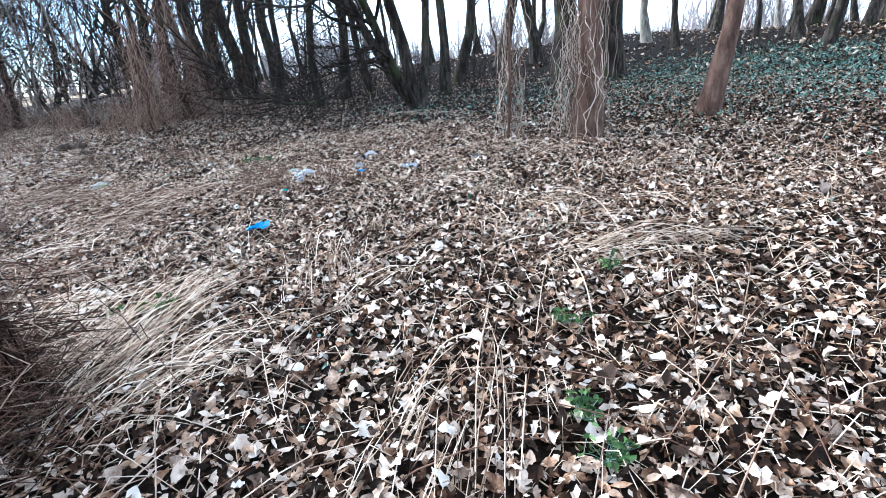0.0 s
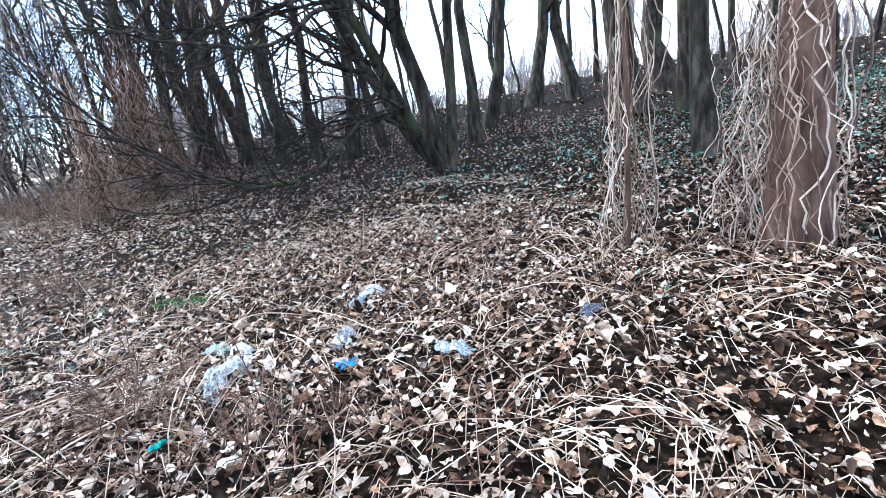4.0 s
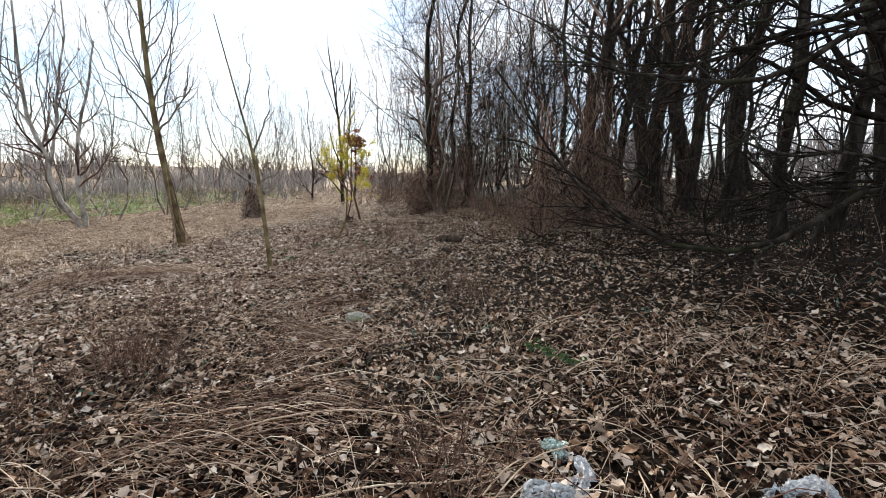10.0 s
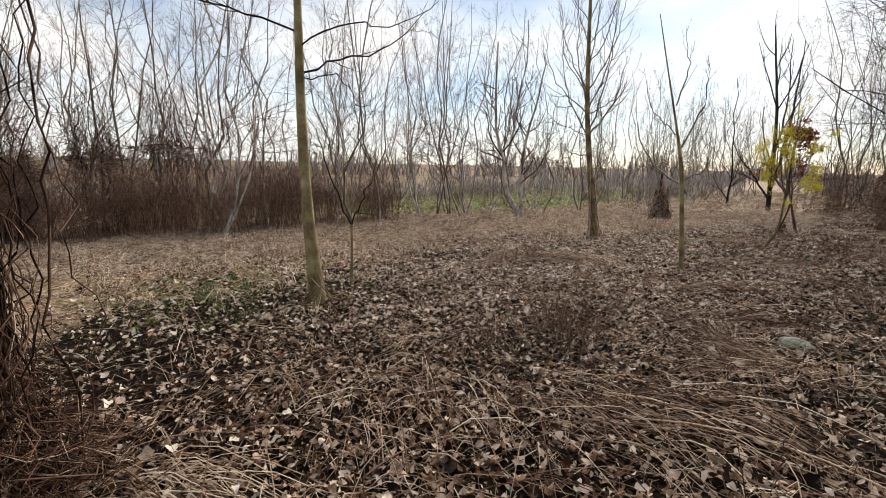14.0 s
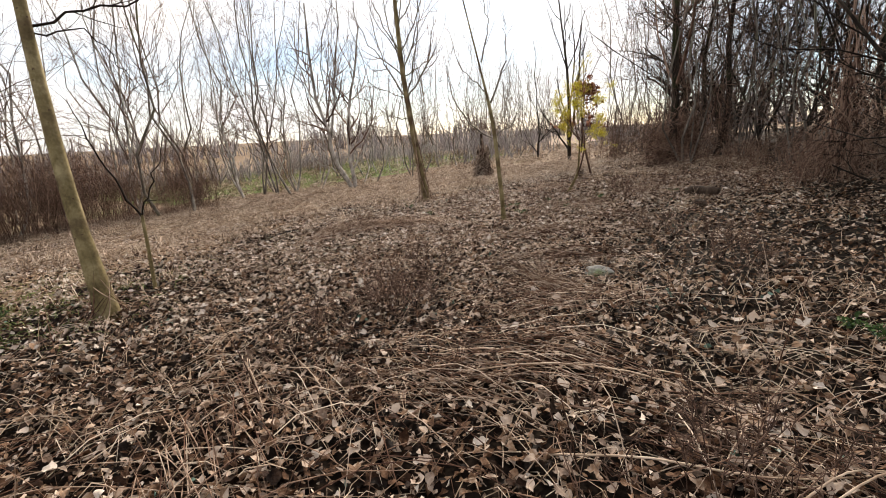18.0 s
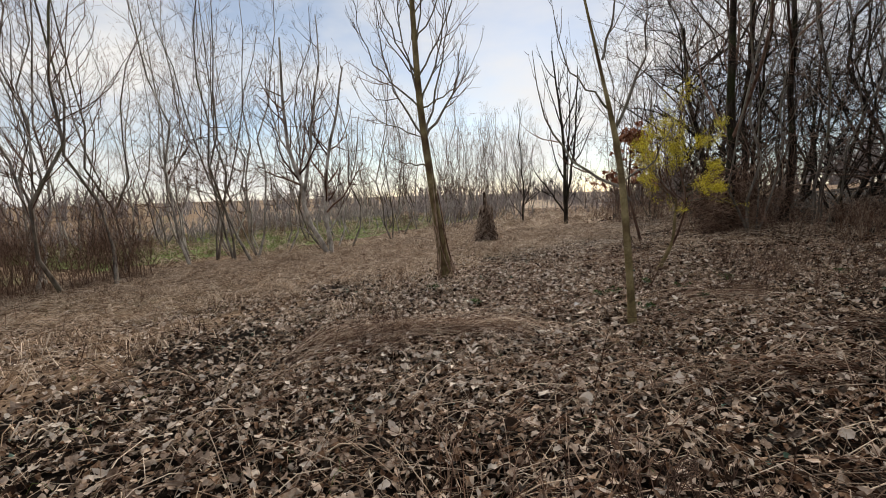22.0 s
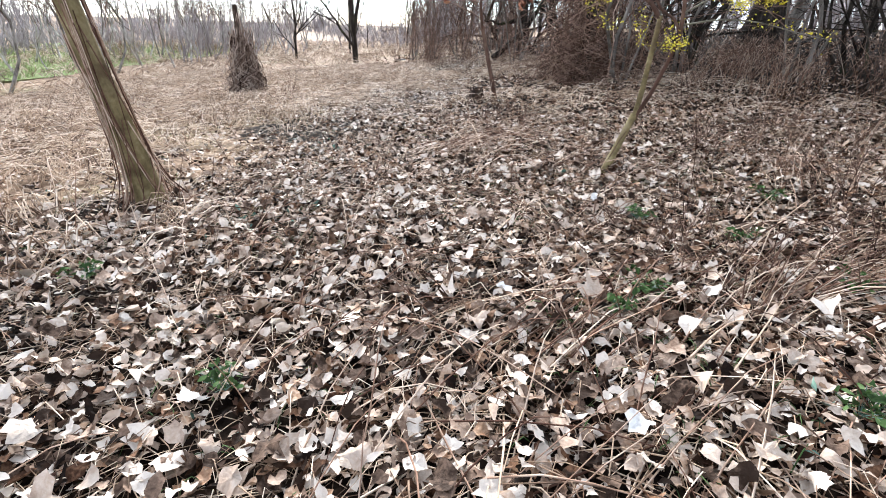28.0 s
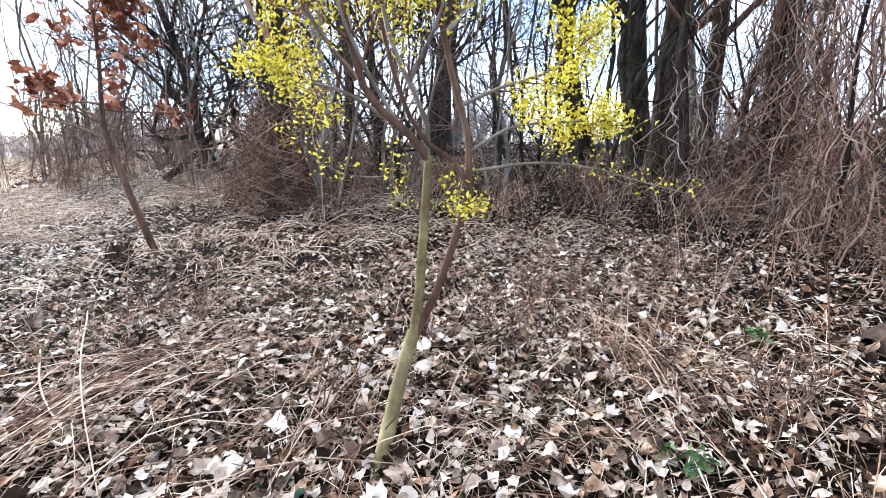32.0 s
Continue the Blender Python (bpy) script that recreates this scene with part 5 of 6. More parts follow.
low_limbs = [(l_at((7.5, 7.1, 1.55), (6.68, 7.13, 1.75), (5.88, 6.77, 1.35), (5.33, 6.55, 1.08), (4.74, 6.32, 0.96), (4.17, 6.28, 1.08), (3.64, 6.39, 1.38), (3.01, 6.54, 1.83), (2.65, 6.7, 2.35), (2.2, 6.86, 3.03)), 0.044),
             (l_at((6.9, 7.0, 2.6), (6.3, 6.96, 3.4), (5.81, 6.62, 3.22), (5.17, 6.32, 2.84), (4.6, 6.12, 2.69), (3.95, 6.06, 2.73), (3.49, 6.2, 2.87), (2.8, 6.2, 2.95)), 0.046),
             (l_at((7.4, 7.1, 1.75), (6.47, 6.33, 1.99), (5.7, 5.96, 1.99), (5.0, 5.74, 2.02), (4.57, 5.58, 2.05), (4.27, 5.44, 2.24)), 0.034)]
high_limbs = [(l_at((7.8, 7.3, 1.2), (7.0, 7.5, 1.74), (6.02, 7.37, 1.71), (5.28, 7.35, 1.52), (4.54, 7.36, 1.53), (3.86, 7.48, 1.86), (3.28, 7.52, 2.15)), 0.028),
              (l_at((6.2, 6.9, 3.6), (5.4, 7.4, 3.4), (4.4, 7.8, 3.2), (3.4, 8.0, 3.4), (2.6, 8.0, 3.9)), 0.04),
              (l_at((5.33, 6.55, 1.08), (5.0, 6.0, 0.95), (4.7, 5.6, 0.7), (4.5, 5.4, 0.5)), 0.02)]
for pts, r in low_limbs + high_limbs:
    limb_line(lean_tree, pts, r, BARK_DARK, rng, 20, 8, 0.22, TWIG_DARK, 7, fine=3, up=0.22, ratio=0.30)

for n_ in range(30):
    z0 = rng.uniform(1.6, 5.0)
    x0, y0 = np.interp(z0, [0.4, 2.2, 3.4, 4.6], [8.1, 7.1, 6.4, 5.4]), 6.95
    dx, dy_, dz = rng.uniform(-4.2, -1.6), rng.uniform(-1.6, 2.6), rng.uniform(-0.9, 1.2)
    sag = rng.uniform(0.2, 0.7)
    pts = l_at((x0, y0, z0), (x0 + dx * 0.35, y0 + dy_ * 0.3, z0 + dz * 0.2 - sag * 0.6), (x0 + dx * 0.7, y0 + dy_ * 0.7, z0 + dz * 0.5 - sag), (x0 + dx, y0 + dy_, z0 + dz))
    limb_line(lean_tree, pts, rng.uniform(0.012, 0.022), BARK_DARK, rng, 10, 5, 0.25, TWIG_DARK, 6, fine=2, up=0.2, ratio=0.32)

# ---- the wood ----
rng = np.random.default_rng(52)
WOOD = []
for n_ in range(9):
    r = (0.12, 0.16, 0.22, 0.28, 0.14, 0.18, 0.33, 0.09, 0.40)[n_]
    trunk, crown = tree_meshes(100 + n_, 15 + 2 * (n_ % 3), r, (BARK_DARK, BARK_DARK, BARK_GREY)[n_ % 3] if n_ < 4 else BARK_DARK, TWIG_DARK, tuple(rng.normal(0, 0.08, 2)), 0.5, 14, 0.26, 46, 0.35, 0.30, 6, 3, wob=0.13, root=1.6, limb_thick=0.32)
    ob = thing("forest_tree", 0, 0, 0, "tall bare forest tree with a dark trunk in the wood", "tree", "trees of the wood")
    part("trunk", trunk, ob)
    part("crown", crown, ob)
    WOOD.append((ob, r))
used = set()


def set_tree(stock, x, y, r=None, turn=None):
    """Stands a tree of about that girth on the ground."""
    n_ = int(rng.integers(len(stock))) if r is None else min(range(len(stock)), key=lambda q: abs(stock[q][1] - r) + 0.02 * rng.uniform())
    src = stock[n_][0]
    m = pose(x, y, float(ground_z(x, y)), 0, 0, rng.uniform(0, 360) if turn is None else turn)
    if src.name in used:
        return copy_thing(src, m)
    used.add(src.name)
    src.matrix_basis = m
    return src


rust = thing("forest_tree", 9.28, 0.54, float(ground_z(9.28, 0.54)), "red-brown trunk with a flared foot at the wood's edge", "tree", "trees of the wood")
trunk, crown = tree_meshes(77, 14, 0.14, BARK_RED, TWIG_BROWN, (0.0, -0.035), 0.12, 12, 0.25, subs=5, twigs=3, root=1.5, sides=12)
part("trunk", trunk, rust)
part("crown", crown, rust)
taken = [(9.28, 0.54), (lx, ly), (vx, vy), (4.0, 13.3), (-1.5, 18.1), (-0.3, 18.6), (5.9, 16.6), (7.1, 16.7)]
for x, y, r in ((14.7, 7.4, 0.42), (9.8, 20.8, 0.3), (16.7, 24.6, 0.22), (13.5, 11.8, 0.2), (20, 13.2, 0.26), (18.5, 14.3, 0.26), (30, 28, 0.26), (36, 11.8, 0.3), (35.8, 6.6, 0.36), (35.8, 3.2, 0.36), (15, 5.9, 0.3), (20.5, 9.4, 0.42), (9.8, 3.1, 0.13),
                (10.4, 13.3, 0.15), (6.5, 19.5, 0.3), (7.7, 18.7, 0.26), (-1.5, 20.9, 0.09), (4.8, 26, 0.26), (6.2, 27.5, 0.3), (7.3, 29, 0.22), (5.7, 34, 0.3), (26, 9.4, 0.17), (7.4, 11.2, 0.12), (8.8, 12.4, 0.16), (7.6, 15.2, 0.12), (11.2, 9.8, 0.16)):
    set_tree(WOOD, x, y, r)
    taken.append((x, y))
tries = 0
while len(taken) < 92 and tries < 4000:
    tries += 1
    y = rng.uniform(-14, 75)
    x = edge_x(y) + 2.5 + abs(rng.normal(0, 18))
    if (12 < y < 48 and (x - 3) / (y - 0.8) < 0.13) or (8 < y < 30 and x < 24 and rng.uniform() < 0.55) or y < 12 and x < 12 or (y < 9 and x < 22 and rng.uniform() < 0.7) or min((x - a) ** 2 + (y - b) ** 2 for a, b in taken) < 5.5:
        continue
    set_tree(WOOD, x, y, (0.09, 0.12, 0.14, 0.16, 0.18, 0.12)[int(rng.integers(6))])
    taken.append((x, y))

for _ in range(44):
    x, y = rng.uniform(19, 52), rng.uniform(-16, 24)
    if min((x - a) ** 2 + (y - b) ** 2 for a, b in taken) > 4:
        set_tree(WOOD, x, y, (0.12, 0.16, 0.18, 0.22)[int(rng.integers(4))])
        taken.append((x, y))

# the black tree with a broken limb at the wood's edge
kx, ky = -2.84, 25.5
black = thing("crooked_tree", kx, ky, float(ground_z(kx, ky)), "crooked black tree with a broken limb on the ground beside it", "tree")
limb_line(black, [(0, 0, -0.1), (0.1, 0, 1.2), (-0.1, 0.1, 2.6), (-0.7, 0.3, 5), (-1.0, 0.4, 8)], 0.16, BARK_DARK, rng, 9, 6, 0.3, TWIG_DARK, 9, name="trunk", fine=2)
limb_line(black, [(0.1, 0, 1.4), (-0.4, -0.1, 1.2), (-1.3, -0.2, 1.25)], 0.09, BARK_DARK, rng, 0, name="broken_limb")
limb_line(black, [(-0.9, -0.4, 0.05), (0.1, -0.1, 1.0), (0.9, 0.2, 2.4), (1.2, 0.2, 3.4)], 0.11, BARK_DARK, rng, 4, 3, name="leaning_limb")
for n_ in range(15):
    a, z0, L = n_ * 2.4, 2.2 + 0.36 * n_, 4.6 - 0.14 * n_
    c_, s_ = math.cos(a), math.sin(a)
    limb_line(black, [(-0.1 - 0.12 * (z0 - 2), 0.05 * z0, z0), (c_ * L * 0.4, s_ * L * 0.4, z0 + 0.8), (c_ * L * 0.8, s_ * L * 0.8, z0 + 1.2), (c_ * L, s_ * L, z0 + 1.0)], 0.04, BARK_DARK, rng, 8, 5, 0.2, TWIG_BROWN, 5, fine=2, up=0.3, ratio=0.36)

# thin-stemmed trees and bushes of the wood's edge
EDGE = []
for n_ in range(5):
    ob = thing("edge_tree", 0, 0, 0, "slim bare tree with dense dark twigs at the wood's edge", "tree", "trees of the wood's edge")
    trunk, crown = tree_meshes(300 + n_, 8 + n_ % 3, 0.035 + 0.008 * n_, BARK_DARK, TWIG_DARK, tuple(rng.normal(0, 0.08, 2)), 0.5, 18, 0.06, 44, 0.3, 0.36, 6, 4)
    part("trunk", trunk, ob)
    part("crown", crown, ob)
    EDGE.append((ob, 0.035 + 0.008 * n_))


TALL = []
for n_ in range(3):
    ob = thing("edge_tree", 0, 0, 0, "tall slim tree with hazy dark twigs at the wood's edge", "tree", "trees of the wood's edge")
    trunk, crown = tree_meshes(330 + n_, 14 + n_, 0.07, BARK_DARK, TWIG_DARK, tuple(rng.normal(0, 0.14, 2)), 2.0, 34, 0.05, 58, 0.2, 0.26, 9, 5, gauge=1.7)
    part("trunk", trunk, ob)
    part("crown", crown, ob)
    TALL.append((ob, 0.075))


def bush_mesh(seed, stems, height, mat, lean=0.5, subs=4, twigs=3, r=0.008, arch=0.25):
    rg = np.random.default_rng(seed)
    a = rg.uniform(0, 6.283, stems)
    n = 7
    s = np.linspace(0, 1, n)[None]
    L = rg.uniform(0.55, 1.1, stems)[:, None] * height
    out = rg.uniform(0.15, 1.0, stems)[:, None] * lean * L
    x0, y0 = rg.normal(0, 0.22, (2, stems, 1))
    P = np.stack([x0 + np.cos(a)[:, None] * out * s**1.3, y0 + np.sin(a)[:, None] * out * s**1.3, L * (s - arch * s**2.5) - 0.03], -1)
    P[:, 1:] += np.cumsum(rg.normal(0, 0.02 * height, (stems, n - 1, 3)), 1) * 0.5
    P[:, :, 2] = np.maximum(P[:, :, 2], -0.03)
    R = r * rg.uniform(0.6, 1.3, stems)[:, None] * np.linspace(1, 0.4, n)[None]
    P1, R1 = grow(P, R, subs, rg, 0.2, 1.0, 45, 15, 0.45, 4, 0.2, 0.25, 0.6, 0.1, 0.0035)
    pieces = [tubes(P1, R1, 3)]
    if twigs:
        P2, R2 = grow(P1, R1, twigs, rg, 0.2, 1.0, 45, 15, 0.55, 3, 0.1, 0.2, 0.7, 0.1, 0.0028)
        pieces.append(tubes(P2, R2, 3))
    return mesh_of("stems", *tubes(P, R, 4), mats=(mat,)), mesh_of("twigs", *join(pieces), mats=(mat,))


BUSH = []
# The 2.2 m bush is a darkened one: the wood's shade is in its colour.
for n_, (h, stems, mat) in enumerate(((2.6, 16, TWIG_RED), (3.4, 13, TWIG_BROWN), (1.7, 18, TWIG_RED), (1.2, 22, TWIG_RED), (2.2, 16, TWIG_DARK))):
    ob = thing("bush", 0, 0, 0, "bare bush of arching twiggy stems in the wood, shade in its dark colour" if mat is TWIG_DARK else "bare brown thicket bush of arching twiggy stems", "bush", "bushes of the thicket")
    s_, t_ = bush_mesh(400 + n_, stems, h, mat, *((0.75, 5, 3, 0.0045, 0.3) if h < 2 else (0.42, 5, 3, 0.0065, 0.2)))
    part("cane_clump", s_, ob)
    part("spray", t_, ob)
    BUSH.append((ob, h))
for y in np.arange(18.0, 62, 2.6):
    for _ in range(1):
        x = float(edge_x(y)) + rng.uniform(-0.3, 3.5)
        if (x + 3.2) ** 2 + (y - 15.5) ** 2 > 4 and (x + 2.84) ** 2 + (y - 25.5) ** 2 > 3:
            set_tree(BUSH, x, y + rng.uniform(-0.6, 0.6), (2.6, 1.7, 3.4, 1.2, 2.2)[int(rng.integers(5))])
    if rng.uniform() < 0.35:
        set_tree(EDGE, float(edge_x(y)) + rng.uniform(0.6, 3.8), y)
# The 2.2 m ones are mostly added to darken the foot of the wood.
for x, y, h in ((2.2, 11.3, 1.2), (6.2, 9.4, 2.2), (2.4, 14.8, 1.2), (6.8, 12.2, 2.2), (8.4, 10.6, 2.2), (9.6, 11.6, 2.2), (10.8, 10.4, 2.2), (8.0, 13.6, 2.2), (10.2, 14.6, 2.2), (12.0, 12.6, 2.2), (11.6, 8.6, 2.2), (9.0, 8.9, 2.2), (12.8, 10.2, 2.2), (7.4, 9.6, 2.2)):
    set_tree(BUSH, x, y, h)
for x, y in ((-3.4, 29.5), (-1.2, 25.8), (-2.2, 32.5), (-4.2, 34.5), (0.8, 36.0), (-5.5, 40.0), (-1.5, 42.0), (1.4, 22.8), (2.5, 30.5), (4.0, 33.0)):
    set_tree(TALL, x, y)
for x, y in ((4.9, 14.4), (3.0, 17.0)):
    set_tree(EDGE, x, y)
HAZY = []
for n_ in range(6):
    mat = (TWIG_BROWN, TWIG_DARK, TWIG_BROWN, TWIG_BROWN, TWIG_DARK, TWIG_DARK)[n_]
    ob = thing("edge_tree", 0, 0, 0, "many-stemmed bare shrub tree with a haze of fine twigs", "tree", "shrub trees of the wood's edge")
    tr, cr = [], []
    for q in range(4):
        a, ln = 1.57 * q + rng.uniform(-0.4, 0.4), rng.uniform(0.08, 0.3)
        P, R = stem(rng.uniform(8.0, 12.5), rng.uniform(0.022, 0.04), rng, (math.cos(a) * ln, math.sin(a) * ln), 0.9, root=1.3)
        P[0, :, :2] += (0.12 * math.cos(a), 0.12 * math.sin(a))
        tr.append(tubes(P, R, 6))
        P1, R1 = grow(P, R, 15, rng, 0.12, 0.98, 60, 18, 0.22, 6, 0.25, 0.28, 0.45, 0, 0.005)
        P2, R2 = grow(P1, R1, 6, rng, 0.15, 1.0, 50, 18, 0.5, 4, 0.15, 0.28, 0.6, 0, 0.004)
        P3, R3 = grow(P2, R2, 4, rng, 0.15, 1.0, 48, 18, 0.6, 3, 0.1, 0.25, 0.7, 0, 0.0032)
        cr += [tubes(P1, R1, 3), tubes(P2, R2, 3), tubes(P3, R3, 3)]
    part("trunk", mesh_of("trunk", *join(tr), mats=(BARK_DARK if mat is TWIG_DARK else BARK_GREY,)), ob)
    part("crown", mesh_of("crown", *join(cr), mats=(mat,)), ob)
    HAZY.append((ob, 0.1 * n_ if mat is TWIG_BROWN else 0.1 * n_ + 5))
for x, y in ((-0.9, 17.4), (0.5, 18.2), (1.9, 16.6), (-0.4, 21.6), (-2.9, 23.4), (-3.6, 27.0), (0.0, 24.6)):
    set_tree(HAZY[0:1] + HAZY[2:4], x, y)
for x, y in ((1.6, 21.0), (3.2, 17.4), (2.6, 15.6), (1.0, 19.6), (3.9, 16.4), (-1.2, 27.6), (-2.4, 31.0), (5.6, 12.8)):
    set_tree(HAZY[1:2] + HAZY[4:], x, y)

# brush round the crooked tree, out into the meadow
for _ in range(20):
    x, y = rng.uniform(-7.6, -2.6), rng.uniform(24.2, 29.0)
    if math.hypot(x + 9.9, y - 28.6) > 1.5 and math.hypot(x - kx, y - ky) > 0.7:
        set_tree(BUSH, x, y, (2.6, 1.7, 1.7, 3.4, 1.2)[int(rng.integers(5))])
for x, y in ((-5.2, 27.6), (-6.6, 28.6), (-4.2, 29.6), (-7.4, 29.4), (-7.9, 31.6)):
    set_tree(HAZY[0:1] + HAZY[2:4], x, y)

# dry canes standing in front of the wood
CANES = []
for n_ in range(4):
    ob = thing("dry_canes", 0, 0, 0, "loose clump of thin pale-brown dry canes at the wood's edge", "dry canes", "dry cane clumps")
    s_, t_ = bush_mesh(480 + n_, 12, (1.0, 1.3, 1.6, 1.1)[n_], (STALK, VINE_PALE, TWIG_RED, STALK)[n_], 0.6, 4, 2, 0.0042, 0.35)
    part("cane_clump", s_, ob)
    part("spray", t_, ob)
    CANES.append((ob, 0.1 * n_))
for _ in range(30):
    y = rng.uniform(11.6, 21.0)
    x = float(edge_x(y)) + rng.uniform(-1.4, 2.6)
    if math.hypot(x + 3.2, y - 15.5) > 1.6:
        set_tree(CANES, x, y)

# ---- the pale young trees and thicket on the low side ----
rng = np.random.default_rng(61)
PALE = []
for n_ in range(7):
    ob = thing("young_tree", 0, 0, 0, "pale-barked bare young tree in the low thicket", "tree", "young trees of the thicket")
    many = (1, 1, 1, 2, 2, 1, 2)[n_]
    tr, cr = [], []
    for q in range(many):
        r = 0.045 - 0.007 * q
        a = rng.uniform(0, 6.28)
        ln = 0.05 + 0.11 * q
        P, R = stem(10.2 - q, r, rng, (math.cos(a) * ln, math.sin(a) * ln), 0.85, root=1.4)
        tr.append(tubes(P, R, 7))
        P1, R1 = grow(P, R, 18, rng, 0.2, 0.97, 52, 16, 0.30, 6, 0.4, 0.24, 0.42, 0, 0.0038)
        P2, R2 = grow(P1, R1, 5, rng, 0.2, 1.0, 44, 16, 0.45, 4, 0.3, 0.24, 0.6, 0, 0.0032)
        P3, R3 = grow(P2, R2, 2, rng, 0.2, 1.0, 32, 12, 0.6, 3, 0.4, 0.14, 0.7, 0, 0.004)
        cr += [tubes(P1, R1, 3), tubes(P2, R2, 3), tubes(P3, R3, 3)]
    part("trunk", mesh_of("trunk", *join(tr), mats=((BARK_PALE, BARK_PALE, BARK_GREY, BARK_PALE)[n_ % 4],)), ob)
    part("crown", mesh_of("crown", *join(cr), mats=(TWIG_BROWN,)), ob)
    PALE.append((ob, n_ * 0.1))
spots = [(-17.1, 17.4), (-18.3, 14.7), (-20.9, 2.9), (-16.9, -0.5), (-14.6, 12.1), (-18.3, 16.2), (-17.2, 9.3), (-21, 5.7), (-19.3, 12.4), (-15.1, 3.3), (-16.4, 12.5), (-20.4, 12.8), (-20, 14.5), (-16.7, 13.6), (-13.1, 2.1)]
tries = 0
while len(spots) < 145 and tries < 5000:
    tries += 1
    y = rng.uniform(-16, 60)
    x = -13.5 - 0.12 * max(y - 10, 0) - abs(rng.normal(0, 8.5)) - (2.5 if y > 8 else 0)
    if min((x - a) ** 2 + (y - b) ** 2 for a, b in spots) > 1.0:
        spots.append((x, y))
for _ in range(24):
    spots.append((-13.6 - abs(rng.normal(0, 4)), rng.uniform(-16, -3)))
for x, y in spots:
    set_tree(PALE, x, y)
for _ in range(170):
    y = rng.uniform(-15, 9)
    set_tree(BUSH, -13.2 - 0.12 * max(y, 0) - abs(rng.normal(0, 3)), y, (2.6, 3.4, 1.7, 2.6, 1.7, 3.4)[int(rng.integers(6))])
for _ in range(45):
    y = rng.uniform(-7, 7)
    set_tree(BUSH, -13.4 - abs(rng.normal(0, 2)), y, (2.6, 1.7, 2.6)[int(rng.integers(3))])
for x, y, top, wide in ((-15.6, -1.1, 4.4, 0.55), (-16.0, 0.8, 5.2, 0.45), (-14.6, -3.0, 3.6, 0.5)):
    ob = thing("vine_clad_tree", x, y, float(ground_z(x, y)), "thin young tree smothered in rust-brown dry vines", "tree", "vine-clad trees")
    trunk, crown = tree_meshes(int(top * 10) + 500, top + 3, 0.05, BARK_GREY, TWIG_BROWN, (0.04, 0.02), 0.5, 12, 0.2, subs=5, twigs=4)
    part("trunk", trunk, ob)
    part("crown", crown, ob)
    vine_cloak(ob, rng, 90, top, wide, wide * 0.7, VINE_DARK, (0.004, 0.009), 0.5, n=20)
    vine_cloak(ob, rng, 120, top, wide, wide * 0.9, TWIG_BROWN, (0.003, 0.007), 0.6, n=18, low=top * 0.55, name="vine_mass")
for _ in range(34):
    y = rng.uniform(6, 48)
    set_tree(BUSH, -24 - abs(rng.normal(0, 5)), y, (1.7, 1.2, 2.6)[int(rng.integers(3))])

# the pale crooked tree at the meadow's low edge
px_, py_ = -14.36, 15.15
pz_ = float(ground_z(px_, py_))
pale = thing("crooked_pale_tree", px_, py_, pz_, "pale-barked crooked tree, one stem leaning low over the meadow's edge", "tree")
for pts, r in (([(-14.36, 15.18, -1.0), (-14.5, 15.0, -0.45), (-14.66, 14.76, 0.05), (-14.82, 14.52, 0.9), (-14.88, 14.5, 1.74), (-15.05, 14.25, 2.64), (-15.16, 14.1, 3.73), (-15.18, 14.06, 5.13), (-15.18, 14.07, 7.1)], 0.105),
               ([(-14.86, 14.52, 1.6), (-14.72, 14.72, 2.9), (-14.58, 14.9, 4.64), (-14.4, 15.13, 6.4), (-14.4, 15.1, 8.0)], 0.06),
               ([(-14.34, 15.2, -1.0), (-14.36, 15.19, -0.2), (-14.41, 15.12, 0.5), (-14.37, 15.17, 1.77), (-14.27, 15.29, 3.2), (-14.04, 15.55, 4.5), (-13.83, 15.77, 6.2)], 0.095),
               ([(-14.55, 14.93, -0.25), (-14.74, 14.62, 0.1), (-14.93, 14.3, 0.33), (-15.24, 13.66, 0.6)], 0.03),
               ([(-14.4, 15.13, -0.4), (-14.34, 15.21, 0.23), (-14.1, 15.51, 0.67), (-13.92, 15.71, 1.25), (-13.76, 15.9, 2.0), (-13.5, 16.2, 4.5)], 0.045),
               ([(-15.1, 14.2, 2.9), (-15.5, 14.0, 3.9), (-15.7, 13.8, 5.2), (-15.8, 13.9, 6.8)], 0.035)):
    limb_line(pale, [(a - px_, b - py_, c - pz_) for a, b, c in pts], r, BARK_PALE, rng, 10, 5, 0.3, TWIG_BROWN, 8, fine=2, up=0.4, name="stem", ratio=0.32)

# tall forked tree where the meadow narrows, and others far along it
mx, my = -9.9, 28.6
tall = thing("forked_tree", mx, my, float(ground_z(mx, my)), "tall thin bare tree with several upright dark stems", "tree")
for pts, r in (([(0, 0, -0.1), (-0.1, 0, 3), (-0.3, -0.1, 6), (-0.8, -0.2, 9.5)], 0.13), ([(0, 0, 0.6), (-0.9, -0.2, 1.9), (-1.7, -0.4, 3.0), (-2.0, -0.5, 3.6)], 0.06), ([(0, 0, 1.2), (0.4, 0.1, 4), (0.5, 0.2, 8.6)], 0.08), ([(-0.1, 0, 2.6), (0.1, 0.2, 5), (-0.1, 0.3, 8.8)], 0.06)):
    limb_line(tall, pts, r, BARK_DARK, rng, 8, 4, 0.25, TWIG_DARK, 8, up=0.8, name="stem")
for x, y in ((-14, 40), (-20, 47), (-17, 54), (-27, 60), (-11, 44), (-13, 52), (-24, 41), (-30, 50), (-33, 70), (-20, 66), (-38, 62), (-26, 74), (-16, 36), (-25, 36)):
    set_tree(EDGE if x > -18 else PALE, x, y)

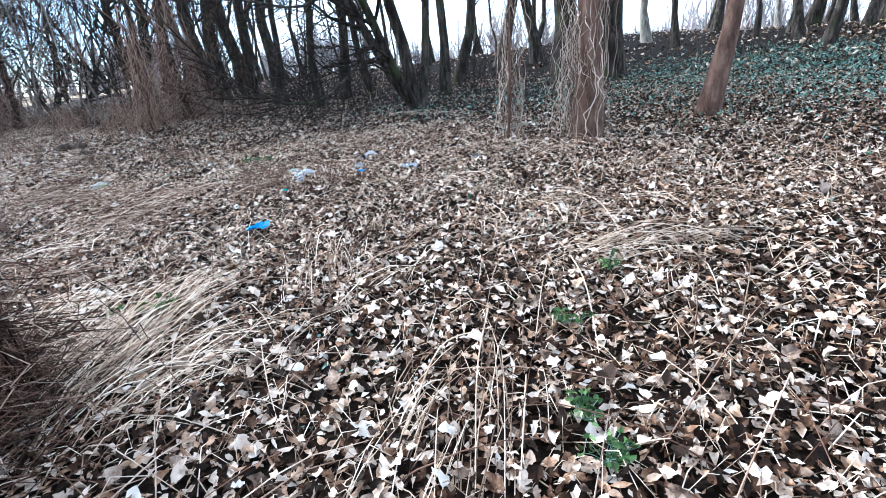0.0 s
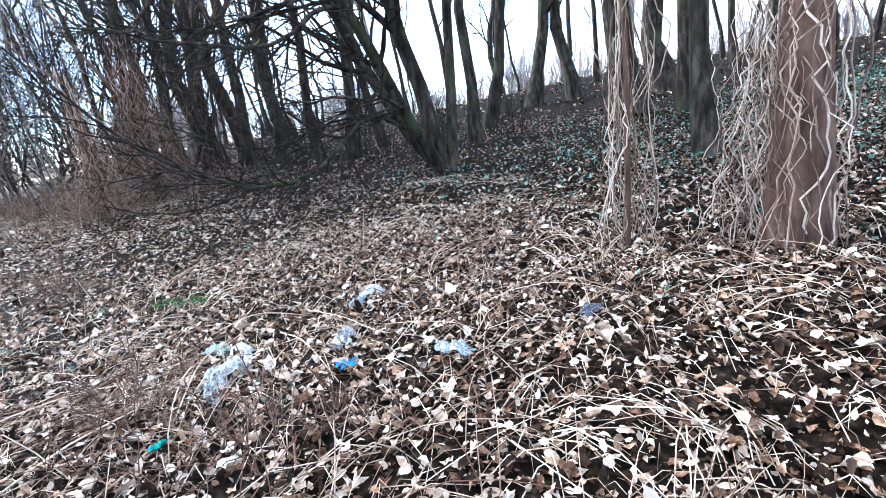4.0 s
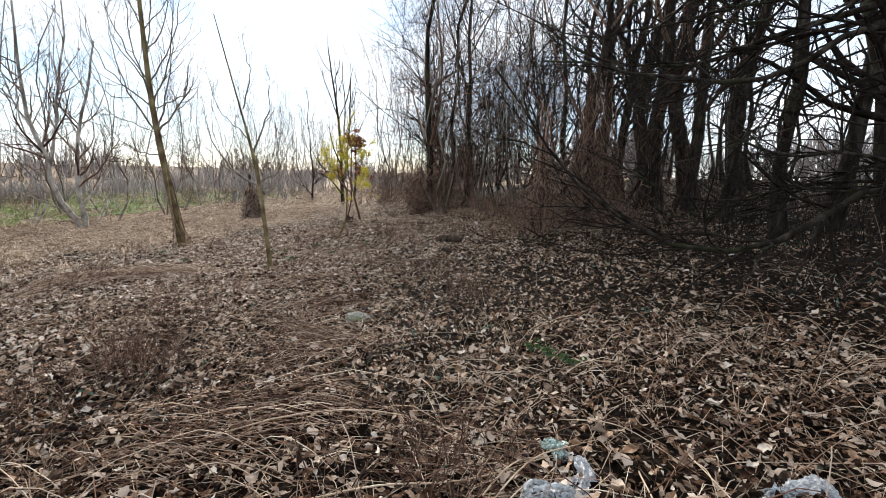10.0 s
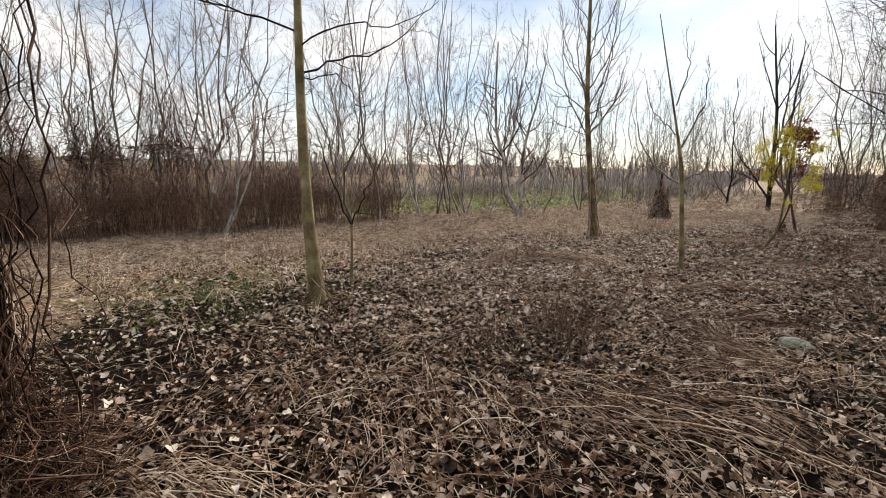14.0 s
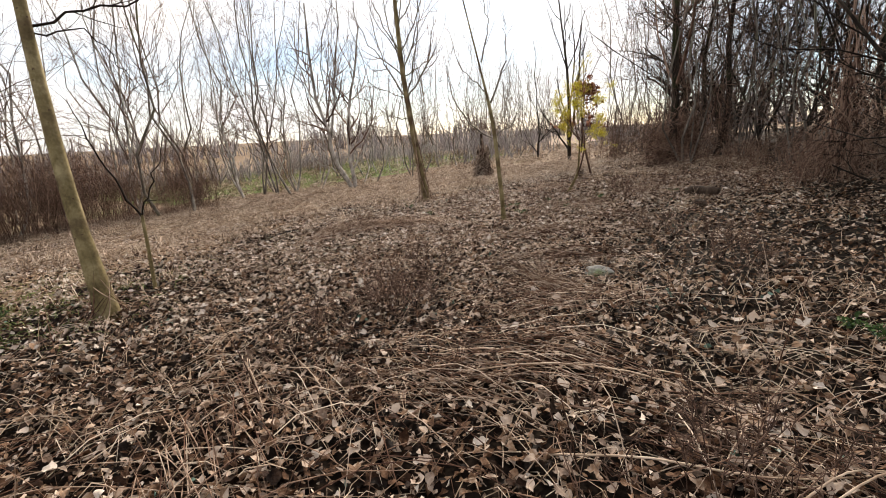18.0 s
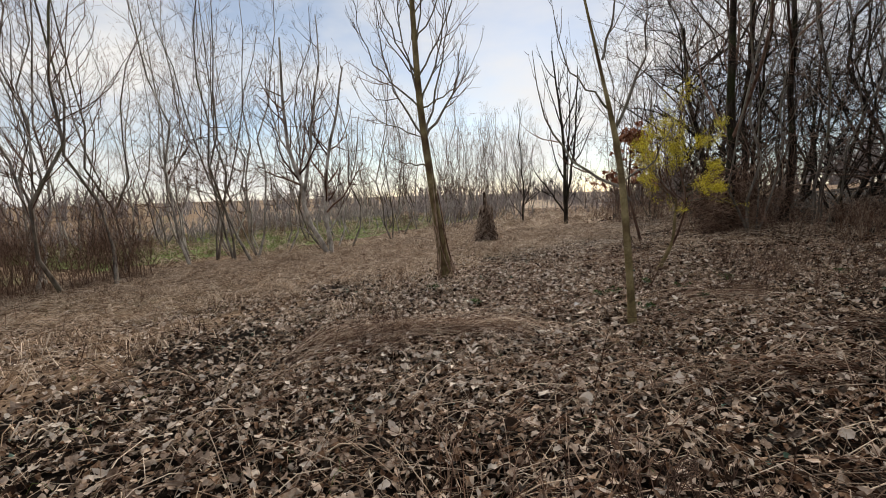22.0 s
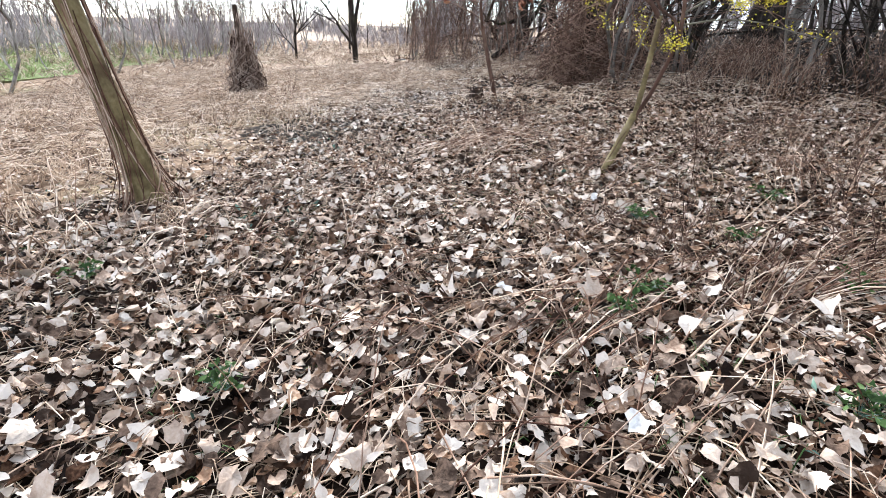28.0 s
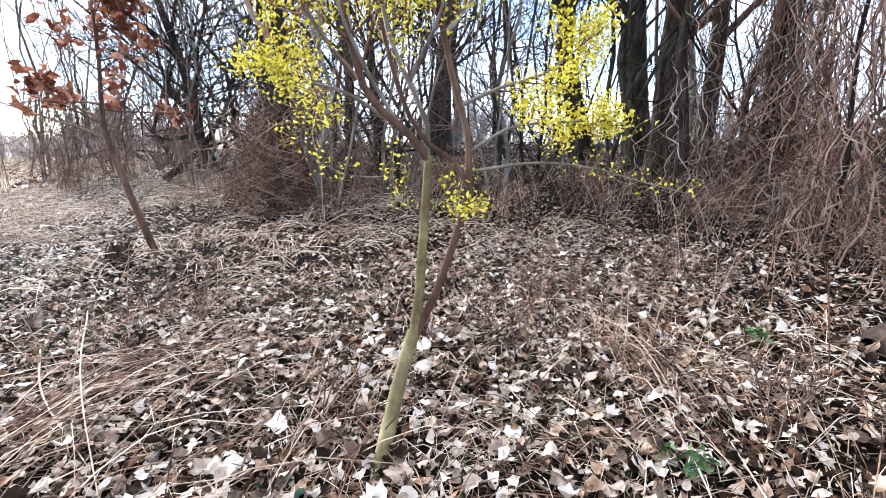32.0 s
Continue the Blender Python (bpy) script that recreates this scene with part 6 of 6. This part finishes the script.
# drop the patterns that stand nowhere
for stock in (WOOD, EDGE, TALL, HAZY, CANES, BUSH, PALE):
    for ob, _ in stock:
        if ob.name not in used:
            for piece in list(ob.children):
                bpy.data.objects.remove(piece)
            bpy.data.objects.remove(ob)

# ---- the far country: field, hedge and wood on the horizon ----


def hazed_wood(name, pts, height, seed, count, label, thick=1.0):
    """A far belt of bare trees as many thin stems and twigs, distance haze put into their colour."""
    rg = np.random.default_rng(seed)
    L = smooth_line([(a, b, 0) for a, b in pts], 60)
    i = rg.integers(0, 59, count)
    x, y = L[i, 0] + rg.normal(0, 3.0, count), L[i, 1] + rg.normal(0, 3.0, count)
    h = height * rg.uniform(0.5, 1.1, count) * (0.8 + 0.25 * np.sin(i * 0.7))
    n = 5
    s = np.linspace(0, 1, n)[None]
    P = np.stack([x[:, None] + np.cumsum(rg.normal(0, 0.06, (count, n)), 1) * h[:, None], y[:, None] + np.cumsum(rg.normal(0, 0.06, (count, n)), 1) * h[:, None], ground_z(x, y)[:, None] - 0.2 + h[:, None] * s], -1)
    R = 0.011 * thick * h[:, None] * np.linspace(1, 0.3, n)[None] ** 1.0
    P1, R1 = grow(P, R, 9, rg, 0.12, 1.0, 40, 14, 0.5, 3, 0.4, 0.2, 0.6, 0, 0.016 * thick)
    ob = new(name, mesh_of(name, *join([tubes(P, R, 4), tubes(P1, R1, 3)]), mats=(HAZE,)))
    return tagged(ob, label, "woodland", kind="stuff")


hazed_wood("far_hedge", [(-32, -36), (-34, 0), (-38, 25), (-46, 50), (-56, 90)], 2.7, 71, 1300, "low hedge across the field, far off, haze in its pale colour", 1.8)
hazed_wood("far_woodland", [(-95, -60), (-110, 20), (-105, 90), (-85, 150), (-60, 190), (-20, 210)], 7.0, 72, 900, "bare woodland on the horizon, haze in its pale grey colour", 3.2)
hazed_wood("far_woodland", [(-30, 150), (0, 130), (40, 120), (80, 90), (110, 40), (110, -20), (90, -60)], 11.0, 73, 1000, "bare woodland on the horizon, haze in its pale grey colour", 3.0)

hazed_wood("far_thicket", [(-22, 34), (-30, 52), (-42, 78), (-60, 115), (-80, 150)], 3.0, 74, 420, "bare thicket along the far meadow", 1.6)
hazed_wood("far_thicket", [(-9, 46), (-16, 62), (-28, 90), (-44, 125), (-55, 150)], 2.4, 75, 420, "bare thicket along the far meadow", 1.6)
fld = np.array([(x, y) for x in np.linspace(0, 1, 26) for y in np.linspace(0, 1, 30)])
FX, FY = -19.3 - fld[:, 0] * 23 - 0.16 * fld[:, 1] * 50 + 0.5 * np.sin(fld[:, 1] * 40), 9 + fld[:, 1] * 46 + 0.5 * np.sin(fld[:, 0] * 30)
q = np.arange(25)[:, None] * 30 + np.arange(29)[None]
field = new("field", mesh_of("field", np.c_[FX, FY, ground_z(FX, FY) + 0.03], np.stack([q, q + 1, q + 31, q + 30], -1).reshape(-1, 4), mats=(GRASS,)))
tagged(field, "strip of fresh green field grass beyond the young trees", "field", kind="structure")
k = 9000
u, v = rng.uniform(size=k), rng.uniform(size=k)
bx_, by_ = -19.2 - u * 20 - 0.16 * v * 50, 9 + v * 46
tagged(new("field_grass", strands("field_grass", bx_, by_, rng.uniform(0, 6.28, k), rng.uniform(0.1, 0.3, k), rng.uniform(0.15, 0.35, k), GRASS, rng, (0.008, 0.014), 3, fall=0)), "fresh green blades of field grass", "grass", kind="stuff")

# ---- green growth ----
rng = np.random.default_rng(81)
ivy_w = lambda x, y: np.clip(1.3 * np.exp(-((x - 16.5) ** 2 / 34 + (y - 0.5) ** 2 / 26)) + 0.4 * np.exp(-((x - 9.0) ** 2 / 7 + (y - 4.6) ** 2 / 8)), 0, 1)
xy = strewn(rng, (6.5, 30, -8, 14), 85, ivy_w)
tagged(new("ivy", scatter_leaves("ivy", xy, (0.045, 0.085), "plain", IVY, rng, 0.16, 35)), "low green ivy carpet on the floor of the wood", "ivy", kind="stuff")
xy = strewn(rng, (-7, 8, -4, 13), 60, lambda x, y: np.clip((patchy(x * 1.7 + 3, y * 1.7, 1.4) - 0.72) * 2.5, 0, 0.5))
tagged(new("ground_herbs", scatter_leaves("herbs", xy, (0.025, 0.06), "plain", IVY, rng, 0.07, 40)), "small green herb leaves among the dead leaves", "herbs", kind="stuff")
u = strewn(rng, (-7, -2.2, -1.2, 4.5), 170, lambda x, y: 0.8 * np.exp(-((x + 4.6) ** 2 / 2.2 + (y - 1.2) ** 2 / 2.5)))
tagged(new("green_grass", strands("green_grass", u[:, 0], u[:, 1], rng.uniform(0, 6.28, len(u)), rng.uniform(0.12, 0.3, len(u)), rng.uniform(0.03, 0.1, len(u)), GRASS, rng, (0.002, 0.004), 4)), "sparse green grass blades in the straw", "grass", kind="stuff")



def herb_clump():
    """A low rosette of nettle-like leaves on short stems."""
    rg = np.random.default_rng(9)
    ob = thing("green_plant", 0, 0, 0, "low clump of fresh green leaves among the dead ones", "plant", "green plants")
    k = 16
    a, L = rg.uniform(0, 6.28, k)[:, None], rg.uniform(0.04, 0.12, k)[:, None]
    s_ = np.linspace(0, 1, 5)[None]
    P = np.stack([np.cos(a) * L * s_ * 0.8, np.sin(a) * L * s_ * 0.8, 0.02 + L * (s_ - 0.35 * s_**2)], -1)
    part("stalk", mesh_of("stalks", *tubes(P, np.full((k, 5), 0.0018), 3), mats=(IVY,)), ob)
    tip_ = np.concatenate([P[:, 4], P[:, 3], P[:, 2]]) + rg.normal(0, 0.012, (3 * k, 3))
    part("foliage", scatter_leaves("foliage", tip_[:, :2], (0.022, 0.05), "plain", GRASS_LEAF, rg, 0.0, 30, z=tip_[:, 2]), ob)
    return ob


herb = herb_clump()
for n_, (x, y) in enumerate(((1.88, -2.37), (2.0, -2.2), (2.52, -1.75), (3.19, -1.55), (0.93, 0.22), (0.75, 0.3), (-5.12, 9.12), (-3.86, 8.43), (-2.32, 9.02), (-2.2, 9.2), (-1.7, 8.5), (3.02, 4.53), (3.2, 4.4), (2.9, 4.7), (-1.05, 10.66), (0.26, 11.16), (-2.0, 10.2), (-1.5, 9.9), (-1.2, 9.4), (-4.4, 1.6), (-4.9, 1.1), (-5.4, 1.5), (-4.1, 1.0))):
    m = pose(x, y, float(ground_z(x, y)) + 0.02, 0, 0, n_ * 77)
    if n_:
        copy_thing(herb, m)
    else:
        herb.matrix_basis = m
weed = thing("dead_weed", 0, 0, 0, "small dead weed with a tangle of thin reddish twigs", "dead weed", "dead weeds")
s_, t_ = bush_mesh(450, 16, 0.5, TWIG_BROWN, 0.55, 5, 3, 0.003, 0.15)
part("cane_clump", s_, weed)
part("spray", t_, weed)
for n_, (x, y) in enumerate(((-0.24, 3.86), (-0.2, 3.8), (-0.3, 3.92), (-0.35, 2.9), (2.45, 2.6), (2.65, 2.9), (3.05, 1.9), (-0.9, 4.9), (-3.9, 6.6), (-2.0, 9.7), (-0.9, 9.6), (-0.4, 10.6), (-1.0, 11.9), (0.2, 9.9), (-0.3, 12.4), (0.7, 12.0), (-3.0, 13.4), (2.2, 5.9), (1.9, 6.6), (1.0, 7.4))):
    m = pose(x, y, float(ground_z(x, y)), 0, 0, n_ * 61)
    if n_:
        copy_thing(weed, m)
    else:
        weed.matrix_basis = m

# upright dry stalks
for box, per, w, hgt in (((-0.8, 5.5, 10.6, 16.5), 26.0, lambda x, y: np.clip(patchy(x * 1.6, y * 1.6, 1.5) * 1.5 - 0.35, 0.05, 1), (0.2, 0.8)), ((-7, 7, -3.5, 14), 5.0, lambda x, y: 0.12 + 0.8 * (patchy(y * 1.3, x * 1.3, 1.7) > 0.62), (0.2, 0.65)), ((-12, 12, -5, 24), 1.6, outside(lambda x, y: 0.6 + 0 * x, NEAR), (0.3, 0.9))):
    u = strewn(rng, box, per, w)
    m = len(u)
    me = strands("dry_stalks", u[:, 0], u[:, 1], rng.uniform(0, 6.28, m), rng.uniform(0.1, 0.5, m), rng.uniform(*hgt, m), STALK, rng, (0.0022, 0.0045), 5, fall=0)
    tagged(new("dry_stalks", me), "thin upright reddish-brown dry stalks", "dry stalks", kind="stuff")

# ---- litter and small things ----


def crumple(name, x, y, size, mat, seed, label, category="plastic bag", flat=0.35, z=0.0, rz=0.0):
    """A crumpled sheet of film: folded, creased, with a ragged edge and a little thickness."""
    rg = np.random.default_rng(seed)
    n = 23
    u, v = np.meshgrid(np.linspace(-1, 1, n), np.linspace(-1, 1, n))
    ph = rg.uniform(0, 6.28, 8)
    ragged = 1 + 0.18 * np.sin(3 * np.arctan2(v, u) + ph[0]) + 0.14 * np.sin(7 * np.arctan2(v, u) + ph[1])
    waist = 0.38 + 0.62 * np.abs(np.sin(2.4 * v + ph[6]))
    X = u * size[0] / 2 * ragged * waist + size[0] * (0.05 * np.sin(5 * v + ph[2]) + 0.22 * np.sin(2.1 * v + ph[7]))
    Y = v * size[1] / 2 * ragged + 0.05 * size[1] * np.sin(6 * u + ph[3])
    h = min(size) * flat
    Z = h * (0.45 * np.abs(np.sin(4.2 * u + 2.5 * v + ph[4])) + 0.35 * np.abs(np.sin(6.5 * v - 2.8 * u + ph[5])) + 0.3 * np.abs(np.sin(11 * u + 7 * v + ph[6])) + 0.2 * np.abs(np.sin(17 * v - 9 * u + ph[7]))) * (1.25 - 0.9 * np.maximum(u**2, v**2)) + h * 0.9 * (u * np.sin(2.6 * v + ph[1])) ** 2 + rg.normal(0, 0.05 * h, u.shape)
    i = np.arange(n - 1)[:, None] * n + np.arange(n - 1)[None]
    me = mesh_of(name, np.c_[X.ravel(), Y.ravel(), Z.ravel()], np.stack([i, i + 1, i + n + 1, i + n], -1).reshape(-1, 4), mats=(mat,), smooth=False)
    ob = new(name, me)
    ob.matrix_basis = pose(x, y, float(ground_z(x, y)) + 0.05 + z, 0, 0, rz)
    md = ob.modifiers.new("thickness", "SOLIDIFY")
    md.thickness = 0.002
    return tagged(ob, label, category)


def film_strip(spine, widths, seed, mat, fold=0.035):
    """A length of crumpled film along a line: gathered into folds, puffed, with torn edges."""
    rg = np.random.default_rng(seed)
    n, m = 34, 15
    P = smooth_line([(x, y, float(ground_z(x, y)) + z) for x, y, z in spine], n)
    W = np.interp(np.linspace(0, 1, n), np.linspace(0, 1, len(widths)), widths)
    D = np.gradient(P, axis=0)
    D /= np.linalg.norm(D, axis=1, keepdims=True)
    side = np.cross(D, (0, 0, 1.0))
    side /= np.linalg.norm(side, axis=1, keepdims=True)
    u = np.linspace(-0.5, 0.5, m)[None]
    ph = rg.uniform(0, 6.28, 6)
    a = np.linspace(0, 1, n)[:, None]
    edge = 1 + 0.22 * np.sin(17 * a + ph[0]) * np.sign(u) + 0.12 * rg.normal(size=(n, 1))
    lift = fold * (np.abs(np.sin(9 * u + 5 * a + ph[1])) + 0.7 * np.abs(np.sin(21 * u - 8 * a + ph[2])) + 0.5 * np.sin(13 * a + 4 * u + ph[3]) ** 2 + 0.4 * np.abs(np.sin(31 * a + 15 * u + ph[4])))
    lift = lift + rg.normal(0, fold * 0.16, (n, m)) - 0.9 * fold * (2 * u) ** 2
    V = P[:, None] + side[:, None] * (u * edge * W[:, None])[..., None] + D[:, None] * rg.normal(0, 0.004, (n, m, 1))
    V[..., 2] += lift
    i = np.arange(n - 1)[:, None] * m + np.arange(m - 1)[None]
    return mesh_of("film", V.reshape(-1, 3), np.stack([i, i + 1, i + m + 1, i + m], -1).reshape(-1, 4), mats=(mat,), smooth=False)


bag = thing("plastic_bag", 0, 0, 0, "torn bluish see-through plastic bag caught on dry stems", "plastic bag")
part("green_end", film_strip([(3.01, 3.3, 0.03), (3.07, 3.22, 0.05), (3.09, 3.14, 0.03)], (0.09, 0.13, 0.05), 1, FILM_GREEN, 0.02), bag, "pale green printed film")
part("neck", film_strip([(3.11, 3.19, 0.02), (3.2, 3.1, 0.05), (3.2, 3.0, 0.04), (3.14, 2.88, 0.03)], (0.05, 0.08, 0.10, 0.09), 2, FILM_WHITE, 0.02), bag, "twisted whitish film")
part("sheet", film_strip([(3.17, 2.78, 0.01), (3.1, 2.8, 0.07), (2.99, 2.79, 0.07), (2.92, 2.68, 0.03), (2.89, 2.57, 0.0)], (0.14, 0.17, 0.14, 0.10, 0.05), 3, FILM_CLEAR, 0.024), bag, "thin bluish film")
wrapper = thing("plastic_wrapper", 0, 0, 0, "twisted white plastic wrapper on the leaves", "wrapper")
part("film", film_strip([(4.03, 3.04, 0.03), (4.13, 3.07, 0.06), (4.23, 3.09, 0.08), (4.29, 3.02, 0.04)], (0.05, 0.09, 0.10, 0.06), 5, FILM_WHITE, 0.018), wrapper)
scrap = thing("plastic_wrapper", 0, 0, 0, "grey crumpled plastic scrap on the leaves", "wrapper")
part("film", film_strip([(3.8, 2.72, 0.03), (3.76, 2.62, 0.06), (3.7, 2.55, 0.05), (3.62, 2.5, 0.03)], (0.05, 0.09, 0.14, 0.08), 6, FILM_CLEAR, 0.018), scrap)
crumple("plastic_wrapper", 4.05, 3.02, (0.14, 0.1), FILM_CLEAR, 13, "grey plastic scrap on the leaves", "wrapper")
crumple("plastic_wrapper", 4.07, 1.85, (0.13, 0.2), FILM_CLEAR, 5, "grey plastic scrap on the leaves", "wrapper", rz=50)
crumple("plastic_wrapper", 3.57, 2.25, (0.11, 0.07), FILM_BLUE, 6, "small blue plastic scrap", "wrapper")
crumple("plastic_bag", 4.9, 1.55, (0.16, 0.10), FILM_DARK, 7, "dark crumpled plastic bag on the leaves", rz=10)
crumple("blue_wrapper", 1.92, 1.32, (0.17, 0.12), FILM_BLUE, 8, "bright blue plastic wrapper in the dry grass", "wrapper", rz=40, z=0.03)
crumple("teal_lid", 2.61, 2.42, (0.07, 0.05), FILM_TEAL, 9, "small teal plastic scrap in the leaves", "wrapper")


def big_leaf(x, y, size, seed):
    """One large pale leaf lying on top of the litter."""
    rg = np.random.default_rng(seed)
    me = scatter_leaves("pale_leaf", np.array([[0.0, 0.0]]), (size * 0.85, size * 0.86), "maple", LITTER_PALE if seed % 5 else LEAF_WHITE, rg, 0.0, 14, z=np.zeros(1))
    ob = new("pale_leaf", me)
    ob.matrix_basis = pose(x, y, float(ground_z(x, y)) + 0.085, 0, 0, seed * 47)
    return tagged(ob, "large pale dry maple leaf on top of the litter", "leaf", "large pale leaves")


for n_, (x, y, size) in enumerate(((-2.86, 9.12, 0.15), (-3.46, 9.37, 0.13), (-2.17, 8.55, 0.18), (-2.1, 8.25, 0.2), (-2.44, 9.08, 0.15), (-2.41, 8.34, 0.14), (-3.24, 8.14, 0.17), (-2.71, 11.48, 0.12), (-3.08, 10.17, 0.16), (-2.6, 10.51, 0.12), (-2.26, 10.46, 0.12), (2.16, -1.92, 0.13), (1.51, -1.28, 0.12), (4.62, 1.26, 0.17), (5.99, 2.46, 0.15), (-3.9, 8.3, 0.16), (-4.3, 8.7, 0.15), (-3.6, 8.05, 0.17), (-4.1, 7.9, 0.16), (-2.9, 7.9, 0.15))):
    big_leaf(x, y, size, n_)


def lump(name, x, y, size, mat, seed, label, category, sink=0.3, rz=0.0):
    """A rough stone or clod."""
    bm = bmesh.new()
    bmesh.ops.create_icosphere(bm, subdivisions=3, radius=1.0)
    for vtx in bm.verts:
        d = 1 + 0.22 * noise.noise(vtx.co * 1.4 + Vector((seed, 0, 0))) + 0.12 * noise.noise(vtx.co * 3.7 + Vector((0, seed, 0)))
        vtx.co = Vector((vtx.co.x * size[0] / 2, vtx.co.y * size[1] / 2, vtx.co.z * size[2] / 2)) * d
    me = bpy.data.meshes.new(name)
    bm.to_mesh(me)
    bm.free()
    me.materials.append(mat)
    ob = new(name, me)
    ob.matrix_basis = pose(x, y, float(ground_z(x, y)) + size[2] * (0.5 - sink), 0, 0, rz)
    return tagged(ob, label, category)


lump("stone", 0.98, 5.42, (0.30, 0.2, 0.14), STONE, 1, "grey lichened stone half sunk in the dry grass", "stone")
lump("clod", 1.05, 9.6, (0.24, 0.2, 0.2), ROTWOOD, 2, "dark rotten clod of wood on the leaves", "rotten wood")


def stump(x, y, r, h, seed, label):
    rg = np.random.default_rng(seed)
    ob = thing("stump", x, y, float(ground_z(x, y)), label, "stump")
    P = np.array([[(0, 0, -0.06), (0, 0, h * 0.35), (0.01, 0, h * 0.7), (0.02, 0.01, h)]])
    part("wood", mesh_of("wood", *tubes(P, np.array([[r * 1.35, r, r * 0.92, r * 0.7]]), 9), mats=(ROTWOOD,)), ob)
    vine_cloak(ob, rg, 40, h * 1.2, r * 1.1, r * 1.8, VINE_DARK, (0.004, 0.01), 0.05, n=7, name="dry_tangle")
    return ob


stump(-3.52, 15.37, 0.1, 0.22, 5, "short rotten stump tangled with dry stems")
log = thing("log", 0.85, 10.72, float(ground_z(0.85, 10.72)), "short dark rotten log lying on the leaves", "log")
P = smooth_line([(-0.28, 0.05, 0.08), (0, 0, 0.10), (0.3, -0.08, 0.12)], 8)[None]
part("wood", mesh_of("wood", *tubes(P, np.array([[0.05, 0.1, 0.11, 0.1, 0.1, 0.09, 0.09, 0.05]]), 9), mats=(ROTWOOD,)), log)

# long single stems lying across the leaves
LONG_STEMS = (((3.47, 3.16), (3.47, 2.52), (3.47, 2.12)), ((3.74, 3.36), (3.83, 2.78), (3.91, 2.35), (4.09, 2.18)), ((3.07, 3.57), (3.4, 3.37), (3.76, 3.15)), ((2.7, 2.74), (2.85, 2.95), (3.02, 3.16)), ((2.77, 2.73), (2.83, 2.36)),
              ((1.03, 2.97), (1.53, 3.19), (2.01, 3.32), (2.52, 3.16), (2.84, 2.85)), ((1.88, 2.58), (2.26, 2.67), (2.6, 2.8), (3.05, 3.17)), ((2.7, 2.59), (2.94, 2.97), (3.2, 3.31)), ((3.74, 3.29), (3.78, 2.95)))
MORE_STEMS = (((2.34, -1.31), (1.84, -1.75), (1.49, -2.11)), ((3.15, -1.11), (2.64, -1.45), (2.25, -1.73)), ((2.05, -1.85), (1.8, -2.06), (1.6, -2.22)), ((3.25, -1.16), (2.7, -1.72), (2.41, -1.99)), ((4.41, -0.17), (3.99, -0.93), (3.62, -1.41)),
              ((3.6, -1.2), (3.88, -1.48), (4.04, -1.79)), ((1.47, -1.71), (1.84, -1.52), (2.17, -1.46)), ((-0.73, 2.55), (-0.01, 2.2)), ((0.37, 2.93), (1.02, 2.84)), ((-0.24, 2.67), (0.82, 2.27)), ((-0.46, 2.41), (0.32, 2.11)), ((1.27, 3.55), (1.88, 3.5)))
LAST_STEMS = (((-2.21, 6.28), (-2.02, 6.49), (-1.8, 6.6)), ((-1.2, 6.5), (-0.98, 6.63), (-0.74, 6.71)), ((-1.67, 6.52), (-1.41, 6.69), (-1.24, 6.92)), ((-2.17, 8.46), (-1.81, 8.92), (-1.38, 9.51)), ((-2.24, 8.61), (-2.01, 8.82), (-1.74, 9.07)), ((-1.63, 9.62), (-1.21, 10.11), (-0.68, 10.75)),
              ((-1.45, 10.11), (-0.79, 10.96)), ((-1.67, 10.37), (-1.05, 10.83)), ((-3.51, 13.86), (-3.19, 12.05), (-3.05, 11.5)), ((-3.62, 13.15), (-3.42, 12.39), (-3.08, 11.66)), ((-0.29, 12.24), (-0.49, 11.42), (-0.83, 10.76)), ((-3.59, 12.38), (-3.36, 12.64), (-2.91, 12.76)))
for line in LONG_STEMS + MORE_STEMS + LAST_STEMS:
    x, y = line[0]
    z0 = float(ground_z(x, y))
    n_ = len(line)
    pts = [(a - x, b - y, float(ground_z(a, b)) - z0 + 0.05 + 0.09 * math.sin(math.pi * q / (n_ - 1)) * rng.uniform(0.5, 1.3)) for q, (a, b) in enumerate(line)]
    if n_ == 2:
        pts.insert(1, ((pts[0][0] + pts[1][0]) / 2 + 0.02, (pts[0][1] + pts[1][1]) / 2, (pts[0][2] + pts[1][2]) / 2 + 0.04))
    ob = new("stick", mesh_of("stick", *tubes(smooth_line(pts, 11)[None], (rng.uniform(0.0032, 0.0055) * np.linspace(1, 0.55, 11))[None], 6), mats=(STRAW,)))
    ob.matrix_basis = pose(x, y, z0)
    tagged(ob, "long pale dry stick lying across the leaves", "stick", "long dry sticks")

# fallen sticks
for n_ in range(26):
    x, y = rng.uniform(-5, 6), rng.uniform(-2.5, 13)
    a, L = rng.uniform(0, 6.28), rng.uniform(0.5, 1.3)
    pts = [(math.cos(a) * s * L + 0.03 * rng.normal(), math.sin(a) * s * L + 0.03 * rng.normal(), 0) for s in (-0.5, -0.15, 0.2, 0.5)]
    pts = [(p, q_, float(ground_z(x + p, y + q_)) - float(ground_z(x, y)) + 0.035 + 0.02 * rng.uniform()) for p, q_, _ in pts]
    ob = new("stick", mesh_of("stick", *tubes(smooth_line(pts, 7)[None], (rng.uniform(0.005, 0.010) * np.linspace(1, 0.6, 7))[None], 5), mats=(STALK,)))
    ob.matrix_basis = pose(x, y, float(ground_z(x, y)))
    tagged(ob, "fallen dry stick on the leaves", "stick", "fallen sticks")
